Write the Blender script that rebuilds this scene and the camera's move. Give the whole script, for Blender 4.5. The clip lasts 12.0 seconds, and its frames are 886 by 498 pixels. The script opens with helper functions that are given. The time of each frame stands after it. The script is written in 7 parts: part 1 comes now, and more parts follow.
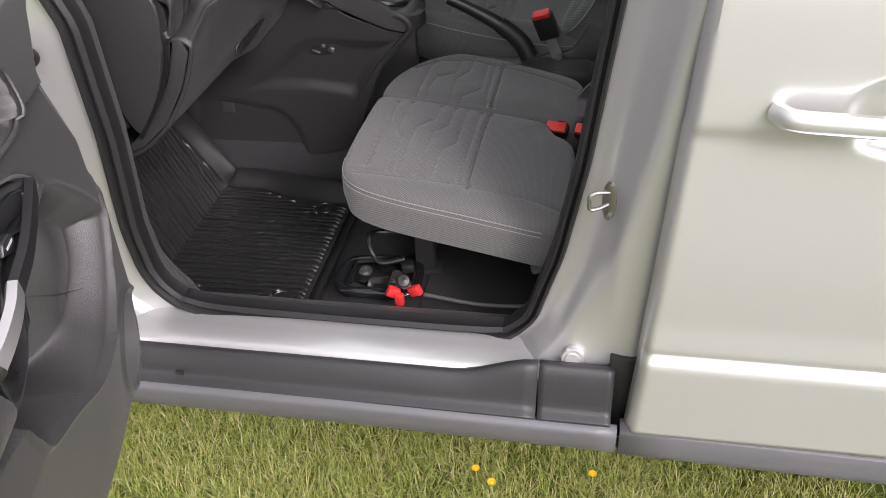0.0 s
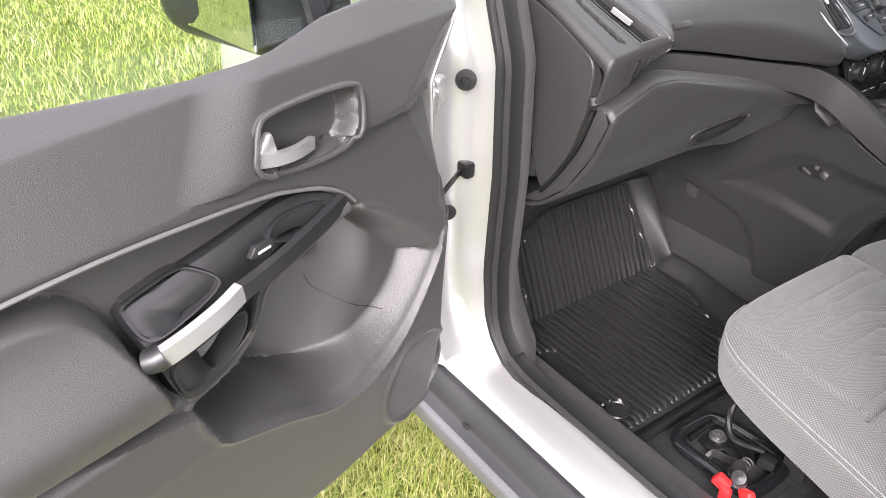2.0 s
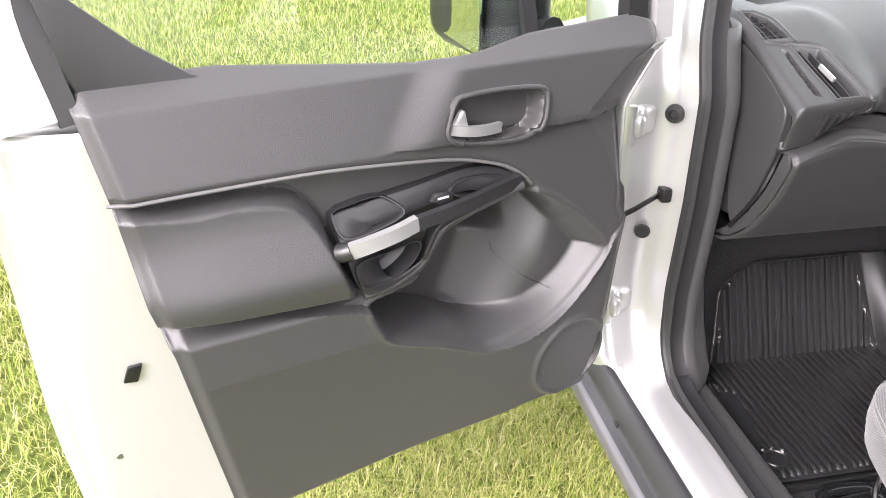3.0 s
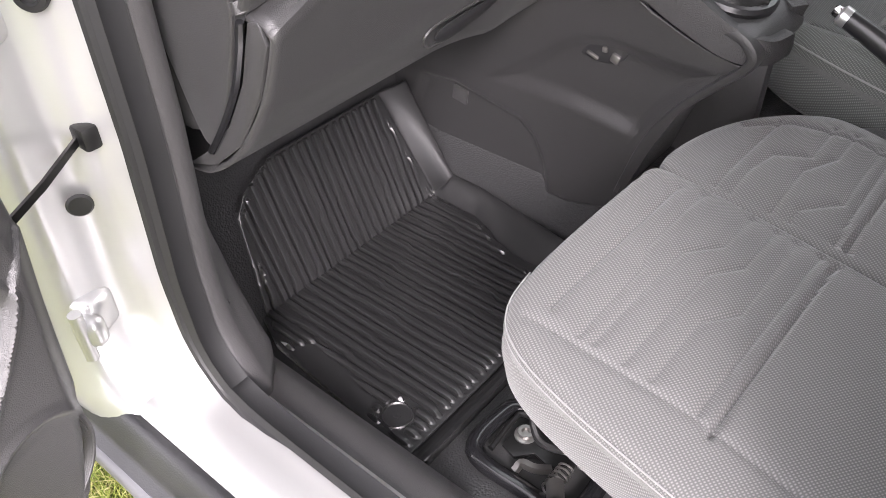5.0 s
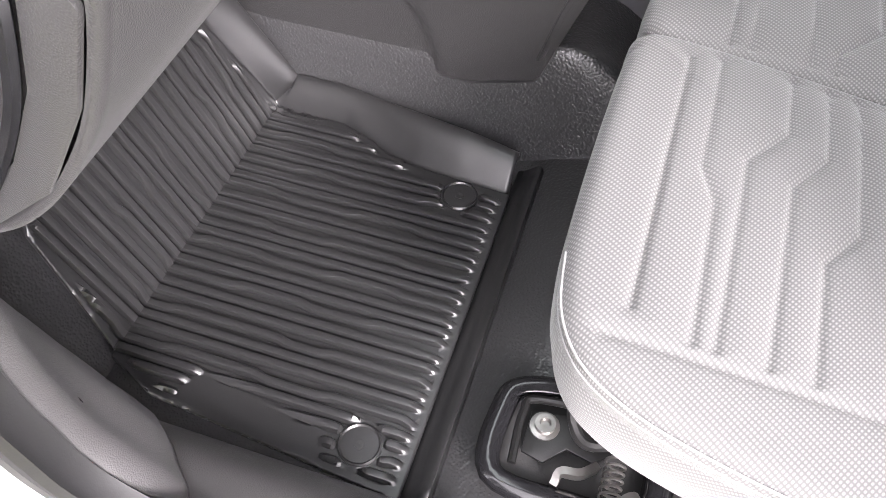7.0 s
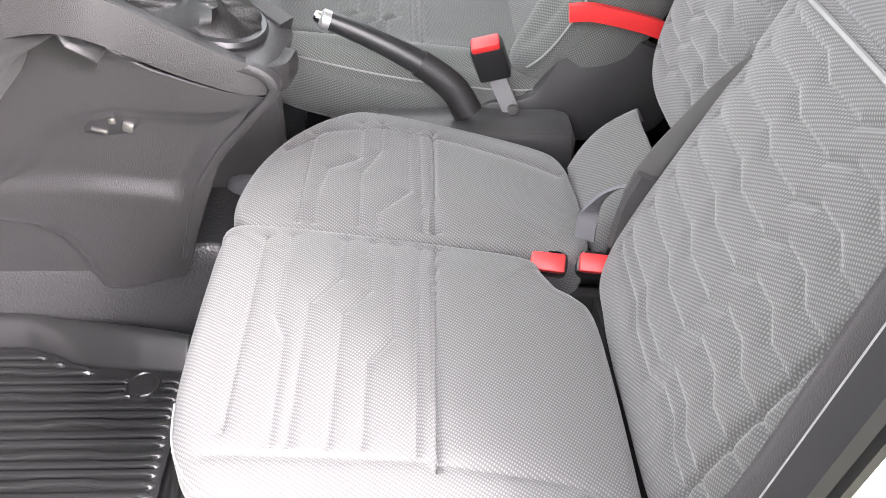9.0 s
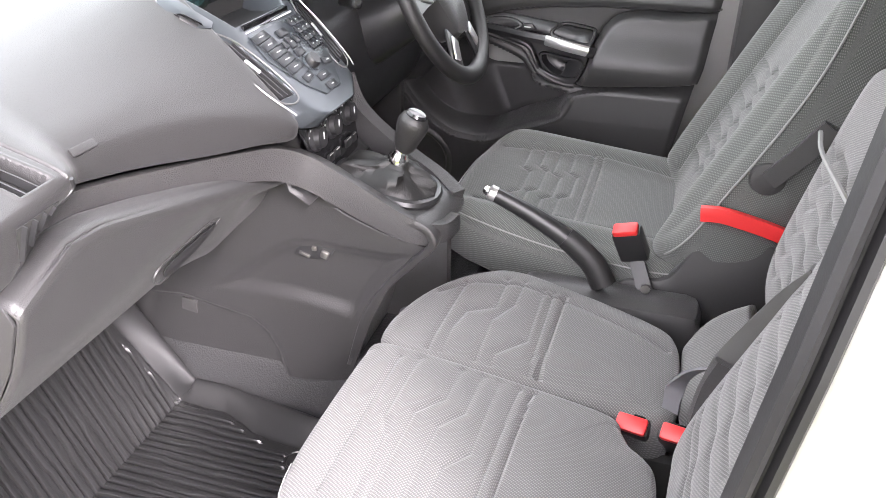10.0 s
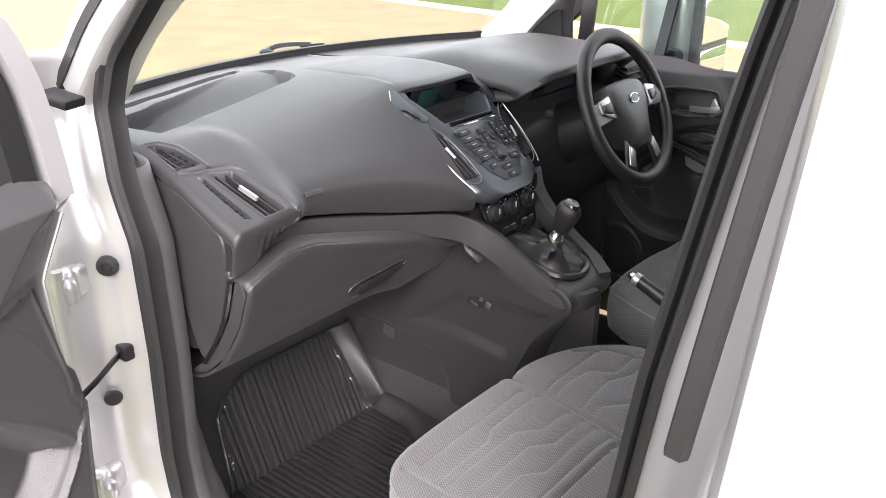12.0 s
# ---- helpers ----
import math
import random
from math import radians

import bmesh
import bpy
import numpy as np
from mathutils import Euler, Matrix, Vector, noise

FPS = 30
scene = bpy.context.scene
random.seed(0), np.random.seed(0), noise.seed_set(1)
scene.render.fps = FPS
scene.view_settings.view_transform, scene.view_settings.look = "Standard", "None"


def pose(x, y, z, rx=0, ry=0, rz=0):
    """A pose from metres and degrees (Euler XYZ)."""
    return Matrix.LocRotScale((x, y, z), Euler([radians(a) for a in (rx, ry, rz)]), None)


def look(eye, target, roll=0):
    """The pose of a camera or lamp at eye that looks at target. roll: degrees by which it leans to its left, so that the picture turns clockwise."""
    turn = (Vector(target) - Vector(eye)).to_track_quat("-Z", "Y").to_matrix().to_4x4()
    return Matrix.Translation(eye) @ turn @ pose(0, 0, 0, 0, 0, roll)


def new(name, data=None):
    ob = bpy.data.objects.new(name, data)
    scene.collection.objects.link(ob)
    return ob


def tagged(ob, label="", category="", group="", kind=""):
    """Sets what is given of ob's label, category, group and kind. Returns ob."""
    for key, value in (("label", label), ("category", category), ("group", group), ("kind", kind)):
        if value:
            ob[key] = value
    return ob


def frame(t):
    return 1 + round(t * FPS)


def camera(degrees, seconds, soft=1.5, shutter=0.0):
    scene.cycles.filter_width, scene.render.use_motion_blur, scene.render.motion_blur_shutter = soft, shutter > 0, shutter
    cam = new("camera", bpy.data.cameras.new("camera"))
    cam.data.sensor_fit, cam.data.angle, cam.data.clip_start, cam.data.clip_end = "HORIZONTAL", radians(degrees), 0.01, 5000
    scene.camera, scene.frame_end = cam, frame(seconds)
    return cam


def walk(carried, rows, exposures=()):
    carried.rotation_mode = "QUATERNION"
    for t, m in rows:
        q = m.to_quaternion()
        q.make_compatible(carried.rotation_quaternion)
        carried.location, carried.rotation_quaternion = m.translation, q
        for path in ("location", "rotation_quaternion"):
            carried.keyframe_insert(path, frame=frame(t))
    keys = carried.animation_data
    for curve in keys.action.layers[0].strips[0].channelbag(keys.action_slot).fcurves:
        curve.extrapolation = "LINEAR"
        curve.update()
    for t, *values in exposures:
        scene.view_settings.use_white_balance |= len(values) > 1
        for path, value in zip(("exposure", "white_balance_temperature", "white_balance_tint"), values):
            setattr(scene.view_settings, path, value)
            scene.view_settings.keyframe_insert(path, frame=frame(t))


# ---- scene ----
cam = camera(58.0, 12.0, 0.8)
PATH = [
    (0, (0.103, 0.033, 1.641), (-0.207, 1.623, 0.468), -2.8),
    (0.5, (0.082, 0.005, 1.647), (-0.321, 1.592, 0.499), -1.6),
    (1, (0.157, 0.113, 1.622), (-0.592, 1.572, 0.476), -1.8),
    (1.5, (0.199, 0.225, 1.631), (-0.896, 1.472, 0.515), -1.1),
    (2, (0.217, 0.379, 1.626), (-1.154, 1.365, 0.553), 0.5),
    (2.5, (0.427, 0.424, 1.632), (-1.246, 0.897, 0.642), 0.9),
    (2.7, (0.537, 0.434, 1.642), (-1.192, 0.741, 0.684), 0.7),
    (4.3, (0.265, 0.614, 1.568), (-1.123, 1.574, 0.494), -0.7),
    (4.5, (0.179, 0.671, 1.541), (-1.092, 1.724, 0.411), -0.9),
    (5, (0.007, 0.825, 1.465), (-0.977, 1.986, 0.167), -1.1),
    (5.5, (-0.153, 0.924, 1.368), (-0.848, 2.134, -0.065), -0.8),
    (6, (-0.302, 1.005, 1.331), (-0.784, 2.182, -0.212), 0.1),
    (6.5, (-0.335, 1.033, 1.319), (-0.741, 2.173, -0.274), 0.5),
    (6.7, (-0.346, 1.039, 1.322), (-0.734, 2.169, -0.282), 0.7),
    (8.3, (-0.245, 1.036, 1.403), (-0.211, 2.396, -0.063), 1.9),
    (8.5, (-0.218, 0.997, 1.445), (-0.099, 2.393, 0.017), 2.3),
    (9, (-0.132, 0.901, 1.484), (-0.036, 2.417, 0.183), 2.3),
    (9.5, (-0.007, 0.79, 1.543), (-0.215, 2.426, 0.41), 0.1),
    (10, (0.055, 0.738, 1.605), (-0.457, 2.397, 0.611), 0.2),
    (10.5, (0.112, 0.667, 1.651), (-0.65, 2.302, 0.787), 0.7),
    (11, (0.198, 0.574, 1.689), (-0.708, 2.172, 0.898), 1.1),
    (11.5, (0.3, 0.565, 1.701), (-0.726, 2.099, 0.93), 1.1),
    (12, (0.399, 0.551, 1.699), (-0.749, 1.989, 0.916), 0.1),
]
walk(cam, [(t, look(eye, target, roll)) for t, eye, target, roll in PATH],
     [(0, 0.6, 6500, 20), (0.6, 0.85, 6500, 20), (1.5, 1.4, 6500, 20), (2.0, 1.65, 6500, 20), (2.7, 1.6, 6500, 20), (4.5, 1.6, 6500, 22), (5.5, 2.15, 6500, 20), (6.7, 2.5, 6500, 20), (8.5, 3.0, 6500, 20), (9.5, 2.95, 6500, 20), (10.2, 2.7, 6500, 22), (11.0, 2.05, 6500, 22), (12.0, 1.5, 6500, 22)])

# ---- world, sun ----
GROUND = 0.14
world = bpy.data.worlds.new("world")
scene.world = world
world.use_nodes = True
wn = world.node_tree.nodes
sky = wn.new("ShaderNodeTexSky")
sky.sky_type, sky.sun_disc = "NISHITA", False
sky.sun_elevation, sky.sun_rotation = radians(36), radians(137)
sky.air_density, sky.dust_density, sky.ozone_density = 1.0, 4.0, 1.0
hsv = wn.new("ShaderNodeHueSaturation")
hsv.inputs["Saturation"].default_value = 0.12
world.node_tree.links.new(sky.outputs[0], hsv.inputs["Color"])
cloud = wn.new("ShaderNodeMix")                                            # an even cloud layer over the clear sky
cloud.data_type = "RGBA"
cloud.inputs["Factor"].default_value, cloud.inputs["B"].default_value = 0.65, (3.45, 3.45, 3.5, 1)
world.node_tree.links.new(hsv.outputs[0], cloud.inputs["A"])
world.node_tree.links.new(cloud.outputs["Result"], wn["Background"].inputs[0])
wn["Background"].inputs[1].default_value = 0.42
sun_data = bpy.data.lights.new("sun", "SUN")
sun_data.energy, sun_data.angle, sun_data.color = 1.3, radians(14), (1.0, 0.97, 0.94)
sun = new("sun", sun_data)
sun.matrix_world = look((1.6, -1.0, 3.1), (-0.8, 1.55, 0.6))


# ---- mesh helpers ----
BASES = {}


def thing(name, base, label, category, group="", kind=""):
    """An Empty at the base of a thing, which parents its parts."""
    ob = tagged(new(name), label, category, group, kind)
    ob.location, ob.empty_display_size = base, 0.05
    BASES[ob] = Matrix.Translation(base)
    return ob


def part(name, geo, material, parent=None, label="", angle=38, solid=0.0, offset=-1.0):
    """One mesh object from (verts, faces), given in world metres, under its thing or part."""
    verts, faces = geo[:2]
    me = bpy.data.meshes.new(name)
    me.from_pydata([tuple(v) for v in verts], [], [tuple(f) for f in faces])
    me.update()
    bm = bmesh.new()
    bm.from_mesh(me)
    bmesh.ops.recalc_face_normals(bm, faces=bm.faces)
    bm.to_mesh(me)
    bm.free()
    me.polygons.foreach_set("use_smooth", [True] * len(me.polygons))
    me.set_sharp_from_angle(angle=radians(angle))
    me.materials.append(material)
    if len(geo) > 2:
        at_vert = np.zeros(len(me.loops), int)
        me.loops.foreach_get("vertex_index", at_vert)
        me.uv_layers.new(name="cloth").data.foreach_set("uv", np.asarray(geo[2], float)[at_vert].ravel())
    ob = new(name, me)
    if parent is not None:
        ob.parent = parent
        if parent in BASES:
            ob.matrix_parent_inverse = BASES[parent].inverted()
    if label:
        ob["label"] = label
    if solid:
        m = ob.modifiers.new("thickness", "SOLIDIFY")
        m.thickness, m.offset = solid, offset
    return ob


def join(*geos):
    verts, faces = [], []
    for v, f in geos:
        n = len(verts)
        verts += [tuple(p) for p in v]
        faces += [tuple(i + n for i in g) for g in f]
    return verts, faces


def grid(P, close_u=False, close_v=False, cap=False):
    """Quads over an array of points (nu, nv, 3)."""
    P = np.asarray(P, float)
    nu, nv = P.shape[:2]
    i, j = np.meshgrid(np.arange(nu if close_u else nu - 1), np.arange(nv if close_v else nv - 1), indexing="ij")
    a, b = (i + 1) % nu, (j + 1) % nv
    faces = np.stack([i * nv + j, a * nv + j, a * nv + b, i * nv + b], 2).reshape(-1, 4).tolist()
    if cap:
        faces.append(tuple(range(nv)))
        faces.append(tuple((nu - 1) * nv + j for j in reversed(range(nv))))
    return P.reshape(-1, 3).tolist(), faces


def spline(points, n, closed=False):
    """n points on a smooth curve through the given ones."""
    p = np.asarray(points, float)
    if p.ndim == 1:
        p = p[:, None]
    m = len(p)
    out = []
    span = m if closed else m - 1
    for k in range(n):
        s = k * span / (n if closed else n - 1)
        i = min(int(s), span - 1)
        f = s - i
        if closed:
            a, b, c, e = (p[(i + q) % m] for q in (-1, 0, 1, 2))
        else:
            b, c = p[i], p[i + 1]
            a = p[i - 1] if i > 0 else 2 * b - c
            e = p[i + 2] if i + 2 < m else 2 * c - b
        out.append(0.5 * (2 * b + (c - a) * f + (2 * a - 5 * b + 4 * c - e) * f * f + (3 * b - a - 3 * c + e) * f ** 3))
    return np.array(out)


def frames_along(path, closed=False):
    path = np.asarray(path, float)
    n = len(path)
    tang = np.zeros_like(path)
    for i in range(n):
        a = path[i - 1] if (i > 0 or closed) else path[i]
        b = path[(i + 1) % n] if (i < n - 1 or closed) else path[i]
        tang[i] = (b - a) / max(np.linalg.norm(b - a), 1e-9)
    return path, tang


def sweep(path, section, up=(0, 0, 1), closed=False, scale=None, cap=True):
    """A section of (side, up) offsets carried along a path."""
    path, tang = frames_along(path, closed)
    rings = []
    for i, (p, t) in enumerate(zip(path, tang)):
        side = np.cross(t, np.asarray(up, float))
        side /= max(np.linalg.norm(side), 1e-9)
        u = np.cross(side, t)
        s = 1.0 if scale is None else scale[i]
        rings.append([p + s * (a * side + b * u) for a, b in section])
    return grid(np.array(rings), close_u=closed, close_v=True, cap=cap and not closed)


def circle(r, n=10, ry=None):
    return [(r * math.cos(2 * math.pi * k / n), (ry or r) * math.sin(2 * math.pi * k / n)) for k in range(n)]


def tube(path, r, n=10, up=(0, 0, 1), closed=False, ry=None, scale=None):
    return sweep(path, circle(r, n, ry), up, closed, scale)


def block(size, at=(0, 0, 0), bevel=0.004, turn=None, segments=2):
    """A box with rounded edges; turn: a matrix or Euler degrees."""
    bm = bmesh.new()
    bmesh.ops.create_cube(bm, size=1)
    bmesh.ops.scale(bm, vec=size, verts=bm.verts)
    if bevel:
        bmesh.ops.bevel(bm, geom=bm.edges[:], offset=min(bevel, min(size) * 0.45), segments=segments, profile=0.5, affect="EDGES")
    if turn is not None:
        m = turn if isinstance(turn, Matrix) else pose(0, 0, 0, *turn)
        bmesh.ops.transform(bm, matrix=m, verts=bm.verts)
    bmesh.ops.translate(bm, vec=at, verts=bm.verts)
    bm.verts.index_update()
    geo = [tuple(v.co) for v in bm.verts], [tuple(v.index for v in f.verts) for f in bm.faces]
    bm.free()
    return geo


def plate(outline, depth, bevel=0.003, segments=2):
    """A prism from a flat outline of 3D points, pushed by the vector depth, with its edges rounded."""
    bm = bmesh.new()
    vs = [bm.verts.new(p) for p in outline]
    f = bm.faces.new(vs)
    out = bmesh.ops.extrude_face_region(bm, geom=[f])
    bmesh.ops.translate(bm, vec=depth, verts=[g for g in out["geom"] if isinstance(g, bmesh.types.BMVert)])
    bmesh.ops.recalc_face_normals(bm, faces=bm.faces)
    if bevel:
        es = [e for e in bm.edges if len(e.link_faces) == 2 and e.calc_face_angle(0) > 0.6]
        bmesh.ops.bevel(bm, geom=es, offset=bevel, segments=segments, profile=0.5, affect="EDGES")
    bm.verts.index_update()
    geo = [tuple(v.co) for v in bm.verts], [tuple(v.index for v in f.verts) for f in bm.faces]
    bm.free()
    return geo


def lathe(profile, m, n=24, cap=True):
    """(radius, height) pairs turned about the local z of the matrix m."""
    rings = [[m @ Vector((r * math.cos(2 * math.pi * k / n), r * math.sin(2 * math.pi * k / n), h)) for k in range(n)] for r, h in profile]
    return grid(np.array([[tuple(v) for v in r] for r in rings]), close_v=True, cap=cap)


def axis_pose(at, z, x=None):
    """The matrix of a frame at a point whose local z looks along z."""
    z = Vector(z).normalized()
    x = Vector(x) if x is not None else (Vector((0, 0, 1)) if abs(z.z) < 0.9 else Vector((1, 0, 0)))
    x = (x - z * x.dot(z)).normalized()
    y = z.cross(x)
    m = Matrix((x, y, z)).transposed().to_4x4()
    m.translation = at
    return m


def edge_distance(poly, X, Y):
    """Signed distance to a closed outline: minus inside."""
    poly = np.asarray(poly, float)
    d = np.full(X.shape, 1e9)
    inside = np.zeros(X.shape, bool)
    for (ax, ay), (bx, by) in zip(poly, np.roll(poly, -1, 0)):
        ex, ey = bx - ax, by - ay
        s = np.clip(((X - ax) * ex + (Y - ay) * ey) / max(ex * ex + ey * ey, 1e-12), 0, 1)
        d = np.minimum(d, np.hypot(X - ax - s * ex, Y - ay - s * ey))
        cross = ((ay > Y) != (by > Y)) & (X < (bx - ax) * (Y - ay) / (by - ay + 1e-15) + ax)
        inside ^= cross
    return np.where(inside, -d, d)


def line_distance(line, X, Y):
    line = np.asarray(line, float)
    d = np.full(X.shape, 1e9)
    for (ax, ay), (bx, by) in zip(line[:-1], line[1:]):
        ex, ey = bx - ax, by - ay
        s = np.clip(((X - ax) * ex + (Y - ay) * ey) / max(ex * ex + ey * ey, 1e-12), 0, 1)
        d = np.minimum(d, np.hypot(X - ax - s * ex, Y - ay - s * ey))
    return d


def ease(x, a, b):
    s = np.clip((x - a) / (b - a), 0, 1)
    return s * s * (3 - 2 * s)


def curve_fn(points):
    """A function through (x, y) pairs, with x rising."""
    p = np.asarray(points, float)
    return lambda x: np.interp(x, p[:, 0], p[:, 1])


# ---- materials ----
def material(name, base, rough=0.5, metal=0.0, grain=400.0, bump=0.1, blotch=0.12, coat=0.0, spec=0.5, rough_var=0.1, blotch_scale=6.0, sheen=0.0):
    """A surface with fine grain and larger, faint stains and wear."""
    m = bpy.data.materials.new(name)
    m.use_nodes = True
    nt = m.node_tree
    N, L = nt.nodes, nt.links
    b = N["Principled BSDF"]
    tc = N.new("ShaderNodeTexCoord")
    big = N.new("ShaderNodeTexNoise")
    big.inputs["Scale"].default_value, big.inputs["Detail"].default_value = blotch_scale, 6
    fine = N.new("ShaderNodeTexNoise")
    fine.inputs["Scale"].default_value, fine.inputs["Detail"].default_value = grain, 3
    for t in (big, fine):
        L.new(tc.outputs["Object"], t.inputs["Vector"])
    mix = N.new("ShaderNodeMix")
    mix.data_type = "RGBA"
    mix.inputs["A"].default_value = (*[c * (1 - blotch) for c in base], 1)
    mix.inputs["B"].default_value = (*[min(1, c * (1 + blotch)) for c in base], 1)
    add = N.new("ShaderNodeMath")
    add.operation = "MULTIPLY_ADD"
    add.inputs[1].default_value = 0.4
    L.new(fine.outputs[0], add.inputs[0])
    half = N.new("ShaderNodeMath")
    half.operation = "MULTIPLY"
    half.inputs[1].default_value = 0.6
    L.new(big.outputs[0], half.inputs[0])
    L.new(half.outputs[0], add.inputs[2])
    L.new(add.outputs[0], mix.inputs["Factor"])
    L.new(mix.outputs["Result"], b.inputs["Base Color"])
    rr = N.new("ShaderNodeMapRange")
    rr.inputs["To Min"].default_value, rr.inputs["To Max"].default_value = max(0.02, rough - rough_var), min(1, rough + rough_var)
    L.new(big.outputs[0], rr.inputs["Value"])
    L.new(rr.outputs[0], b.inputs["Roughness"])
    b.inputs["Metallic"].default_value = metal
    b.inputs["Coat Weight"].default_value = coat
    b.inputs["Coat Roughness"].default_value = 0.06
    b.inputs["Specular IOR Level"].default_value = spec
    b.inputs["Sheen Weight"].default_value = sheen
    if bump:
        bp = N.new("ShaderNodeBump")
        bp.inputs["Strength"].default_value, bp.inputs["Distance"].default_value = bump, 0.001
        L.new(fine.outputs[0], bp.inputs["Height"])
        L.new(bp.outputs[0], b.inputs["Normal"])
    return m


def grained(name, base, rough, cell=260.0, bump=0.35, **more):
    """Moulded plastic with a leather-like cell grain."""
    m = material(name, base, rough, bump=0, **more)
    N, L = m.node_tree.nodes, m.node_tree.links
    v = N.new("ShaderNodeTexVoronoi")
    v.feature = "SMOOTH_F1"
    v.inputs["Scale"].default_value = cell
    tc = next(n for n in N if n.bl_idname == "ShaderNodeTexCoord")
    L.new(tc.outputs["Object"], v.inputs["Vector"])
    bp = N.new("ShaderNodeBump")
    bp.invert = True
    bp.inputs["Strength"].default_value, bp.inputs["Distance"].default_value = bump, 0.001
    L.new(v.outputs["Distance"], bp.inputs["Height"])
    L.new(bp.outputs[0], N["Principled BSDF"].inputs["Normal"])
    return m


def woven(name, dark, light, pitch=0.0032, turn=(0, 0, 32)):
    """Seat cloth: a twill of light and dark threads."""
    m = material(name, dark, 0.9, bump=0, sheen=0.25, spec=0.25)
    N, L = m.node_tree.nodes, m.node_tree.links
    b = N["Principled BSDF"]
    tc = next(n for n in N if n.bl_idname == "ShaderNodeTexCoord")
    mp = N.new("ShaderNodeMapping")
    mp.inputs["Rotation"].default_value = [radians(a) for a in turn]
    L.new(tc.outputs["UV"], mp.inputs["Vector"])
    waves = []
    for axis, k in (("X", 1.0), ("Y", 1.4)):
        w = N.new("ShaderNodeTexWave")
        w.bands_direction = axis
        w.inputs["Scale"].default_value = 0.314 / (pitch * k)
        w.inputs["Distortion"].default_value = 0.35
        w.inputs["Detail"].default_value = 1.0
        L.new(mp.outputs[0], w.inputs["Vector"])
        waves.append(w)
    mul = N.new("ShaderNodeMath")
    mul.operation = "MULTIPLY"
    L.new(waves[0].outputs["Fac"], mul.inputs[0])
    L.new(waves[1].outputs["Fac"], mul.inputs[1])
    old = b.inputs["Base Color"].links[0].from_socket
    mix = N.new("ShaderNodeMix")
    mix.data_type = "RGBA"
    mix.inputs["B"].default_value = (*light, 1)
    L.new(mul.outputs[0], mix.inputs["Factor"])
    L.new(old, mix.inputs["A"])
    L.new(mix.outputs["Result"], b.inputs["Base Color"])
    bp = N.new("ShaderNodeBump")
    bp.inputs["Strength"].default_value, bp.inputs["Distance"].default_value = 0.35, 0.0010
    L.new(mul.outputs[0], bp.inputs["Height"])
    L.new(bp.outputs[0], b.inputs["Normal"])
    return m


def glass(name, tint, rough=0.0):
    m = bpy.data.materials.new(name)
    m.use_nodes = True
    N, L = m.node_tree.nodes, m.node_tree.links
    out = N["Material Output"]
    N.remove(N["Principled BSDF"])
    see, shine, mix, fr = N.new("ShaderNodeBsdfTransparent"), N.new("ShaderNodeBsdfGlossy"), N.new("ShaderNodeMixShader"), N.new("ShaderNodeLayerWeight")
    see.inputs[0].default_value = (*tint, 1)
    shine.inputs["Roughness"].default_value = rough
    fr.inputs["Blend"].default_value = 0.15
    dim = N.new("ShaderNodeMath")
    dim.operation = "MULTIPLY_ADD"
    dim.inputs[1].default_value, dim.inputs[2].default_value = 0.25, 0.015
    L.new(fr.outputs["Facing"], dim.inputs[0])
    L.new(dim.outputs[0], mix.inputs[0])
    L.new(see.outputs[0], mix.inputs[1])
    L.new(shine.outputs[0], mix.inputs[2])
    L.new(mix.outputs[0], out.inputs["Surface"])
    return m


PAINT = material("silver_metallic_paint", (0.52, 0.52, 0.515), 0.30, 0.55, grain=2500, bump=0.02, blotch=0.03, coat=0.6, rough_var=0.04, blotch_scale=3)
CLADDING = grained("black_cladding_plastic", (0.024, 0.0245, 0.026), 0.5, 420, 0.25)
CLADDING_GREY = grained("grey_cladding_plastic", (0.10, 0.10, 0.107), 0.45, 420, 0.15)
RUBBER = material("black_rubber_seal", (0.010, 0.010, 0.0106), 0.55, bump=0.1)
DASH = grained("dark_grey_dashboard_plastic", (0.023, 0.0225, 0.0230), 0.42, 850, 0.42, spec=0.5, sheen=0.05)
PANEL = grained("dark_door_panel_plastic", (0.035, 0.0342, 0.0346), 0.40, 900, 0.36, spec=0.5, sheen=0.07)
PLASTIC = material("satin_black_plastic", (0.018, 0.018, 0.019), 0.35, bump=0.05)
GLOSS = material("gloss_black_plastic", (0.010, 0.010, 0.011), 0.15, bump=0.0, rough_var=0.05)
STACK = material("slate_grey_fascia", (0.062, 0.070, 0.078), 0.30, 0.4, bump=0.04)
SILVER = material("satin_silver_plastic", (0.48, 0.48, 0.48), 0.32, 0.7, bump=0.03)
CHROME = material("chrome", (0.8, 0.8, 0.8), 0.08, 1.0, bump=0, rough_var=0.03)
STEEL = material("worn_black_steel", (0.014, 0.014, 0.014), 0.38, 0.4, bump=0.2)
ZINC = material("zinc_plated_steel", (0.28, 0.27, 0.26), 0.35, 0.9, bump=0.2)
MAT_RUBBER = material("black_floor_mat_rubber", (0.017, 0.017, 0.0175), 0.33, spec=0.8, rough_var=0.03, grain=900, bump=0.12)
VINYL = grained("black_floor_vinyl", (0.034, 0.034, 0.035), 0.30, 300, 1.0, spec=0.6, rough_var=0.03)
CLOTH = woven("grey_woven_seat_cloth", (0.074, 0.074, 0.073), (0.172, 0.169, 0.166), 0.0028)
CLOTH_FAR = woven("grey_green_seat_cloth", (0.068, 0.072, 0.068), (0.165, 0.173, 0.164), 0.0030)
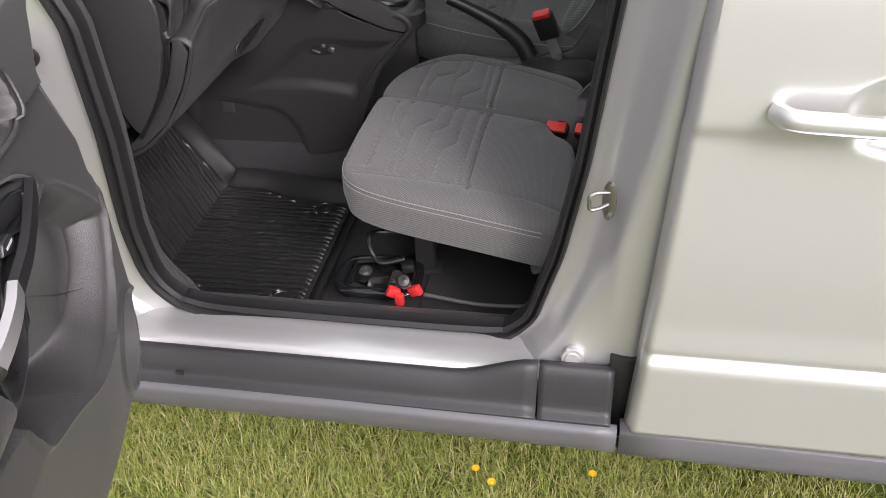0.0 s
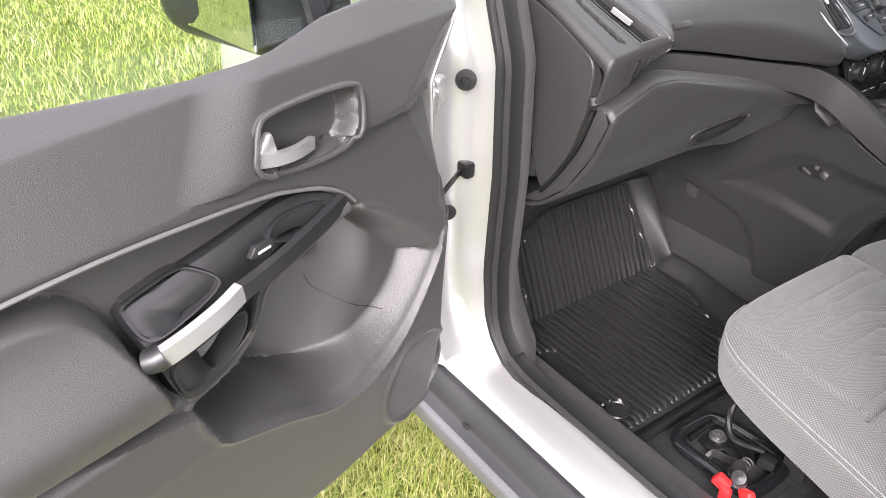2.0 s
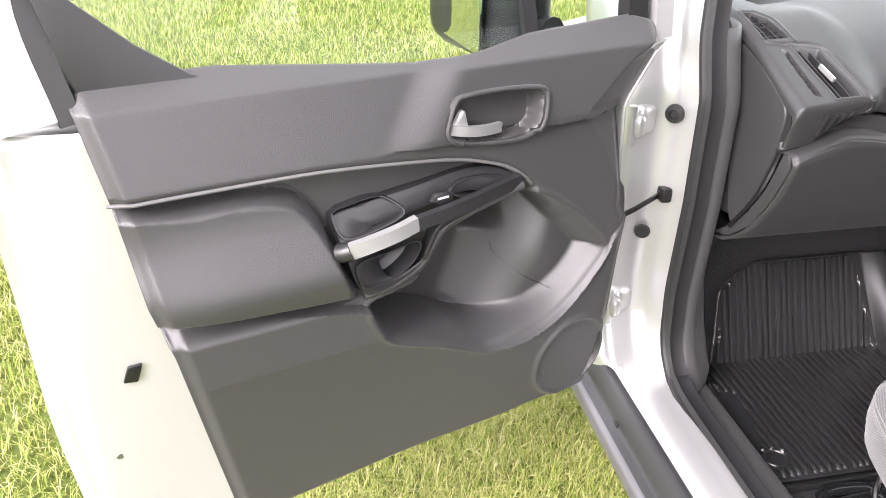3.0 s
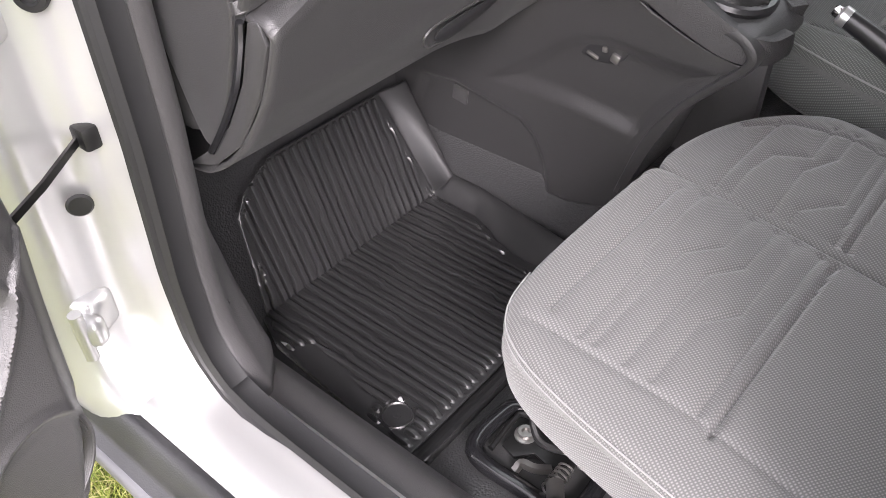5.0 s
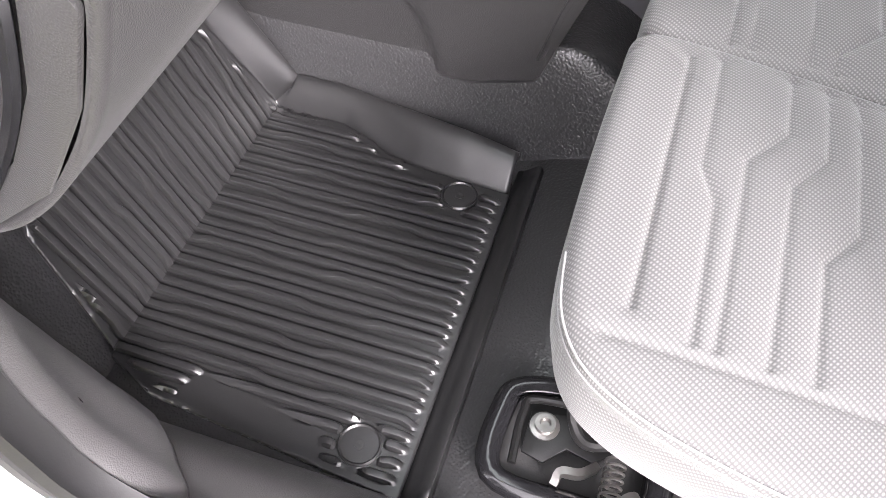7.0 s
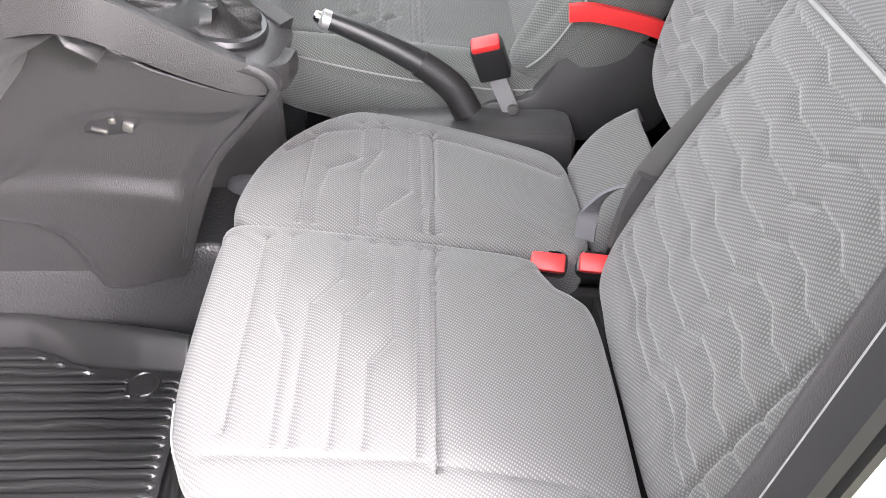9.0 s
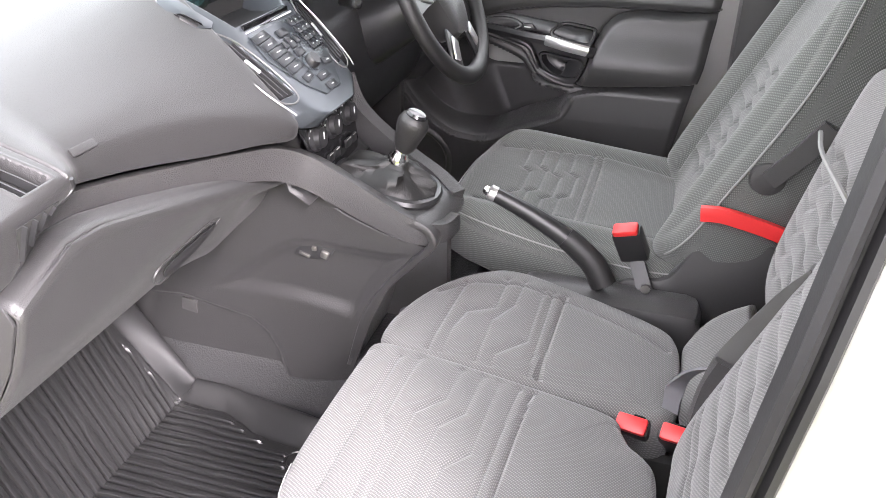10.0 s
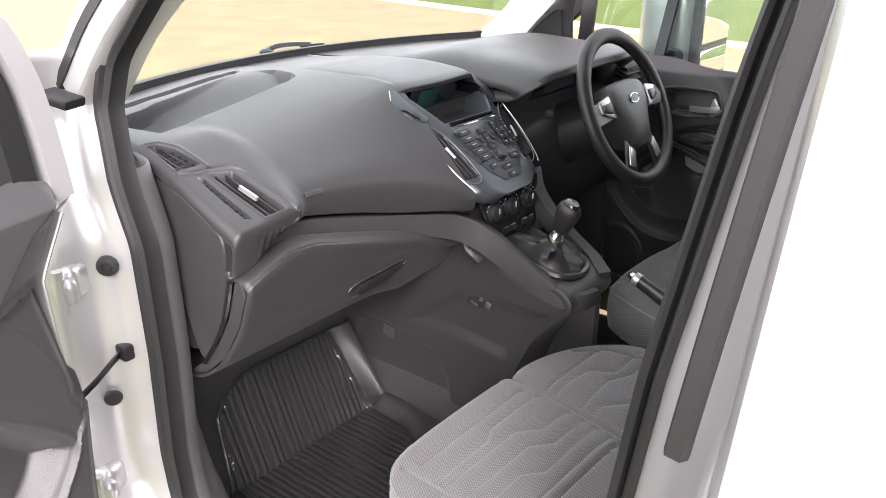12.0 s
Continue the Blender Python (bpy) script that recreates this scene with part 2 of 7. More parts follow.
TRIM_GREY = grained("grey_sill_trim_plastic", (0.050, 0.0485, 0.0492), 0.42, 800, 0.3, sheen=0.05)
# paler tone for the door card's painted highlight and the vent edges
EDGE_TONE = material("satin_edge_tone", (0.10, 0.098, 0.098), 0.34, bump=0.05)
PIPING = material("pale_grey_piping", (0.20, 0.20, 0.197), 0.8, bump=0.4, grain=1500)
WEBBING = material("grey_belt_webbing", (0.075, 0.075, 0.073), 0.7, bump=0.5, grain=1200)
RED = material("red_plastic", (0.62, 0.03, 0.03), 0.4, bump=0.05)
LEATHER = grained("black_leather", (0.013, 0.0125, 0.0125), 0.48, 420, 0.35)
HEADLINER = material("pale_grey_trim", (0.60, 0.59, 0.57), 0.8, bump=0.3, grain=900)
DARK_TRIM = material("black_lining_and_shade", (0.02, 0.02, 0.02), 0.9, bump=0.3)
GLASS = glass("clear_glass", (0.90, 0.95, 0.93))
MIRROR = material("mirror_glass", (0.85, 0.87, 0.87), 0.02, 1.0, bump=0, rough_var=0.0, blotch=0.0)
SCREEN = material("dark_display", (0.006, 0.012, 0.014), 0.12, bump=0)
KEY_SLATE = material("dark_slate_keys", (0.020, 0.022, 0.025), 0.30, 0.2, bump=0.04)
PRINT = material("pale_print", (0.42, 0.43, 0.43), 0.5, bump=0)


# ---- ground ----
def varied(m, colours):
    """Spread the base colour of a material over its loose pieces."""
    N, L = m.node_tree.nodes, m.node_tree.links
    g, ramp = N.new("ShaderNodeNewGeometry"), N.new("ShaderNodeValToRGB")
    while len(ramp.color_ramp.elements) < len(colours):
        ramp.color_ramp.elements.new(0.5)
    for k, (e, c) in enumerate(zip(ramp.color_ramp.elements, colours)):
        e.position, e.color = k / (len(colours) - 1), (*c, 1)
    L.new(g.outputs["Random Per Island"], ramp.inputs[0])
    L.new(ramp.outputs[0], N["Principled BSDF"].inputs["Base Color"])
    return m


SOIL = material("grass_thatch", (0.085, 0.110, 0.027), 0.95, grain=90, bump=0.8, blotch=0.45, blotch_scale=3.0, spec=0.1)
BLADE = varied(material("grass_blade", (0.14, 0.20, 0.03), 0.7, bump=0, spec=0.25), [(0.09, 0.14, 0.018), (0.18, 0.24, 0.035), (0.25, 0.28, 0.055), (0.42, 0.37, 0.17), (0.14, 0.20, 0.028), (0.28, 0.31, 0.07), (0.48, 0.43, 0.24)])
BLADE.node_tree.nodes["Principled BSDF"].inputs["Transmission Weight"].default_value = 0.0
GRAVEL = material("sandy_gravel", (0.25, 0.195, 0.115), 0.95, grain=18, bump=0.9, blotch=0.42, blotch_scale=2.2, spec=0.1)
KERB = material("pale_kerb_stone", (0.42, 0.38, 0.33), 0.9, grain=60, bump=0.5)
P = np.array([[(x, y, GROUND) for y in np.linspace(-300, 400, 60)] for x in np.linspace(-400, 300, 60)])
tagged(part("ground", grid(P), SOIL), "mown green grass field with worn yellow patches", "ground", kind="structure")


def on_ground(points, h):
    return [(x, y, GROUND + h) for x, y in points]


tagged(part("road", plate(on_ground([(-60, 3.4), (-9, 3.2), (60, 3.6), (60, 10.9), (-3.0, 10.4), (-14, 12.4), (-60, 15)], 0.004), (0, 0, 0.02), 0.006), GRAVEL),
       "pale sandy gravel lane beside the parked van", "road", kind="structure")
kerb_path = [(-60, 15.1, GROUND + 0.03), (-14, 12.5, GROUND + 0.03), (-3, 10.5, GROUND + 0.03), (60, 11.0, GROUND + 0.03)]
tagged(part("kerb", sweep(kerb_path, [(-0.06, -0.05), (0.06, -0.05), (0.06, 0.05), (-0.06, 0.05)]), KERB), "low pale stone edging between gravel and grass", "kerb", kind="structure")


def blades(x0, x1, y0, y1, count, height, width, seed):
    """Loose grass blades, each bent and tapered."""
    r = np.random.default_rng(seed)
    x, y = r.uniform(x0, x1, count), r.uniform(y0, y1, count)
    thin = r.random(count) ** 3                            # the patch thins out at its border
    x, y = x + r.normal(0, 0.22, count) * thin * (x1 - x0), y + r.normal(0, 0.22, count) * thin * (y1 - y0)
    clump = np.array([noise.noise((a * 3.0, b * 3.0, 0.0)) for a, b in zip(x, y)])
    h = height * (0.55 + 0.6 * r.random(count)) * (1 + 0.5 * clump)
    a, lean = r.uniform(0, 2 * math.pi, count), r.uniform(0.3, 1.3, count)
    w = width * r.uniform(0.6, 1.3, count)
    dx, dy = np.cos(a), np.sin(a)
    z = np.full(count, GROUND)
    rings = []
    for s, k in ((0.0, 1.0), (0.55, 0.8), (1.0, 0.0)):
        ox, oy, oz = dx * h * lean * s ** 1.8, dy * h * lean * s ** 1.8, h * s * (1 - 0.25 * lean * s)
        for sgn in ((1, -1) if k else (0,)):
            rings.append(np.stack([x + ox - dy * w * k * sgn, y + oy + dx * w * k * sgn, z + oz], 1))
    v = np.stack(rings, 1).reshape(-1, 3)
    base = np.arange(count)[:, None] * 5
    quads = (base + np.array([0, 1, 3, 2])).tolist()
    tris = (base + np.array([2, 3, 4])).tolist()
    return v, quads + tris


def join_blades(a, b):
    n = len(a[0])
    return np.concatenate([a[0], b[0]]), a[1] + [[i + n for i in f] for f in b[1]]


def loose(name, geo, mat, label, category):
    me = bpy.data.meshes.new(name)
    me.from_pydata(np.asarray(geo[0]).tolist(), [], geo[1])
    me.materials.append(mat)
    return tagged(new(name, me), label, category, kind="stuff")


loose("grass", join_blades(blades(-1.5, 0.75, 0.25, 1.75, 140000, 0.042, 0.0011, 3), blades(-2.4, 1.3, -1.1, 0.25, 45000, 0.045, 0.0016, 4)), BLADE, "short mown green grass with straw-coloured blades", "grass")
loose("far_grass", blades(-7.5, -1.6, -3.5, 3.2, 90000, 0.055, 0.003, 5), BLADE, "bright green grass beyond the open door", "grass")
GAITER = grained("folded_gaiter_leather", (0.008, 0.0078, 0.0078), 0.55, 420, 0.35)
PETAL = material("yellow_petals", (0.80, 0.50, 0.01), 0.6, bump=0.1)
flower_spots = [(-0.07, 1.176), (-0.031, 1.144), (0.187, 1.195), (-2.9, -0.3), (-3.4, 0.55), (-2.5, 0.25), (-4.1, 0.1), (-3.8, -1.0), (-2.2, -0.5), (-4.6, 0.8)]
for fx, fy in flower_spots:
    fl = thing("dandelion", (fx, fy, GROUND), "small yellow dandelion in the grass", "flower", "dandelions")
    petals = []
    for k in range(14):
        a = k * 2 * math.pi / 14
        c, s = math.cos(a), math.sin(a)
        petals.append(([(fx, fy, GROUND + 0.055), (fx + 0.008 * c - 0.002 * s, fy + 0.008 * s + 0.002 * c, GROUND + 0.059), (fx + 0.010 * c, fy + 0.010 * s, GROUND + 0.058), (fx + 0.008 * c + 0.002 * s, fy + 0.008 * s - 0.002 * c, GROUND + 0.059)], [(0, 1, 2, 3)]))
    part("petals", join(*petals, lathe([(0.004, 0.0), (0.0035, 0.003), (0.0, 0.004)], axis_pose((fx, fy, GROUND + 0.056), (0, 0, 1)), 10)), PETAL, fl, "yellow petals")
    part("stem", tube([(fx + 0.004, fy, GROUND - 0.002), (fx, fy, GROUND + 0.056)], 0.0012, 6, up=(0, 1, 0)), BLADE, fl)

# ---- van body ----
van = thing("van_body", (0.1, 1.92, GROUND), "silver metallic panel van body with its front door open", "van")
SEAL_Y = 1.18
seal_front = curve_fn([(0.60, -0.64), (0.635, -0.68), (0.70, -0.715), (0.80, -0.725), (1.0, -0.712), (1.2, -0.715), (1.30, -0.75), (1.42, -0.785), (1.50, -0.76), (1.60, -0.66), (1.95, -0.25)])
seal_rear = curve_fn([(0.60, -0.01), (0.63, 0.02), (0.67, 0.045), (0.81, 0.086), (0.99, 0.118), (1.16, 0.138), (1.30, 0.155), (1.54, 0.188), (1.64, 0.204), (1.95, 0.249)])
inset = curve_fn([(0.6, 0.0), (1.3, 0.0), (1.6, 0.04), (1.95, 0.13)])

# sill: painted step, then the black cladding below it
sill_xs = np.linspace(-0.90, 0.16, 40)
sill_sec = [(1.24, 0.585), (1.215, 0.598), (1.19, 0.605), (1.165, 0.6075), (1.145, 0.608), (1.125, 0.610), (1.10, 0.610), (1.085, 0.606), (1.074, 0.596), (1.070, 0.56), (1.075, 0.48)]
P = np.array([[(x, y, z) for y, z in spline(sill_sec, 26)] for x in sill_xs])
part("sill", grid(P), PAINT, van, "painted sill under the open door", solid=0.004)
clad_sec = [(1.080, 0.600), (1.066, 0.604), (1.056, 0.596), (1.046, 0.575), (1.040, 0.556), (1.030, 0.549), (1.024, 0.545), (1.026, 0.538)]
def clad(xs):
    return np.array([[(x, y, z + 0.038 * float(ease(np.array(x), -0.09, 0.06)) * float(ease(np.array(z), 0.56, 0.60))) for y, z in spline(clad_sec, 20)] for x in xs])


part("sill_cladding", grid(clad(np.linspace(-0.98, 0.0625, 40))), CLADDING, van, "black textured plastic sill cladding", solid=0.006)
part("sill_end_cap", grid(clad(np.linspace(0.0655, 0.196, 12))), CLADDING, van, "black plastic sill end cap", solid=0.006)
low_sec = [(1.034, 0.540), (1.022, 0.537), (1.020, 0.528), (1.024, 0.505), (1.034, 0.480), (1.048, 0.466), (1.075, 0.458)]
P = np.array([[(x, y, z - 0.012 * max(0, x + 0.3)) for y, z in spline(low_sec, 18)] for x in np.linspace(-0.98, 0.208, 30)])
part("lower_sill_strip", grid(P), CLADDING_GREY, van, "dark plastic lower sill strip", solid=0.006)
# black block added so this gap shows dark, not the grass beyond
part("gap_filler", block((0.050, 0.03, 0.20), (0.212, 1.085, 0.565), 0.004), RUBBER, van, "black block added to keep the gap behind the sill end dark")
part("clip", block((0.016, 0.006, 0.008), (-0.62, 1.035, 0.566), 0.002), PLASTIC, van)

# pillar behind the opening
zs = np.linspace(0.60, 1.95, 60)
rows = []
for z in zs:
    r, i = float(seal_rear(z)), float(inset(z))
    low = float(ease(np.array(z), 0.58, 0.72))
    end = 0.225 + 0.05 * (z - 0.6)
    sec = [(r - 0.004, 1.20), (r - 0.002, 1.19), (r + 0.01, 1.178), (r + 0.03, 1.168), (r + 0.05, 1.150 - 0.03 * (1 - low)), (r + 0.075, 1.115 - 0.02 * (1 - low)), (max(end - 0.05, r + 0.09), 1.090), (max(end - 0.02, r + 0.10), 1.082), (max(end, r + 0.11), 1.082), (max(end + 0.02, r + 0.12), 1.09)]
    rows.append([(x, y + i, z) for x, y in spline(sec, 36)])
part("rear_door_pillar", grid(np.array(rows)), PAINT, van, "painted door pillar behind the opening", solid=0.003)
# plain lower corner of the pillar
cap = axis_pose((0.122, 1.086, 0.642), (0, -1, 0.12))
part("round_plug", lathe([(0.0, 0.006), (0.012, 0.006), (0.014, 0.003), (0.019, 0.003), (0.021, 0.0), (0.021, -0.01)], cap, 28), PAINT, van, "round body-coloured plug in the pillar")

# hinge pillar in front of the opening
zs = np.linspace(0.56, 1.50, 50)
rows = []
for z in zs:
    r, i = float(seal_front(z)), float(inset(z))
    sec = [(r + 0.004, 1.195), (r + 0.002, 1.19), (r - 0.008, 1.183), (r - 0.03, 1.178), (r - 0.06, 1.172), (r - 0.085, 1.160), (r - 0.10, 1.135), (r - 0.105, 1.10), (r - 0.115, 1.07), (r - 0.17, 1.05), (r - 0.27, 1.045)]
    rows.append([(x, y + i, z) for x, y in spline(sec, 40)])
part("hinge_pillar", grid(np.array(rows)), PAINT, van, "painted hinge pillar of the front door", solid=0.003)
# screen pillar, raked back
rake = spline([(-0.86, 1.185, 1.44), (-0.74, 1.21, 1.58), (-0.50, 1.27, 1.78), (-0.30, 1.32, 1.93)], 16)
part("screen_pillar", sweep(rake, [(-0.036, -0.02), (0.04, -0.025), (0.046, 0.0), (0.04, 0.02), (-0.036, 0.025), (-0.042, 0)], up=(0, -1, 0.2)), PAINT, van, "painted screen pillar")
part("screen_pillar_seal", sweep(rake + np.array((-0.012, -0.022, 0.0)), [(-0.008, -0.006), (0.008, -0.006), (0.010, 0.004), (-0.010, 0.004)], up=(0, -1, 0.2)), RUBBER, van, "black rubber strip on the screen pillar")
part("screen_pillar_lining", sweep(rake + np.array((-0.015, 0.055, 0.0)), [(-0.045, -0.02), (0.05, -0.02), (0.055, 0.015), (-0.045, 0.02)], up=(0, -1, 0.2)), HEADLINER, van, "pale grey pillar lining")
rake_d = spline([(-1.12, 2.60, 1.27), (-1.045, 2.60, 1.315), (-0.965, 2.60, 1.385), (-0.89, 2.585, 1.458), (-0.62, 2.54, 1.70), (-0.35, 2.50, 1.91)], 24)
part("far_quarter_trim", plate([(-1.06, 2.655, 1.27), (-0.93, 2.652, 1.385), (-0.846, 2.648, 1.462), (-0.70, 2.63, 1.60), (-0.79, 2.64, 1.50), (-0.805, 2.655, 1.40), (-0.80, 2.66, 1.27)], (0, 0.012, 0), 0.003), PANEL, van, "dark quarter trim beside the driver's window")
part("quarter_trim_line", tube([(-0.985, 2.651, 1.325), (-0.86, 2.647, 1.425), (-0.835, 2.647, 1.43), (-0.83, 2.651, 1.325)], 0.0025, 6, up=(0, 1, 0), closed=True), PLASTIC, van)
part("far_screen_pillar_lining", sweep(rake_d, [(-0.05, -0.02), (0.045, -0.02), (0.055, 0.0), (0.045, 0.02), (-0.05, 0.02)], up=(0, 1, 0.2)), HEADLINER, van, "pale grey pillar lining")

part("pillar_joint", block((0.060, 0.045, 0.016), (-0.812, 1.132, 1.432), 0.005, (0, 12, 20)), RUBBER, van, "black rubber joint between pillar and wing")
# rubber seal round the opening
zz = np.linspace(1.93, 0.66, 50)
loop = [(float(seal_front(z)), SEAL_Y + float(inset(z)), z) for z in zz]
loop += [(x, SEAL_Y, z) for x, z in spline([(-0.665, 0.632), (-0.60, 0.615), (-0.45, 0.610), (-0.2, 0.608), (-0.05, 0.610), (0.0, 0.618)], 24)]
loop += [(float(seal_rear(z)), SEAL_Y + float(inset(z)), z) for z in np.linspace(0.645, 1.93, 50)]
loop = spline(loop, 170)
lip = [(-0.020, -0.012), (-0.016, 0.006), (-0.020, 0.016), (-0.012, 0.022), (-0.005, 0.018), (-0.003, 0.008), (0.002, 0.010), (0.006, 0.020), (0.013, 0.022), (0.019, 0.014), (0.017, 0.0), (0.020, -0.012), (0.0, -0.018)]
path, tang = frames_along(loop)
rings = []
for p, t in zip(path, tang):
    out = np.array((0.0, -1.0, 0.0))
    side = np.cross(t, out)
    side /= np.linalg.norm(side)
    slim = 1.0 - 0.36 * float(ease(np.array(p[0]), -0.05, 0.06))
    rings.append([p + a * slim * side + b * out for a, b in lip])
part("door_seal", grid(np.array(rings), close_v=True, cap=True), RUBBER, van, "black double-lipped rubber door seal")

# inner sill cover and kick panel
P = np.array([[(x, y, z) for y, z in spline([(1.195, 0.598), (1.215, 0.600), (1.245, 0.592), (1.270, 0.572), (1.292, 0.540), (1.302, 0.50)], 16)] for x in np.linspace(-0.76, 0.06, 30)])
part("sill_cover", grid(P), TRIM_GREY, van, "dark plastic inner sill cover", solid=0.004)
rows = []
for z in np.linspace(0.59, 1.32, 30):
    r = float(seal_front(max(z, 0.62)))
    b = 0.012 * (1 - float(ease(np.array(z), 0.55, 0.75)))
    inw = 0.03 * (1 - float(ease(np.array(z), 0.66, 0.93)))
    rows.append([(x, y, z) for x, y in spline([(r + 0.012 + b, 1.188), (r + 0.016 + b, 1.200), (r + 0.012 + b, 1.218), (r - 0.006 + b, 1.234), (r - 0.05, 1.246 + inw), (r - 0.16, 1.262 + inw), (r - 0.34, 1.27 + inw)], 18)])
part("kick_panel", grid(np.array(rows)), TRIM_GREY, van, "dark plastic kick panel", solid=0.004)
rows = []
for z in np.linspace(0.60, 1.93, 30):
    r, i = float(seal_rear(z)), float(inset(z))
    rows.append([(x, y + i, z) for x, y in spline([(r - 0.004, 1.190), (r - 0.006, 1.205), (r + 0.004, 1.230), (r + 0.04, 1.250), (r + 0.25, 1.265)], 14)])
part("pillar_lining", grid(np.array(rows)), DASH, van, "dark plastic pillar lining", solid=0.004)
part("bonnet_release", plate([(-0.738, 1.238, 0.768), (-0.716, 1.232, 0.712), (-0.742, 1.246, 0.628), (-0.772, 1.262, 0.612), (-0.790, 1.270, 0.660), (-0.768, 1.254, 0.722)], (0.004, -0.010, 0), 0.004), GLOSS, van, "black bonnet release opening")
part("release_lever", sweep(spline([(-0.742, 1.226, 0.782), (-0.748, 1.229, 0.760), (-0.764, 1.238, 0.722), (-0.774, 1.246, 0.668)], 12), [(-0.003, -0.007), (0.003, -0.007), (0.003, 0.007), (-0.003, 0.007)], up=(0, -1, 0)), PLASTIC, van, "black bonnet release lever")

# striker on the pillar
st = thing("door_striker", (0.15, 1.13, 0.93), "chromed steel door striker loop on the pillar", "striker")
part("base_plate", plate([(0.162 + 0.011 * math.cos(a), 1.112 - 0.006 * math.cos(a), 0.961 + 0.036 * math.sin(a)) for a in np.linspace(0, 2 * math.pi, 16, endpoint=False)], (-0.002, -0.004, 0), 0.001), ZINC, st)
part("loop", tube(spline([(0.160, 1.110, 0.976), (0.142, 1.104, 0.978), (0.131, 1.100, 0.974), (0.130, 1.099, 0.962), (0.132, 1.099, 0.950), (0.145, 1.103, 0.950), (0.160, 1.108, 0.956)], 24), 0.0033, 8), ZINC, st)
for z in (0.988, 0.934):
    part("bolt", lathe([(0.006, 0), (0.006, 0.004), (0.0, 0.005)], axis_pose((0.161, 1.107, z), (-0.4, -0.9, 0)), 6), ZINC, st)

# hinge pillar fittings
plug = axis_pose((-0.794, 1.150, 1.151), (0.75, -0.66, 0))
part("rubber_plug", lathe([(0.0, 0.004), (0.007, 0.004), (0.009, 0.008), (0.015, 0.007), (0.018, 0.002), (0.018, -0.004)], plug, 24), RUBBER, van, "round black rubber plug")
part("check_strap_bracket", block((0.03, 0.022, 0.03), (-0.795, 1.155, 0.986), 0.005), STEEL, van)
part("check_strap", sweep([(-0.80, 1.15, 0.984), (-0.76, 1.08, 0.975), (-0.73, 1.02, 0.970)], [(-0.002, -0.005), (0.002, -0.005), (0.002, 0.005), (-0.002, 0.005)]), STEEL, van, "steel door check strap")
for z in (1.135, 0.735):
    h = part("hinge", block((0.045, 0.05, 0.060), (-0.825, 1.100, z), 0.014, (0, 0, 25), 3), PAINT, van)
    part("hinge_knuckle", block((0.042, 0.030, 0.046), (-0.800, 1.078, z - 0.004), 0.014, (0, 0, 30), 3), PAINT, h)
    part("hinge_pin", tube([(-0.795, 1.066, z - 0.042), (-0.795, 1.066, z + 0.036)], 0.009, 12, up=(1, 0, 0)), PAINT, h)
part("pillar_hole_plug", lathe([(0.0, 0.003), (0.013, 0.003), (0.016, 0.0)], axis_pose((-0.806, 1.125, 0.900), (0.9, -0.43, 0)), 20), RUBBER, van)

# ---- floor, roof, far side and bulkhead ----
def floor_height(X, Y):
    """Flat footwells, the firewall slope ahead and the tunnel between."""
    z = np.interp(X, [-1.10, -1.0, -0.90, -0.86, -0.6, -0.46, -0.42, -0.36, 0.5], [0.88, 0.77, 0.535, 0.465, 0.478, 0.485, 0.505, 0.522, 0.515])
    ridge = np.interp(X, [-1.0, -0.62, -0.56, -0.50, -0.45, -0.42, -0.39, -0.36, -0.2], [0.63, 0.63, 0.640, 0.658, 0.664, 0.662, 0.650, 0.63, 0.54])
    t = ease(Y, 1.826, 1.868) * (1 - ease(Y, 2.03, 2.07))
    return np.maximum(z, z + (ridge - z) * t)


fx, fy = np.meshgrid(np.linspace(-1.10, 0.5, 120), np.concatenate([np.linspace(1.26, 1.81, 26), np.linspace(1.82, 1.875, 26), np.linspace(1.89, 2.68, 40)]), indexing="ij")
tagged(part("floor", grid(np.stack([fx, fy, floor_height(fx, fy)], 2)), VINYL, solid=0.01), "black grained vinyl van floor", "floor", kind="structure")
seamx = [(x, y, float(floor_height(np.array(x), np.array(y))) + 0.0015) for x, y in zip(np.full(20, -0.395), np.linspace(1.31, 1.79, 20))]
part("floor_seam", tube(seamx, 0.0016, 6), GLOSS, van)

# roof (out of view), bulkhead and far side added to control the cabin light
roof_rows = [[(x, y, 1.97 - 0.03 * ((y - 1.92) / 0.7) ** 2 - 0.05 * ease(np.array(-x), 0.1, 0.45)) for y in np.linspace(1.20, 2.64, 16)] for x in np.linspace(-0.40, 2.4, 20)]
tagged(part("ceiling", grid(np.array(roof_rows)), HEADLINER, solid=0.02, offset=1.0), "unseen pale grey van headliner that shuts out sky light", "ceiling", kind="structure")
tagged(part("wall_rear", block((0.03, 1.5, 1.5), (0.62, 1.92, 1.22), 0.005), DARK_TRIM), "dark bulkhead behind the seats", "wall", kind="structure")
# far side: below and behind the driver's window
tagged(part("wall_far", block((2.2, 0.05, 1.45), (1.30, 2.78, 1.22), 0.01), DARK_TRIM), "far van side wall behind the driver's door", "wall", kind="structure")
tagged(part("wall_far_pillar", block((0.17, 0.07, 1.42), (0.235, 2.715, 1.24), 0.02), DASH), "dark lining of the pillar behind the driver's door", "wall", kind="structure")
tagged(part("wall_front", block((0.04, 1.56, 0.80), (-1.16, 1.92, 0.94), 0.01), DARK_TRIM), "dark bulkhead in front of the footwells", "wall", kind="structure")

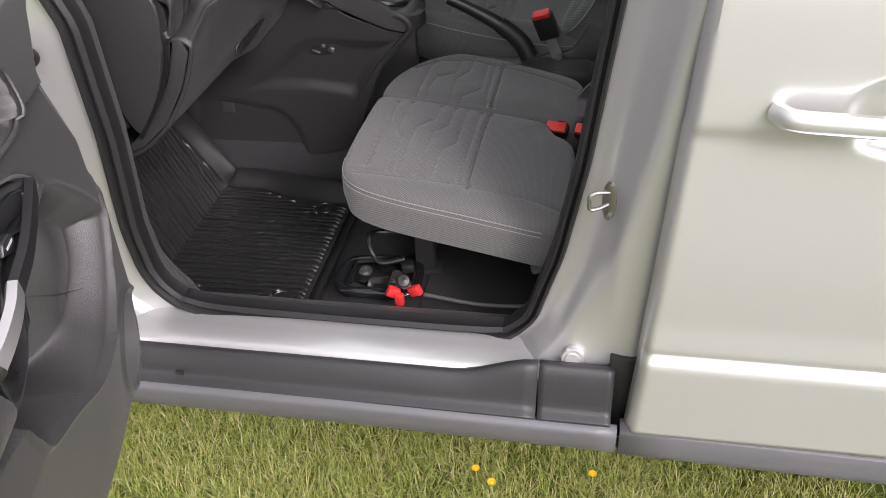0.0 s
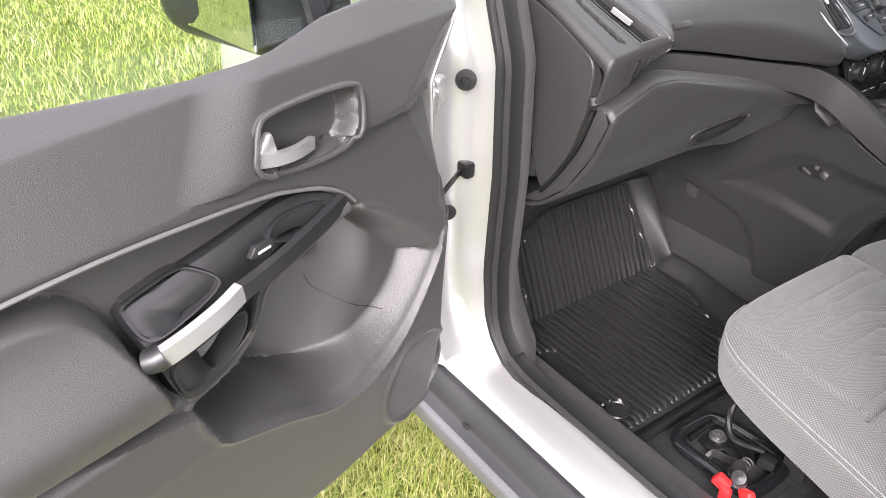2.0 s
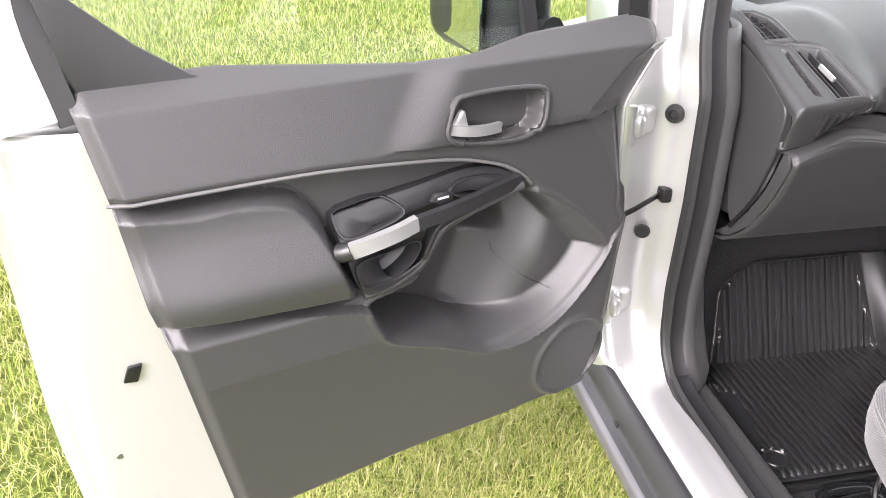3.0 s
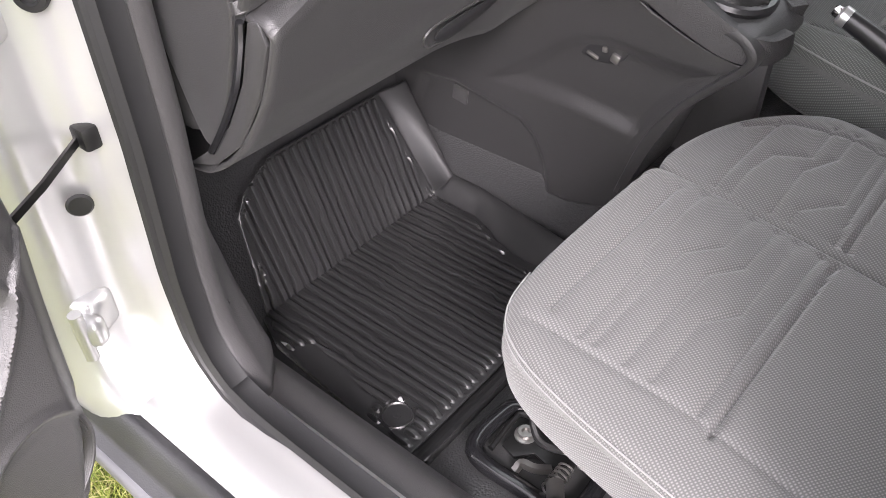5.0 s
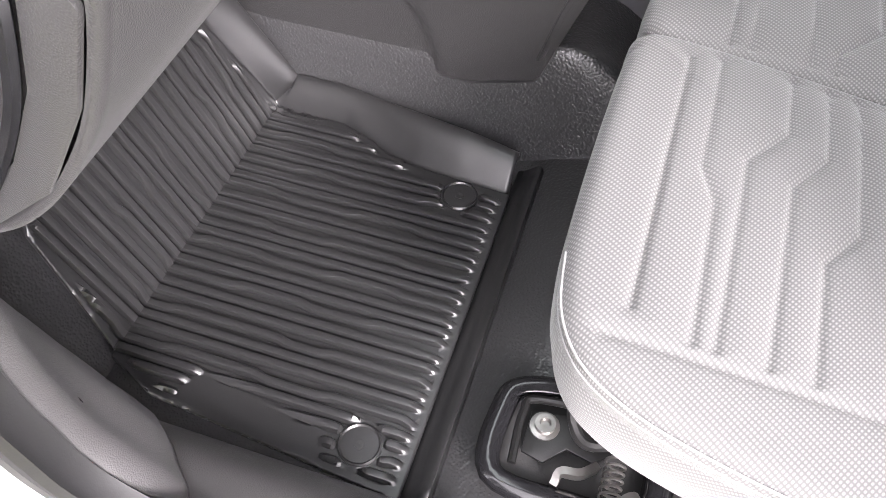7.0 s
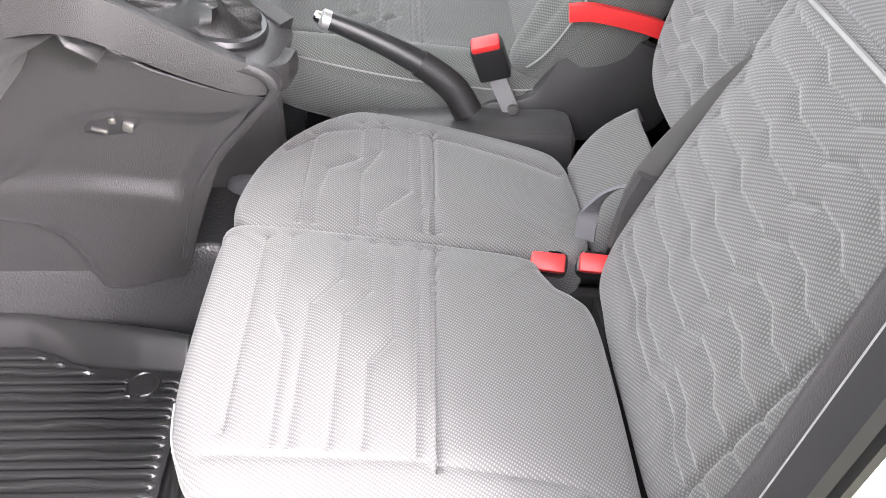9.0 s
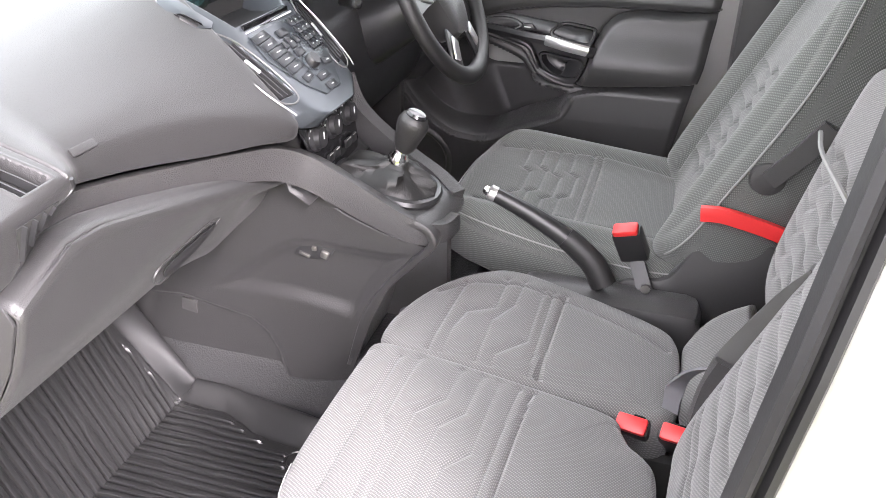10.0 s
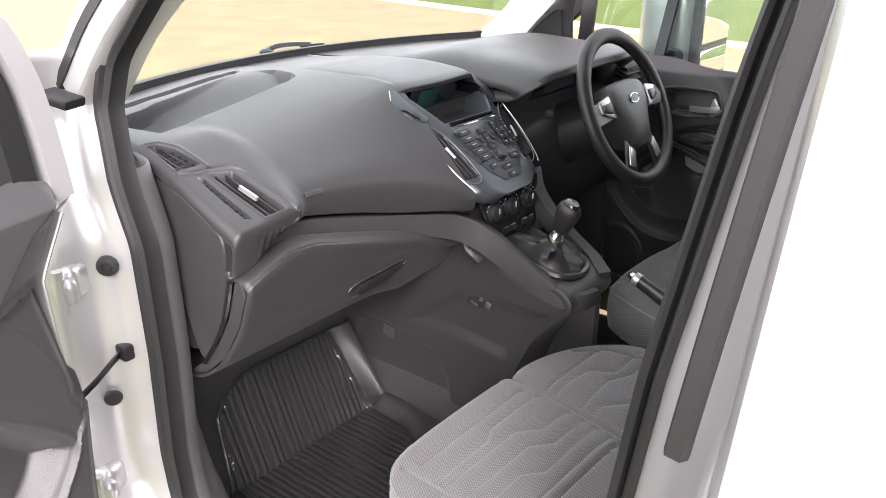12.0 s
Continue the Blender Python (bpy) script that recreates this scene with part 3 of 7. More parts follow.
tagged(part("far_kick_panel", block((0.50, 0.03, 0.85), (-0.90, 2.66, 0.90), 0.01), PANEL), "dark panel beside the driver's footwell", "wall", kind="structure")
# rails out of view, added to stop sky light leaking past the roof
rail = [(x, 1.16 + 0.10 * max(0, -x - 0.1), 1.965 - 0.10 * max(0, -x - 0.1) ** 1.3) for x in np.linspace(-0.40, 2.2, 20)]
part("unseen_roof_rail", sweep(rail, [(-0.10, -0.03), (0.06, -0.045), (0.09, -0.01), (0.07, 0.03), (-0.10, 0.04)]), PAINT, van)
rail = [(x, 2.68 - 0.10 * max(0, -x - 0.1), 1.965 - 0.10 * max(0, -x - 0.1) ** 1.3) for x in np.linspace(-0.40, 2.2, 20)]
part("unseen_roof_rail", sweep(rail, [(0.10, -0.03), (-0.06, -0.045), (-0.09, -0.01), (-0.07, 0.03), (0.10, 0.04)]), PAINT, van)
# outer nose of the van: wings and bonnet, below the screen
nose = []
for x in np.linspace(-1.95, -1.24, 12):
    s = (x + 1.95) / 0.71
    nose.append([(x, y, 1.08 + 0.22 * s - 0.10 * ((y - 1.92) / 0.85) ** 4) for y in np.linspace(1.08, 2.76, 24)])
part("bonnet", grid(np.array(nose)), PAINT, van, "silver bonnet", solid=0.01)
for y, s in ((1.045, 1), (2.795, -1)):
    w = [[(x, y + s * 0.05 * ease(np.array(z), 0.9, 1.3) + s * 0.15 * ease(np.array(-x), 1.6, 1.95), z) for z in np.linspace(0.62, 1.04 + 0.12 * (x + 1.95), 14)] for x in np.linspace(-1.95, -0.86, 20)]
    part("wing", grid(np.array(w)), PAINT, van, "silver front wing", solid=0.01)

# screen
ws = []
for s in np.linspace(0, 1, 14):
    row = []
    for y in np.linspace(1.22, 2.62, 24):
        c = ((y - 1.92) / 0.70) ** 2
        x0, z0 = -1.27 + 0.20 * c, 1.335
        x1, z1 = -0.42 + 0.10 * c, 1.93
        row.append((x0 + (x1 - x0) * s, 1.92 + (y - 1.92) * (1 - 0.1 * s), z0 + (z1 - z0) * s + 0.03 * math.sin(math.pi * s)))
    ws.append(row)
screen = tagged(part("windscreen", grid(np.array(ws)), GLASS, solid=0.004), "clear raked windscreen with a black border", "window", kind="structure")
screen.visible_shadow = False
edge = [(-1.262 + 0.20 * ((y - 1.92) / 0.70) ** 2, y, 1.345) for y in np.linspace(1.22, 2.62, 30)]
part("lower_screen_seal", sweep(edge, [(-0.012, -0.006), (0.016, -0.006), (0.016, 0.012), (-0.012, 0.010)]), RUBBER, van)

wp = thing("windscreen_wiper", (-1.33, 1.96, 1.335), "black windscreen wiper resting at the foot of the screen", "wiper")
part("arm", sweep(spline([(-1.335, 1.960, 1.347), (-1.330, 1.99, 1.357), (-1.315, 2.04, 1.358), (-1.300, 2.085, 1.354)], 14), [(-0.010, -0.005), (0.010, -0.005), (0.006, 0.006), (-0.006, 0.006)]), PLASTIC, wp)
part("pivot", lathe([(0.018, 0.0), (0.018, 0.016), (0.010, 0.022), (0.0, 0.022)], axis_pose((-1.335, 1.960, 1.332), (0, 0, 1)), 16), PLASTIC, wp)
part("blade", sweep([(-1.31, 2.06, 1.346), (-1.285, 2.125, 1.346)], [(-0.004, -0.008), (0.004, -0.008), (0.002, 0.008), (-0.002, 0.008)]), RUBBER, wp)

tagged(part("wall_back", block((0.04, 1.72, 1.50), (2.30, 1.92, 1.20), 0.02), PAINT), "plain silver rear end that closes the van", "wall", kind="structure")
tagged(part("floor_rear", block((2.0, 1.60, 0.06), (1.36, 1.92, 0.50), 0.01), VINYL), "plain black load floor behind the seats", "floor", kind="structure")

# ---- sliding door behind ----
sd = thing("sliding_side_door", (0.7, 1.03, 0.54), "closed silver sliding side door with a body-coloured handle", "van door")
rows = []
for x in np.concatenate([np.linspace(0.222, 0.262, 8), np.linspace(0.28, 0.40, 6), np.linspace(0.41, 0.64, 44), np.linspace(0.66, 2.3, 24)]):
    sec = []
    for z in np.linspace(0.540, 1.93, 170):
        xx = x + 0.045 * (z - 0.60) * max(0, 1 - (x - 0.222) / 0.2)
        y = 1.030 - 0.012 * math.sin(math.pi * min(1, max(0, (z - 0.55) / 0.8)))
        y += 0.014 * float(ease(np.array(z), 0.70, 0.735)) - 0.014                      # rubbing crease
        y += -0.006 * float(ease(np.array(z), 0.728, 0.733)) * (1 - float(ease(np.array(z), 0.733, 0.80)))
        y += 0.009 * (1 - float(ease(np.array(z), 1.116, 1.142))) * float(ease(np.array(z), 0.84, 1.116))   # shoulder, undercut
        y += 0.022 * (1 - float(ease(np.array(math.hypot((x - 0.520) / 0.092, (z - 1.160) / 0.062)), 0.55, 1.0)))   # cup behind the handle
        y += 0.16 * max(0, z - 1.30) ** 1.3
        y += 0.030 * max(0, 1 - (x - 0.222) / 0.02) ** 2
        sec.append((xx, y, z))
    rows.append(sec)
part("skin", grid(np.array(rows)), PAINT, sd, solid=0.012, offset=1.0)
part("lower_strip", grid(np.array([[(x, y, z - 0.02 * (x - 0.2)) for y, z in spline([(1.045, 0.545), (1.022, 0.540), (1.016, 0.53), (1.018, 0.49), (1.03, 0.468), (1.07, 0.46)], 14)] for x in np.linspace(0.213, 2.3, 22)])), CLADDING_GREY, sd, "grey plastic lower strip", solid=0.006)
grip = spline([(0.352, 1.020, 1.164), (0.372, 0.990, 1.168), (0.43, 0.983, 1.168), (0.50, 0.982, 1.166), (0.56, 0.990, 1.163), (0.575, 1.02, 1.161)], 26)
part("handle", sweep(grip, [(-0.009, -0.012), (0.004, -0.014), (0.010, -0.005), (0.010, 0.005), (0.004, 0.014), (-0.009, 0.012)], up=(0, 0, 1)), PAINT, sd, "body-coloured pull handle")
part("handle_strip", sweep(grip[3:-3] + np.array((0, -0.008, -0.010)), circle(0.0018, 6)), SILVER, sd)
strip = [(0.2365 + (z - 1.344) * 0.100, 1.022 + 0.16 * max(0, z - 1.30) ** 1.3, z) for z in np.linspace(1.338, 1.93, 20)]
part("edge_strip", sweep(strip, [(-0.008, -0.008), (0.008, -0.008), (0.0095, 0.0), (0.006, 0.008), (-0.006, 0.008), (-0.0095, 0.0)], up=(0, -1, 0)), RUBBER, sd, "black rubber edge strip")


# ---- doors: one inner panel design, used for both sides ----
TOP = curve_fn([(0.04, 1.335), (0.07, 1.352), (0.116, 1.364), (0.31, 1.356), (0.40, 1.343), (0.50, 1.335), (0.58, 1.341), (0.77, 1.357), (0.96, 1.356)])
BOTTOM = curve_fn([(0.10, 0.71), (0.14, 0.68), (0.18, 0.668), (0.24, 0.662), (0.48, 0.637), (0.70, 0.615), (0.86, 0.60)])
FRONT = curve_fn([(0.60, 0.17), (0.70, 0.135), (0.765, 0.121), (0.89, 0.113), (1.01, 0.100), (1.03, 0.100), (1.05, 0.112), (1.21, 0.118), (1.30, 0.064), (1.37, 0.05)])
REAR = curve_fn([(0.60, 0.815), (0.674, 0.831), (1.0, 0.886), (1.096, 0.91), (1.22, 0.925), (1.37, 0.953)])
POCKET = [(0.600, 0.988), (0.585, 0.945), (0.555, 0.92), (0.47, 0.885), (0.388, 0.849), (0.308, 0.852), (0.25, 0.875), (0.205, 0.912), (0.165, 0.96), (0.155, 0.985), (0.176, 1.013), (0.22, 1.055), (0.286, 1.105), (0.329, 1.112), (0.42, 1.083), (0.471, 1.060), (0.49, 1.035), (0.515, 1.01), (0.56, 1.0)]
ARMREST = [(0.622, 1.012), (0.630, 1.050), (0.643, 1.088), (0.658, 1.128), (0.678, 1.165), (0.708, 1.188), (0.76, 1.199), (0.83, 1.200), (0.95, 1.196), (0.95, 1.050), (0.882, 1.040), (0.764, 1.024)]
HANDLE = [(0.476, 1.244), (0.470, 1.262), (0.460, 1.282), (0.443, 1.291), (0.38, 1.293), (0.317, 1.288), (0.304, 1.274), (0.313, 1.236), (0.331, 1.217), (0.375, 1.214), (0.43, 1.220), (0.465, 1.231)]
SWITCH = [(0.648, 1.142), (0.61, 1.150), (0.572, 1.156), (0.505, 1.164), (0.434, 1.173), (0.387, 1.170), (0.348, 1.153), (0.338, 1.143), (0.40, 1.130), (0.484, 1.108), (0.508, 1.075), (0.524, 1.047), (0.569, 1.025), (0.607, 1.021), (0.626, 1.045), (0.640, 1.092)]
HIGHLIGHT_LINE = [(0.93, 1.218), (0.821, 1.2185), (0.667, 1.2165), (0.539, 1.207), (0.46, 1.198), (0.42, 1.189), (0.37, 1.172), (0.335, 1.150), (0.318, 1.132)]


POCKET = spline(POCKET, 90, closed=True)
ARMREST = spline(ARMREST, 90, closed=True)
HEM = spline([(0.10, 1.03), (0.14, 1.0), (0.165, 0.96), (0.205, 0.912), (0.25, 0.875), (0.308, 0.850), (0.388, 0.847), (0.47, 0.883), (0.555, 0.918), (0.585, 0.943), (0.606, 0.990), (0.764, 1.022), (0.90, 1.038)], 120)


def panel_depth(U, Z):
    """How far the trim stands proud of the door's plane."""
    # upper part leans outward towards the window, in two facets behind and before the handle
    w = 0.016 - 0.34 * np.maximum(Z - 1.225, 0) - 0.9 * np.maximum(Z - 1.325, 0)
    facet = ease(U - (0.515 - 0.65 * (Z - 1.25)), -0.035, 0.045)
    w = w + (1 - facet) * ease(Z, 1.20, 1.24) * (0.012 + 0.10 * np.maximum(Z - 1.225, 0))
    w = np.where(Z < 1.225, 0.016, w)
    # sail corner in front falls away
    sail = np.interp(Z, [0.98, 1.004, 1.238, 1.30, 1.345], [0.07, 0.088, 0.225, 0.145, 0.05]) - U
    w = w - 0.42 * np.maximum(sail, 0) - 0.02 * (1 - ease(U - FRONT(Z), 0.0, 0.035))
    # sunken band between the highlight line and the armrest
    arm = edge_distance(ARMREST, U, Z)
    body = ease(-arm, -0.002, 0.016)
    band = ease(Z, 1.0, 1.03) * (1 - ease(Z - np.interp(U, [0.32, 0.37, 0.42, 0.539, 0.667, 0.95], [1.128, 1.168, 1.186, 1.203, 1.212, 1.214]), -0.006, 0.004)) * ease(U, 0.305, 0.33)
    w = w - 0.026 * band * (1 - body)
    # armrest: full belly, tight lower lip
    belly = 0.012 + 0.046 * np.exp(-((Z - 1.075) / 0.062) ** 2) * (1 - 0.25 * ease(U, 0.80, 0.95))
    w = w + body * (belly - 0.010)
    w = w - 0.006 * np.exp(-((arm - 0.003) / 0.0035) ** 2)
    # lower skirt
    hem = np.interp(U, HEM[:, 0], HEM[:, 1])
    lower = ease(hem - Z, 0.0, 0.006) * (0.35 + 0.65 * ease(U, 0.14, 0.40))
    w = w + 0.018 * lower
    knee = 0.93 - 0.10 * ease(-(U - 0.55), 0.0, 0.3)
    w = w - 0.16 * np.maximum(knee - Z, 0) * (1 - 0.3 * ease(-(U - 0.3), 0, 0.1))
    w = w - 0.018 * ease(-(Z - BOTTOM(U) - 0.02), 0.0, 0.02) - 0.012 * ease(U - REAR(Z) + 0.02, 0.0, 0.02)
    # map pocket with the bottle bulge at its front
    pk = edge_distance(POCKET, U, Z)
    front = ease(0.40 - U - 0.4 * (Z - 0.95), 0.0, 0.13)
    deep = 0.140 * ease(-pk, 0.0, 0.007 + 0.03 * front) * (1 - 0.62 * front)
    bottle = 0.016 * np.exp(-(((U - 0.25) / 0.06) ** 2 + ((Z - 0.975) / 0.07) ** 2)) * ease(-pk, 0.004, 0.03)
    w = w - deep + bottle + 0.004 * np.exp(-((pk - 0.005) / 0.005) ** 2)
    # speaker boss
    sp = np.hypot((U - 0.205), (Z - 0.765) * 0.92)
    w = w + 0.006 * np.exp(-((sp - 0.080) / 0.005) ** 2)
    # recess of the inner handle
    hd = edge_distance(HANDLE, U, Z)
    w = w - 0.030 * ease(-hd, 0.002, 0.010)
    cl = line_distance(HIGHLIGHT_LINE, U, Z)
    return w - 0.004 * np.exp(-(cl / 0.005) ** 2)


def door_trim(root, O, d, n, lift):
    """The inner trim of a front door. O, d, n: the panel plane's origin, its way to the rear edge and its inward normal."""
    O, d, n = (np.asarray(v, float) for v in (O, d, n))

    def at(u, z, w):
        u, z, w = np.broadcast_arrays(np.asarray(u, float), np.asarray(z, float), np.asarray(w, float))
        p = O + u[..., None] * d + w[..., None] * n
        p[..., 2] = z + lift
        return p

    def pts(uz, w):
        return [tuple(at(u, z, w)) for u, z in uz]

    nd = Vector(n)
    A, B = np.meshgrid(np.linspace(0, 1, 300), np.linspace(0, 1, 250), indexing="ij")
    zn = 0.62 + 0.74 * B
    U = FRONT(zn) + (REAR(zn) - FRONT(zn)) * A
    Z = BOTTOM(U) + (TOP(U) - BOTTOM(U)) * B
    W = panel_depth(U, Z)
    panel = part("door_card", grid(at(U, Z, W)), PANEL, root, "dark grey moulded door card with a map pocket", solid=0.006)
    # lighter bead painted in for the highlight on the panel's rounded edge
    line = np.array([at(u, z, float(panel_depth(np.array(u), np.array(z))) + 0.003) for u, z in spline(HIGHLIGHT_LINE, 60)])
    part("edge_highlight", tube(line, 0.0028, 8, up=tuple(n)), EDGE_TONE, root, "thin lighter bead for the highlight along the panel edge")
    # switch panel with its cup and grip
    outline = spline(SWITCH, 64, closed=True)
    cu, cz = 0.49, 1.085

    def rise(u, z):
        """Height of the switch panel: level with the band above, proud along the grip."""
        low = 1 - 0.85 * min(1, max(0, (z - float(np.interp(u, [0.34, 0.54, 0.64], [1.148, 1.130, 1.114]))) / 0.034))
        return -0.004 + (0.022 + 0.085 * max(0, u - 0.33) * (0.95 - 0.9 * abs(u - 0.5))) * low

    rings = []
    for r in (1.02, 1.0, 0.97, 0.93, 0.7):
        rings.append([at(cu + (u - cu) * r, cz + (z - cz) * r, rise(cu + (u - cu) * r, cz + (z - cz) * r) - (0.016 if r > 1 else 0.0)) for u, z in outline])
    part("switch_panel", grid(np.array(rings), close_v=True), PLASTIC, root, "satin black window switch panel", solid=0.004)
    # cups
    for name, uz in (("pull_cup", [(0.645, 1.148), (0.622, 1.155), (0.582, 1.160), (0.560, 1.153), (0.549, 1.137), (0.60, 1.124), (0.640, 1.122)]),
                        ("switch_tray", [(0.465, 1.150), (0.44, 1.162), (0.395, 1.161), (0.372, 1.152), (0.385, 1.143), (0.43, 1.138)]),
                        ("lower_cup", [(0.622, 1.078), (0.58, 1.085), (0.530, 1.090), (0.532, 1.065), (0.567, 1.040), (0.610, 1.036), (0.622, 1.052)])):
        o = spline(uz, 40, closed=True)
        c = o.mean(0)
        rr = []
        for r, dw in ((1.10, -0.002), (1.06, 0.004), (1.0, 0.004), (0.95, -0.008), (0.88, -0.026), (0.5, -0.034), (0.0, -0.034)):
            rr.append([at(c[0] + (u - c[0]) * r, c[1] + (z - c[1]) * r, rise(c[0] + (u - c[0]) * r, c[1] + (z - c[1]) * r) + dw + 0.001) for u, z in o])
        part(name, grid(np.array(rr), close_v=True), PLASTIC, root, solid=0.002)
    part("window_switch", plate(pts([(0.507, 1.148), (0.498, 1.160), (0.476, 1.160), (0.468, 1.148), (0.480, 1.138)], 0.028), nd * 0.009, 0.002), PLASTIC, root)
    part("switch_mark", plate(pts([(0.496, 1.153), (0.478, 1.154), (0.478, 1.151), (0.496, 1.150)], 0.0375), nd * 0.0008, 0), PRINT, root)
    bar = np.array([at(u, z, w) for u, z, w in spline([(0.536, 1.128, 0.050), (0.57, 1.122, 0.056), (0.61, 1.115, 0.057), (0.641, 1.109, 0.054)], 16)])
    part("grip", sweep(bar, [(-0.006, -0.011), (0.004, -0.0125), (0.008, -0.007), (0.008, 0.007), (0.004, 0.0125), (-0.006, 0.011)], up=(0, 0, 1)), SILVER, root, "satin silver pull grip")
    ends = np.array([at(u, z, w) for u, z, w in spline([(0.345, 1.146, 0.020), (0.42, 1.139, 0.036), (0.48, 1.133, 0.046), (0.538, 1.127, 0.050)], 16)])
    part("grip_rail", sweep(ends, [(-0.006, -0.010), (0.004, -0.011), (0.008, 0.0), (0.004, 0.011), (-0.006, 0.010)], up=(0, 0, 1)), PLASTIC, root)
    part("grip_foot", sweep(np.array([at(0.638, 1.110, 0.053), at(0.645, 1.107, 0.050), at(0.652, 1.104, 0.042)]), circle(0.014, 10), up=(0, 0, 1)), PLASTIC, root)
    rim = np.array([at(u, z, 0.022) for u, z in spline([(0.340, 1.138), (0.40, 1.122), (0.472, 1.100), (0.500, 1.066), (0.520, 1.040), (0.567, 1.018), (0.610, 1.012)], 30)])
    part("rail_edge", tube(rim, 0.008, 8, up=tuple(n)), PANEL, root)
    # inner door handle
    ring = np.array([at(u, z, float(panel_depth(np.array(u), np.array(z))) + 0.002) for u, z in spline(HANDLE, 60, closed=True)])
    ho = spline(HANDLE, 48, closed=True)
    hc = ho.mean(0)
    bez = []
    for r, w in ((1.06, 0.004), (1.05, 0.015), (1.0, 0.017), (0.95, 0.014), (0.90, 0.000), (0.86, -0.016), (0.6, -0.022), (0.0, -0.024)):
        bez.append([at(hc[0] + (u - hc[0]) * r, hc[1] + (z - hc[1]) * r, w) for u, z in ho])
    part("handle_rim", tube(ring + 0.004 * n, 0.0030, 8, up=tuple(n), closed=True), PANEL, root, "satin rim of the handle recess")
    hb = part("handle_bezel", grid(np.array(bez), close_v=True), PANEL, root, "dark handle bezel", solid=0.002)
    part("lever", join(sweep(np.array([at(u, z, w) for u, z, w in spline([(0.378, 1.234, 0.010), (0.41, 1.237, 0.020), (0.44, 1.241, 0.023), (0.466, 1.246, 0.020)], 12)]), [(-0.004, -0.0075), (0.004, -0.0075), (0.005, 0.0), (0.004, 0.0075), (-0.004, 0.0075)]),
                        plate(pts([(0.468, 1.242), (0.450, 1.272), (0.443, 1.272), (0.436, 1.243)], 0.010), nd * 0.011, 0.004)), SILVER, hb, "satin silver door lever")
    part("lock_button", plate(pts([(0.346, 1.236), (0.345, 1.272), (0.330, 1.272), (0.325, 1.242)], -0.020), nd * 0.007, 0.003), PANEL, hb)
    part("lever_gap", plate(pts([(0.432, 1.280), (0.365, 1.282), (0.372, 1.246), (0.432, 1.250)], -0.020), nd * 0.005, 0.003), PLASTIC, hb)
    # speaker grille of fine ribs
    sm = axis_pose(at(0.205, 0.765, 0.004), n)
    prof = []
    for k in range(21):
        r = 0.075 - k * 0.0036
        prof += [(max(r, 0), 0.004 - 0.0000), (max(r - 0.0018, 0), 0.0018)]
    part("speaker_grille", lathe([(0.080, -0.006), (0.079, 0.003)] + prof, sm, 48, cap=False), PANEL, root, "round ribbed speaker grille")
    # split line in the pocket
    seam = np.array([at(u, z, float(panel_depth(np.array(u), np.array(z))) + 0.001) for u, z in spline([(0.330, 0.985), (0.325, 0.965), (0.30, 0.94), (0.265, 0.915), (0.245, 0.905)], 24)])
    part("pocket_seam", tube(seam, 0.0010, 6, up=tuple(n)), PLASTIC, root)
    return at, pts


DOOR_O, DOOR_D = (-0.678, 1.107, 0.0), (0.2928, -0.9562, 0.0)
DOOR_N = (0.9562, 0.2928, 0.0)
door = thing("front_door", (-0.55, 0.70, 0.58), "open silver front door seen from its dark inner side", "van door")
at, pts = door_trim(door, DOOR_O, DOOR_D, DOOR_N, 0.0)
nd = Vector(DOOR_N)
# painted door shell behind the card
shell = []
for f_ in np.linspace(0, 1, 44):
    zn = 0.64 + 0.66 * f_
    rear = 1.045 - 0.02 * (1 - float(ease(np.array(zn), 0.6, 0.9)))
    f = float(FRONT(zn)) - 0.004
    inner = float(REAR(zn)) - 0.02
    k = 1 - 0.45 * float(ease(np.array(zn), 1.0, 1.34))
    sec = [(f, -0.02), (f - 0.004, -0.05), (f - 0.03, -0.10 * k), (f - 0.05, -0.145 * k), (0.3, -0.165 * k), (0.7, -0.165 * k), (rear - 0.01, -0.15 * k), (rear, -0.135 * k), (rear - 0.003, -0.11 * k), (rear - 0.012, -0.085 * k), (rear - 0.03, -0.05), (inner + 0.04, -0.032), (inner, -0.024), (inner - 0.03, -0.022)]
    sp = spline(sec, 70)
    zb = np.interp(sp[:, 0], [0.0, 0.14, 0.24, 0.48, 0.70, 0.86, 1.05], [0.74, 0.70, 0.672, 0.645, 0.622, 0.605, 0.585])
    tuck = 0.03 * (1 - ease(np.array(f_), 0.0, 0.08))
    shell.append(at(sp[:, 0], zb + (1.303 - zb) * f_, sp[:, 1] + tuck * (sp[:, 1] < -0.06)))
part("shell", grid(np.array(shell)), PAINT, door, "silver painted door shell", solid=0.003)
part("latch", plate(pts([(0.955, 0.935), (0.945, 0.960), (0.925, 0.960), (0.935, 0.932)], -0.035), nd * 0.006, 0.002), GLOSS, door, "dark latch opening in the door edge")
part("door_hole_plug", lathe([(0.0, 0.002), (0.014, 0.002), (0.016, 0.0)], axis_pose(at(1.033, 1.231, -0.11), Vector(DOOR_D) + nd), 20), RUBBER, door)
for u, z in ((0.965, 1.15), (0.985, 1.26), (0.96, 0.90), (0.98, 0.80)):
    part("dimple", lathe([(0.0, 0.002), (0.005, 0.002), (0.007, 0.0)], axis_pose(at(u, z, -0.045), nd), 12), ZINC, door)
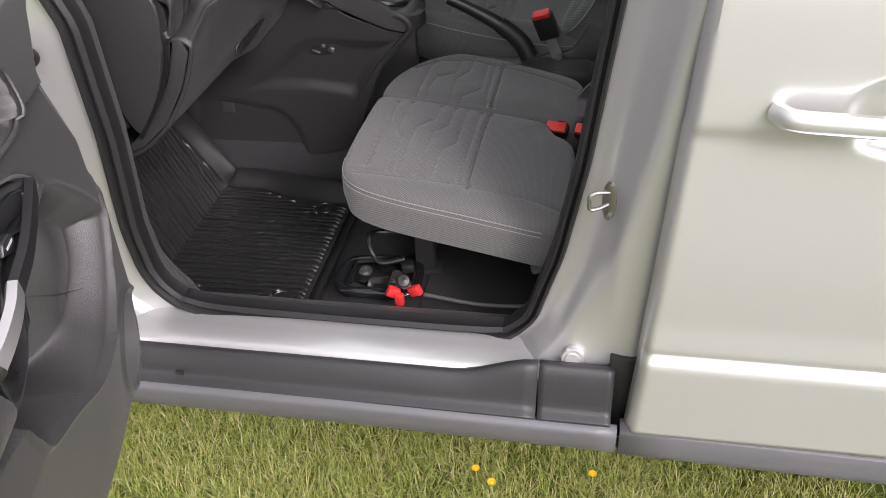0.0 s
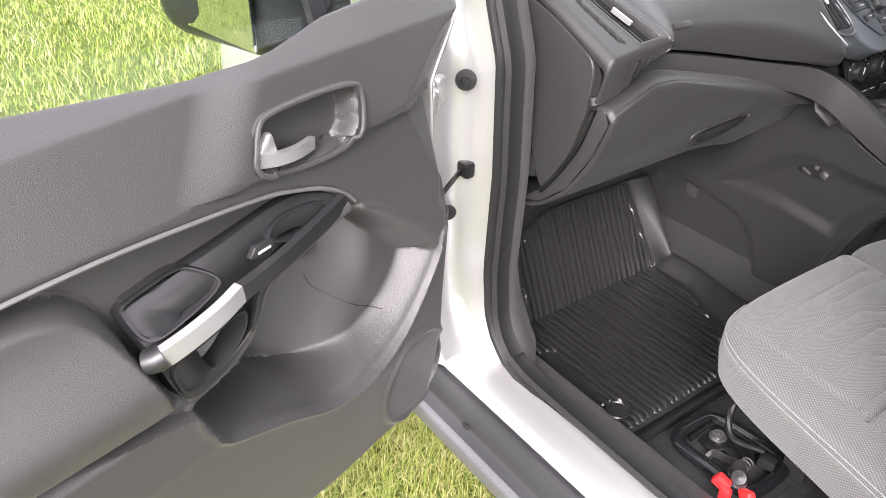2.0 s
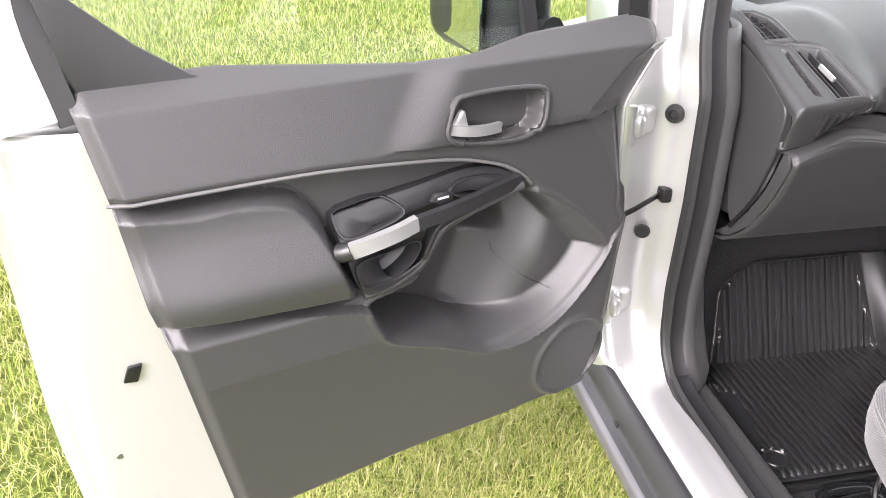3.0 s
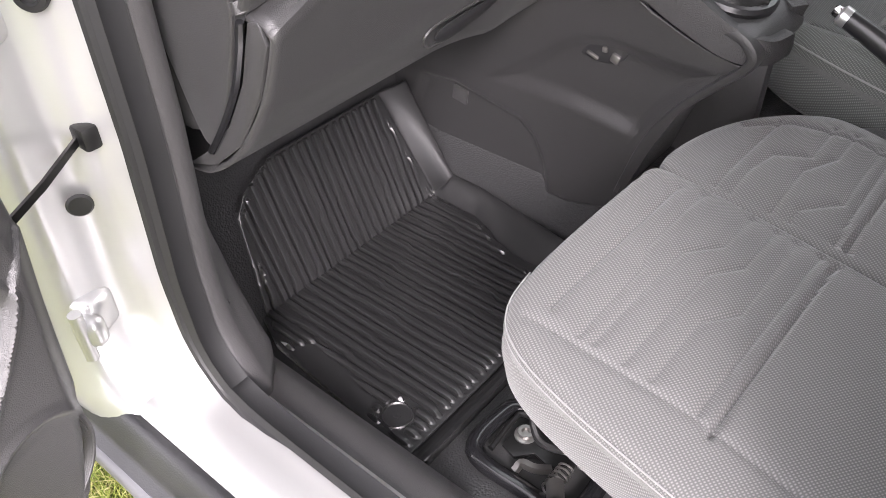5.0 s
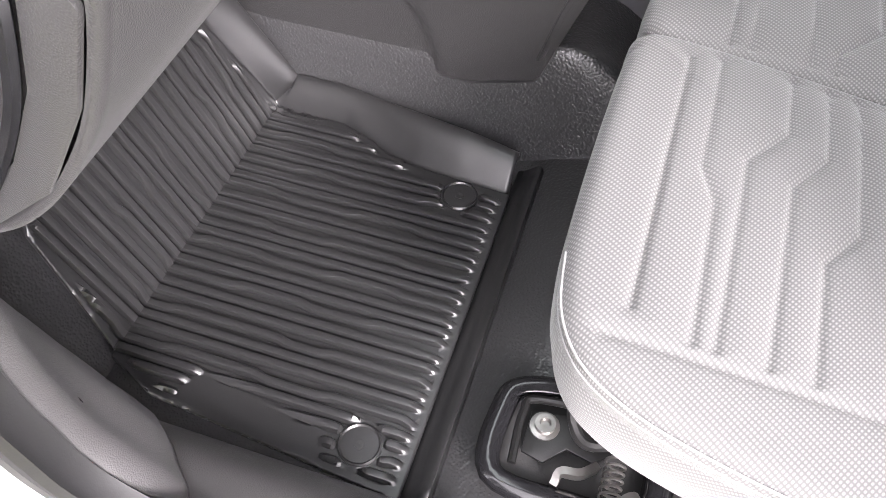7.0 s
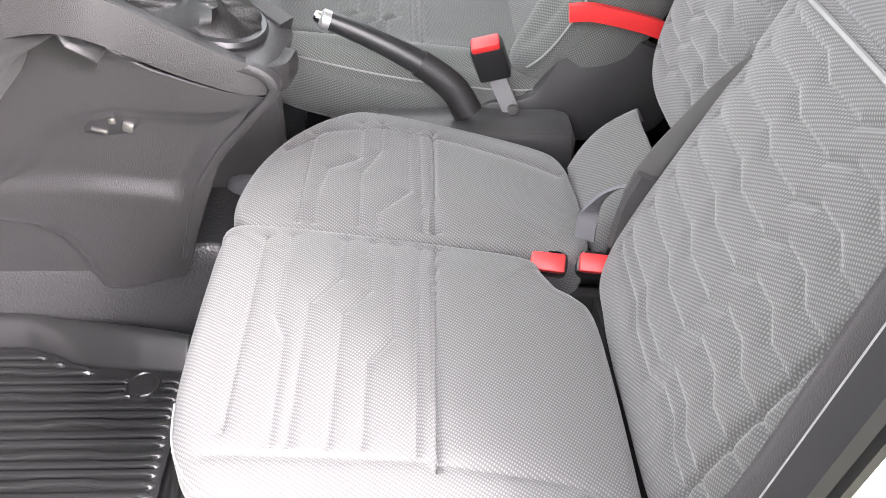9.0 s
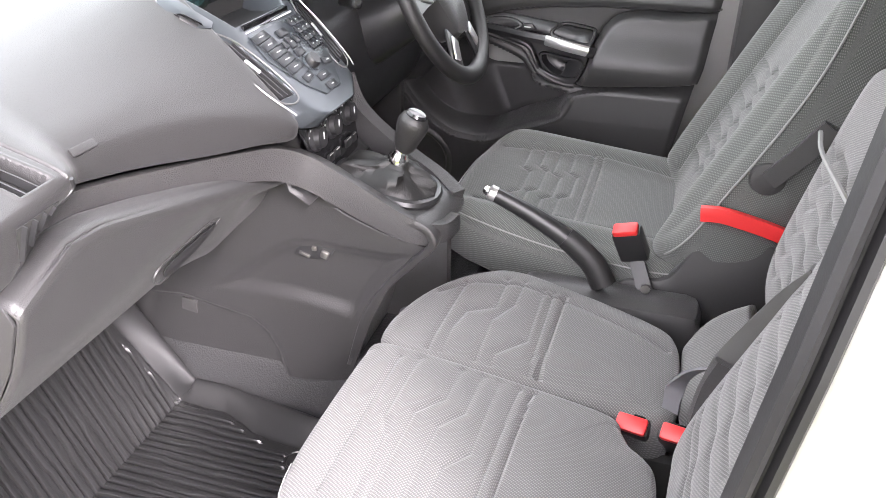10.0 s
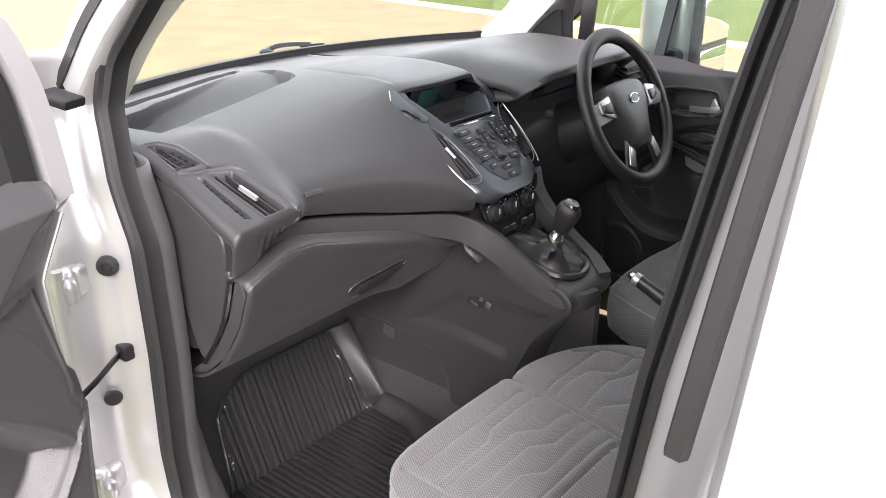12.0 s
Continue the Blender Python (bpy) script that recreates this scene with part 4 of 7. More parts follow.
# window frame, seals and pane
frame_path = np.array([at(u, z, w) for u, z, w in spline([(0.990, 1.31, -0.050), (1.01, 1.45, -0.085), (0.985, 1.60, -0.13), (0.94, 1.78, -0.19), (0.88, 1.86, -0.215)], 24)])
part("window_frame", sweep(frame_path, [(-0.035, -0.012), (0.030, -0.016), (0.036, 0.0), (0.030, 0.016), (-0.035, 0.014)], up=DOOR_N), PAINT, door, "painted window frame")
part("window_seal", sweep(frame_path + np.array([at(-0.045, 0, 0.005) - np.array(at(0, 0, 0))]), [(-0.016, -0.012), (0.012, -0.012), (0.016, 0.0), (0.012, 0.012), (-0.014, 0.012)], up=DOOR_N), RUBBER, door)
front_path = np.array([at(u, z, w) for u, z, w in spline([(0.048, 1.320, -0.045), (0.052, 1.42, -0.052), (0.062, 1.50, -0.060), (0.092, 1.575, -0.075), (0.18, 1.66, -0.105), (0.36, 1.76, -0.150), (0.62, 1.84, -0.20), (0.88, 1.86, -0.215)], 40)])
part("front_window_frame", sweep(front_path - np.array(at(0.004, 0, 0.0) - at(0, 0, 0)), [(-0.018, -0.014), (0.014, -0.020), (0.018, 0.0), (0.014, 0.020), (-0.018, 0.016)], up=DOOR_N), PAINT, door, "painted front window frame")
part("front_window_seal", sweep(front_path + np.array(at(0.040, 0, -0.004) - at(0, 0, 0)), [(-0.026, -0.014), (0.020, -0.016), (0.027, -0.004), (0.016, 0.004), (0.010, 0.016), (-0.026, 0.014)], up=DOOR_N), RUBBER, door)
part("window_bar", sweep(np.array([at(0.285, 1.335, -0.060), at(0.295, 1.60, -0.13)]), [(-0.012, -0.006), (0.012, -0.006), (0.012, 0.006), (-0.012, 0.006)], up=DOOR_N), PLASTIC, door)
pane_rows = []
for s in np.linspace(0, 1, 16):
    u = 0.075 + 0.915 * s
    top = float(curve_fn([(0.06, 1.50), (0.092, 1.575), (0.18, 1.66), (0.36, 1.76), (0.62, 1.84), (0.88, 1.86), (1.0, 1.5)])(u))
    pane_rows.append([at(u, 1.325 + (top - 1.325) * t, -0.055 - 0.30 * (top - 1.325) * t) for t in np.linspace(0, 1, 8)])
pane = part("window_pane", grid(np.array(pane_rows)), GLASS, door, "clear side window pane", solid=0.003)
pane.visible_shadow = False
part("corner_trim", plate(pts([(0.935, 1.340), (0.76, 1.340), (0.80, 1.352), (0.86, 1.395), (0.925, 1.455), (0.955, 1.52), (0.975, 1.52)], -0.052), nd * 0.006, 0.003), CLADDING, door, "dark corner trim of the window")
# mirror on the outside of the door
turn_d = Matrix.Rotation(math.atan2(DOOR_D[1], DOOR_D[0]), 4, "Z")
mir = part("mirror_housing", block((0.12, 0.27, 0.22), (0, 0, 0), 0.055, Matrix.Translation(at(0.272, 1.385, -0.215)) @ turn_d, 5), PLASTIC, door, "black door mirror housing")
part("mirror_pane", block((0.006, 0.215, 0.160), (0, 0, 0), 0.003, Matrix.Translation(at(0.331, 1.385, -0.215)) @ turn_d @ Matrix.Rotation(radians(-8), 4, "Z")), MIRROR, mir)
part("mirror_arm", sweep(np.array([at(0.24, 1.33, -0.07), at(0.26, 1.33, -0.14)]), circle(0.035, 12)), PLASTIC, mir)

far = thing("driver_door", (-0.3, 2.72, 0.6), "closed driver's door with dark inner panel", "van door")
fat, fpts = door_trim(far, (-0.815, 2.71, 0.0), (1, 0, 0), (0, -1, 0), -0.045)
fn = Vector((0, -1, 0))
part("shell", block((1.10, 0.10, 0.82), (-0.27, 2.885, 0.83), 0.02), PAINT, far)
part("lower_lining", block((1.06, 0.03, 0.16), (-0.27, 2.745, 0.55), 0.01), PANEL, far, "dark lower lining")
fp = np.array([fat(u, z, w) for u, z, w in spline([(0.99, 1.36, -0.05), (1.0, 1.45, -0.085), (0.985, 1.60, -0.13), (0.94, 1.78, -0.19), (0.88, 1.86, -0.215)], 24)])
part("window_frame", sweep(fp, [(-0.05, -0.012), (0.045, -0.016), (0.05, 0.0), (0.045, 0.016), (-0.05, 0.014)], up=(0, -1, 0)), PLASTIC, far)
ff = np.array([fat(u, z, w) for u, z, w in spline([(-0.20, 1.36, -0.05), (-0.06, 1.47, -0.09), (0.12, 1.64, -0.14), (0.45, 1.82, -0.20), (0.88, 1.86, -0.215)], 24)])
part("front_window_frame", sweep(ff, [(-0.03, -0.012), (0.025, -0.016), (0.032, 0.0), (0.025, 0.016), (-0.03, 0.014)], up=(0, -1, 0)), RUBBER, far)
part("corner_trim", plate(fpts([(0.99, 1.35), (0.78, 1.353), (0.86, 1.38), (1.0, 1.52)], -0.052), fn * 0.006, 0.003), PLASTIC, far, "dark corner trim of the window")
part("window_bar", sweep(np.array([fat(0.010, 1.34, -0.03), fat(-0.005, 1.66, -0.10)]), [(-0.022, -0.006), (0.022, -0.006), (0.022, 0.006), (-0.022, 0.006)], up=(0, -1, 0)), PLASTIC, far)
prow = []
for s in np.linspace(0, 1, 16):
    u = 0.01 + 0.98 * s
    top = float(curve_fn([(-0.20, 1.36), (-0.06, 1.47), (0.12, 1.64), (0.45, 1.82), (0.88, 1.86), (1.0, 1.5)])(u))
    prow.append([fat(u, 1.325 + (top - 1.325) * t, -0.055 - 0.30 * (top - 1.325) * t) for t in np.linspace(0, 1, 8)])
fpane = part("window_pane", grid(np.array(prow)), GLASS, far, "clear driver's window pane", solid=0.003)
fpane.visible_shadow = False
part("window_bar", sweep(np.array([fat(0.250, 1.34, -0.03), fat(0.268, 1.68, -0.12)]), [(-0.015, -0.006), (0.015, -0.006), (0.015, 0.006), (-0.015, 0.006)], up=(0, -1, 0)), PLASTIC, far)
fm = part("mirror_housing", block((0.20, 0.24, 0.30), (-0.59, 2.935, 1.375), 0.07, None, 6), PAINT, far, "silver door mirror housing")
part("mirror_frame", block((0.030, 0.235, 0.290), (-0.497, 2.935, 1.372), 0.012, None, 3), PLASTIC, fm, "black mirror frame")
part("mirror_pane", block((0.006, 0.200, 0.160), (-0.481, 2.935, 1.422), 0.002), MIRROR, fm)
part("lower_mirror_pane", block((0.006, 0.190, 0.075), (-0.481, 2.935, 1.285), 0.002), MIRROR, fm)
part("mirror_arm", block((0.07, 0.12, 0.06), (-0.56, 2.86, 1.30), 0.02), PLASTIC, fm)


# ---- dashboard ----
dash = thing("dashboard", (-0.85, 1.92, 0.85), "dark grey moulded dashboard with centre console and air vents", "dashboard")


def screen_base(y):
    c = ((y - 1.92) / 0.70) ** 2
    return -1.275 + 0.20 * c, 1.338


# passenger pad: from the screen to its rolled nose, with the vents let into its end, swelling out to the centre fascia
def pad_low(y):
    return float(np.interp(y, [1.243, 1.281, 1.345, 1.376, 1.40, 1.65, 1.86], [1.152, 1.160, 1.205, 1.210, 1.204, 1.148, 1.104]))


SIDE_VENT = [(-0.700, 1.299), (-0.684, 1.338), (-0.574, 1.357), (-0.577, 1.315)]
DEMIST = [(-0.700, 1.277), (-0.694, 1.286), (-0.583, 1.294), (-0.590, 1.282)]
TOP_VENT = [(-0.818, 1.264), (-0.815, 1.280), (-0.785, 1.296), (-0.724, 1.305), (-0.728, 1.262)]
TOP_RIM = [(-0.826, 1.262), (-0.820, 1.290), (-0.785, 1.306), (-0.712, 1.311), (-0.704, 1.290), (-0.717, 1.258)]
COLUMN_LINE = spline([(-0.728, 1.258), (-0.716, 1.278), (-0.707, 1.318), (-0.697, 1.340), (-0.676, 1.356), (-0.631, 1.365), (-0.562, 1.373)], 40)
TRAY = [(-0.94, 1.285), (-0.855, 1.318), (-0.897, 1.498), (-0.931, 1.683), (-0.950, 1.722), (-0.985, 1.742), (-1.06, 1.76), (-1.12, 1.72), (-0.985, 1.33)]
SLOT = [(-1.030, 1.34), (-1.117, 1.700), (-1.150, 1.715), (-1.085, 1.45), (-1.06, 1.34)]
NP = 420


def pad_section(y):
    x0, z0 = screen_base(y)
    zb = pad_low(y)
    up = 0.012 * float(ease(np.array(y), 1.4, 1.8))
    side = np.array([(x0, z0), (x0 + 0.10, 1.345 + up), (-1.0, 1.347 + up), (-0.86, 1.337 + up), (-0.77, 1.322 + up), (-0.70, 1.300 + up * 0.6), (-0.640, 1.266), (-0.614, 1.243), (-0.605, 1.226), (-0.604, zb + 0.016), (-0.610, zb + 0.004), (-0.642, zb)])
    tilt = 0.11 * (y - 1.272)
    column = np.array([(x0, z0), (x0 + 0.10, 1.343), (-1.0, 1.343), (-0.86, 1.333), (-0.79, 1.321 + tilt), (-0.715, 1.2975 + tilt), (-0.64, 1.265 + tilt), (-0.582, 1.240 + tilt), (-0.567, 1.227 + tilt), (-0.573, 0.5 * (1.225 + zb)), (-0.584, zb), (-0.590, zb + 0.012)])
    stack_side = np.array([(x0, z0), (x0 + 0.10, 1.348), (-1.0, 1.362), (-0.86, 1.368), (-0.76, 1.366), (-0.705, 1.352), (-0.632, 1.286), (-0.560, 1.215), (-0.516, 1.168), (-0.508, 1.150), (-0.520, zb + 0.010), (-0.56, zb)])
    into = min(1.0, max(0.0, (y - 1.45) / 0.335)) ** 1.8
    col = 1 - float(ease(np.array(y), 1.372, 1.43))
    sec = side * (1 - into) + stack_side * into
    sp = spline(sec * (1 - col) + column * col, NP)
    d = y - 1.243
    drop = 0.018 - math.sqrt(max(0.0, 0.018 ** 2 - (0.018 - d) ** 2)) if d < 0.018 else 0.0
    X, Zz = sp[:, 0], sp[:, 1]
    top = ease(Zz, zb, 1.22)
    return X - 0.5 * drop * ease(X, -0.66, -0.60), Zz - drop * top


PY = np.concatenate([np.linspace(1.243, 1.262, 12), np.arange(1.2635, 1.392, 0.0013), np.linspace(1.394, 1.795, 110)])
XY = [pad_section(y) for y in PY]
PX, PZ = np.array([a for a, b in XY]), np.array([b for a, b in XY])
PYY = np.repeat(PY[:, None], NP, 1)
upper = np.arange(NP)[None, :] < NP * 0.715
tray = edge_distance(TRAY, PX, PYY)
PZ = PZ - 0.042 * ease(-tray, 0.0, 0.009) * ease(PX, -1.11, -0.94)
PZ = PZ - 0.014 * ease(-edge_distance(SLOT, PX, PYY), -0.002, 0.004)
PZ = PZ - np.where(upper, 0.030 * ease(-edge_distance(SIDE_VENT, PX, PYY), 0.0, 0.0035), 0)
PZ = PZ - np.where(upper, 0.016 * ease(-edge_distance(DEMIST, PX, PYY), 0.0, 0.002), 0)
PZ = PZ - np.where(upper, 0.018 * ease(-edge_distance(TOP_VENT, PX, PYY), 0.0, 0.003), 0)
PZ = PZ + np.where(upper, 0.0022 * np.exp(-(edge_distance(TOP_RIM, PX, PYY) / 0.0026) ** 2), 0)
PZ = PZ + np.where(upper, 0.0015 * np.exp(-((edge_distance(SIDE_VENT, PX, PYY) - 0.003) / 0.0022) ** 2), 0)
PZ = PZ - np.where(upper & (PX > -0.735), 0.0045 * np.exp(-(line_distance(COLUMN_LINE, PX, PYY) / 0.0016) ** 2), 0)
pad = part("dash_pad", grid(np.stack([PX, PYY, PZ], 2)), DASH, dash, "dark grey grained dash top", solid=0.004)
part("airbag_mark", block((0.011, 0.040, 0.004), (-0.6085, 1.449, 1.2395), 0.0015, (0, 50, -3)), DASH, pad)


def on_pad(x, y, h=0.0):
    """A point of the pad's upper side near the door, h above it."""
    X, Zz = pad_section(y)
    k = int(NP * 0.715)
    return (x, y, float(np.interp(x, X[:k], Zz[:k])) + h)


# hood over the display
rows = []
for y in np.linspace(1.745, 2.052, 50):
    s = (y - 1.8985) / 0.1535
    x0, z0 = screen_base(y)
    nx = -0.690 - 0.02 * s * s
    sec = [(x0, z0), (x0 + 0.10, 1.345), (-1.05, 1.358), (-0.98, 1.366), (-0.85, 1.372), (nx - 0.04, 1.366), (nx - 0.004, 1.358), (nx, 1.350), (nx - 0.012, 1.344), (nx - 0.10, 1.342)]
    sp = spline(sec, 60)
    sink = (0.05 if s < 0 else 0.012) * abs(s) ** 8
    rows.append([(x, y, z - sink) for x, z in sp])
part("display_hood", grid(np.array(rows)), DASH, dash, solid=0.004)

# hood over the dials and the far end
rows = []
for y in np.linspace(2.046, 2.66, 60):
    s = (y - 2.31) / 0.266
    x0, z0 = screen_base(y)
    arch = max(0.0, 1 - abs(s) ** 8) if abs(s) < 1 else 0.0
    nx = -0.60 + 0.085 * arch
    zt = 1.315 + 0.055 * arch
    sec = [(x0, z0), (x0 + 0.10, 1.342), (-1.0, 1.345 + 0.01 * arch), (-0.85, 1.338 + 0.045 * arch), (-0.72, zt + 0.012), (nx - 0.03, zt + 0.004), (nx, zt - 0.008), (nx - 0.01, zt - 0.022), (nx - 0.10, zt - 0.03)]
    rows.append([(x, y, z) for x, z in spline(sec, 60)])
part("dial_hood", grid(np.array(rows)), DASH, dash, solid=0.004)
# dark instrument recess
part("dial_recess", block((0.12, 0.50, 0.20), (-0.72, 2.31, 1.25), 0.02), GLOSS, dash, "black instrument recess")
part("dial_lens", block((0.01, 0.36, 0.11), (-0.650, 2.31, 1.29), 0.004, (0, 20, 0)), SCREEN, dash)
part("dash_insert", block((0.012, 0.11, 0.050), (-0.640, 2.13, 1.285), 0.005, (0, 30, 0)), STACK, dash)
part("lower_dash", grid(np.array([[(x, y, z) for x, z in spline([(-0.66, 1.27), (-0.585, 1.22), (-0.57, 1.12), (-0.60, 1.02), (-0.66, 0.94), (-0.80, 0.90)], 24)] for y in np.linspace(2.02, 2.66, 20)])), CLADDING, dash, "dark lower dash on the driver's side", solid=0.006)
part("far_end_vent", block((0.10, 0.10, 0.09), (-0.655, 2.60, 1.295), 0.02, (0, 25, 0)), PLASTIC, dash)
for k in range(4):
    part("far_vent_slat", block((0.09, 0.075, 0.004), (-0.612 + 0.004 * k, 2.60, 1.30 - 0.016 * k + 0.02), 0.001, (0, 25, 0)), DASH, dash)

# end cap beside the door and the outlets in the pad's end
cap_out = [(-0.862, 1.294), (-0.80, 1.292), (-0.715, 1.272), (-0.66, 1.250), (-0.615, 1.228), (-0.603, 1.214), (-0.600, 1.195), (-0.604, 1.160), (-0.606, 1.145), (-0.612, 1.120), (-0.64, 1.045), (-0.695, 0.965), (-0.735, 1.06), (-0.760, 1.14), (-0.785, 1.205), (-0.845, 1.252)]
part("end_cap", plate([(x, 1.2445, z) for x, z in spline(cap_out, 80, closed=True)], (0, 0.03, 0), 0.004, 3), DASH, dash, "dark grey dash end cap")
part("end_fill", plate([(x, 1.250, z) for x, z in ((-0.862, 1.306), (-0.80, 1.300), (-0.715, 1.276), (-0.600, 1.224), (-0.588, 1.20), (-0.590, 1.146), (-0.64, 1.10), (-0.80, 1.15))], (0, 0.012, 0), 0), PLASTIC, dash)
cut = [(x, 1.246, z) for x, z in spline([(-0.594, 1.144), (-0.604, 1.11), (-0.625, 1.06), (-0.66, 1.005), (-0.695, 0.958)], 24)]
part("glovebox_gap", tube(cut, 0.0045, 6, up=(0, 1, 0)), GLOSS, dash)


def outlet(name, poly, depth, slats, across, label):
    """Black floor and slats of an outlet in the pad; poly is its outline in plan, slats run from its start to its end."""
    c = np.mean(poly, 0)
    floor_ = part(name, plate([on_pad(*(c + (np.array(p) - c) * 1.02), -depth * 0.86) for p in poly], (0, 0, -0.003), 0), DARK_TRIM, dash, label)
    a0, a1, b1, b0 = [np.array(p) for p in slats]
    n = across[0]
    for k in range(n):
        f = (k + 0.75) / (n + 0.5)
        a, b = a0 + (a1 - a0) * f, b0 + (b1 - b0) * f
        path = [on_pad(*(a + (b - a) * q), -0.0085) for q in np.linspace(0, 1, 5)]
        part("slat", sweep(path, [(-0.0012, -0.008), (0.0008, -0.008), (0.0014, 0.003), (-0.0006, 0.003)]), PLASTIC, floor_)
    for k in range(across[1]):
        f = (k + 0.9) / (across[1] + 0.8)
        a, b = a0 + (b0 - a0) * f, a1 + (b1 - a1) * f
        part("bar", sweep([on_pad(*a, -0.009), on_pad(*b, -0.009)], [(-0.0009, -0.004), (0.0009, -0.004), (0.0009, 0.004), (-0.0009, 0.004)]), PLASTIC, floor_)
    return floor_


sv_ = outlet("side_vent", SIDE_VENT, 0.030, (SIDE_VENT[0], SIDE_VENT[1], SIDE_VENT[2], SIDE_VENT[3]), (2, 0), "black louvred side vent")
part("tab", sweep([on_pad(-0.648, 1.323, 0.001), on_pad(-0.612, 1.329, 0.001)], [(-0.003, -0.004), (0.003, -0.004), (0.0022, 0.0035), (-0.0022, 0.0035)]), SILVER, sv_, "silver vent tab")
outlet("demist_slot", DEMIST, 0.016, (DEMIST[0], DEMIST[1], DEMIST[2], DEMIST[3]), (0, 9), "slim black demist slot")
outlet("top_vent", TOP_VENT, 0.018, ((-0.818, 1.262), (-0.812, 1.290), (-0.724, 1.306), (-0.728, 1.262)), (2, 5), "black louvred top vent")


def on_face(y, z, out=0.001):
    """A point on the small rear face below the side vent."""
    zb = pad_low(y)
    return (-0.567 - 0.017 * (1.227 - z) / max(0.01, 1.227 - zb) + out, y, z)


part("lower_louvre", plate([on_face(y, z, 0.0045) for y, z in ((1.286, 1.221), (1.352, 1.222), (1.322, 1.198), (1.290, 1.176))], (0.001, 0, 0), 0), DARK_TRIM, dash, "black lower louvre")
for k in range(4):
    y = 1.290 + 0.0155 * k
    a, b = on_face(y + 0.006, 1.220, 0.007), on_face(y, pad_low(y) + 0.014, 0.007)
    part("lower_slat", sweep([a, b], [(-0.0014, -0.002), (0.0014, -0.002), (0.001, 0.004), (-0.001, 0.004)], up=(1, 0, 0)), PLASTIC, dash)
edge = spline([(-0.566, 1.376, 1.238), (-0.571, 1.378, 1.222), (-0.580, 1.352, 1.207), (-0.584, 1.318, 1.184), (-0.586, 1.283, 1.160), (-0.587, 1.268, 1.152)], 30)
part("column_edge", tube(edge, 0.0026, 6, up=(1, 0, 0)), PLASTIC, dash)

# textured strip below the pad, turning down along the console
band = spline([(-0.600, 1.30, 1.192), (-0.606, 1.40, 1.186), (-0.606, 1.47, 1.170), (-0.590, 1.60, 1.138), (-0.566, 1.70, 1.113), (-0.536, 1.775, 1.090), (-0.495, 1.818, 1.056), (-0.42, 1.832, 1.010), (-0.34, 1.842, 0.970), (-0.297, 1.872, 0.956), (-0.285, 1.925, 0.953)], 80)
width = spline([0.014, 0.016, 0.018, 0.021, 0.026, 0.032, 0.036, 0.034, 0.026, 0.020, 0.018], 80)[:, 0]
path, tang = frames_along(band)
rings = []
for p, t, w in zip(path, tang, width):
    out = np.cross(np.array((t[0], t[1], 0)), (0, 0, 1.0))
    out /= np.linalg.norm(out)
    rings.append([p - out * 0.012 + np.array((0, 0, w)), p + out * 0.004 + np.array((0, 0, w * 0.9)), p + out * 0.006, p + out * 0.004 - np.array((0, 0, w * 0.9)), p - out * 0.012 - np.array((0, 0, w))])
BAND = grained("patterned_trim_strip", (0.034, 0.033, 0.0335), 0.5, 700, 0.9)
part("trim_strip", grid(np.array(rings)), BAND, dash, "fine-patterned dark trim strip", solid=0.003)

# glovebox
rows = []
for y in np.linspace(1.252, 1.842, 46):
    zt = float(np.interp(y, [1.25, 1.281, 1.345, 1.40, 1.60, 1.70, 1.76, 1.84], [1.139, 1.150, 1.172, 1.168, 1.118, 1.090, 1.070, 1.050]))
    far_in = float(ease(np.array(y), 1.66, 1.84))
    m_ = min(1.06, max(zt, 1.085) - 0.05)
    sec = [(-0.60, zt + 0.003), (-0.575, zt + 0.002), (-0.5655, zt - 0.003), (-0.563, zt - 0.016), (-0.590, m_), (-0.622, m_ - 0.05), (-0.655 - 0.01 * far_in, m_ - 0.09), (-0.70 - 0.02 * far_in, 0.932), (-0.75, 0.912), (-0.85, 0.910)]
    rows.append([(x, y, z) for x, z in spline(sec, 44)])
gb = part("glovebox", grid(np.array(rows)), DASH, dash, "dark grey glovebox lid", solid=0.006)
hp = spline([(-0.601, 1.512, 1.022), (-0.596, 1.530, 1.036), (-0.592, 1.60, 1.042), (-0.590, 1.675, 1.044), (-0.600, 1.640, 1.020), (-0.606, 1.58, 1.006), (-0.607, 1.53, 1.004)], 36, closed=True)
part("handle_rim", tube([(x + 0.0015, y, z) for x, y, z in hp], 0.0020, 6, up=(1, 0, 0), closed=True), DASH, gb)
hc_ = hp.mean(0)
part("handle_pull", plate([tuple(hc_ + (np.array(q) - hc_) * 0.80 + np.array((0.001, 0.004, -0.003))) for q in hp[::3]], (0.005, 0, 0.002), 0.002), PLASTIC, gb, "dark glovebox pull")
part("glovebox_side", plate([(-0.588, 1.249, 1.144), (-0.572, 1.249, 1.148), (-0.564, 1.249, 1.125), (-0.590, 1.249, 1.062), (-0.640, 1.249, 0.985), (-0.70, 1.249, 0.934), (-0.76, 1.249, 0.912), (-0.71, 1.249, 0.950), (-0.655, 1.249, 1.005), (-0.615, 1.249, 1.07)], (0, 0.006, 0), 0.002), DASH, gb)

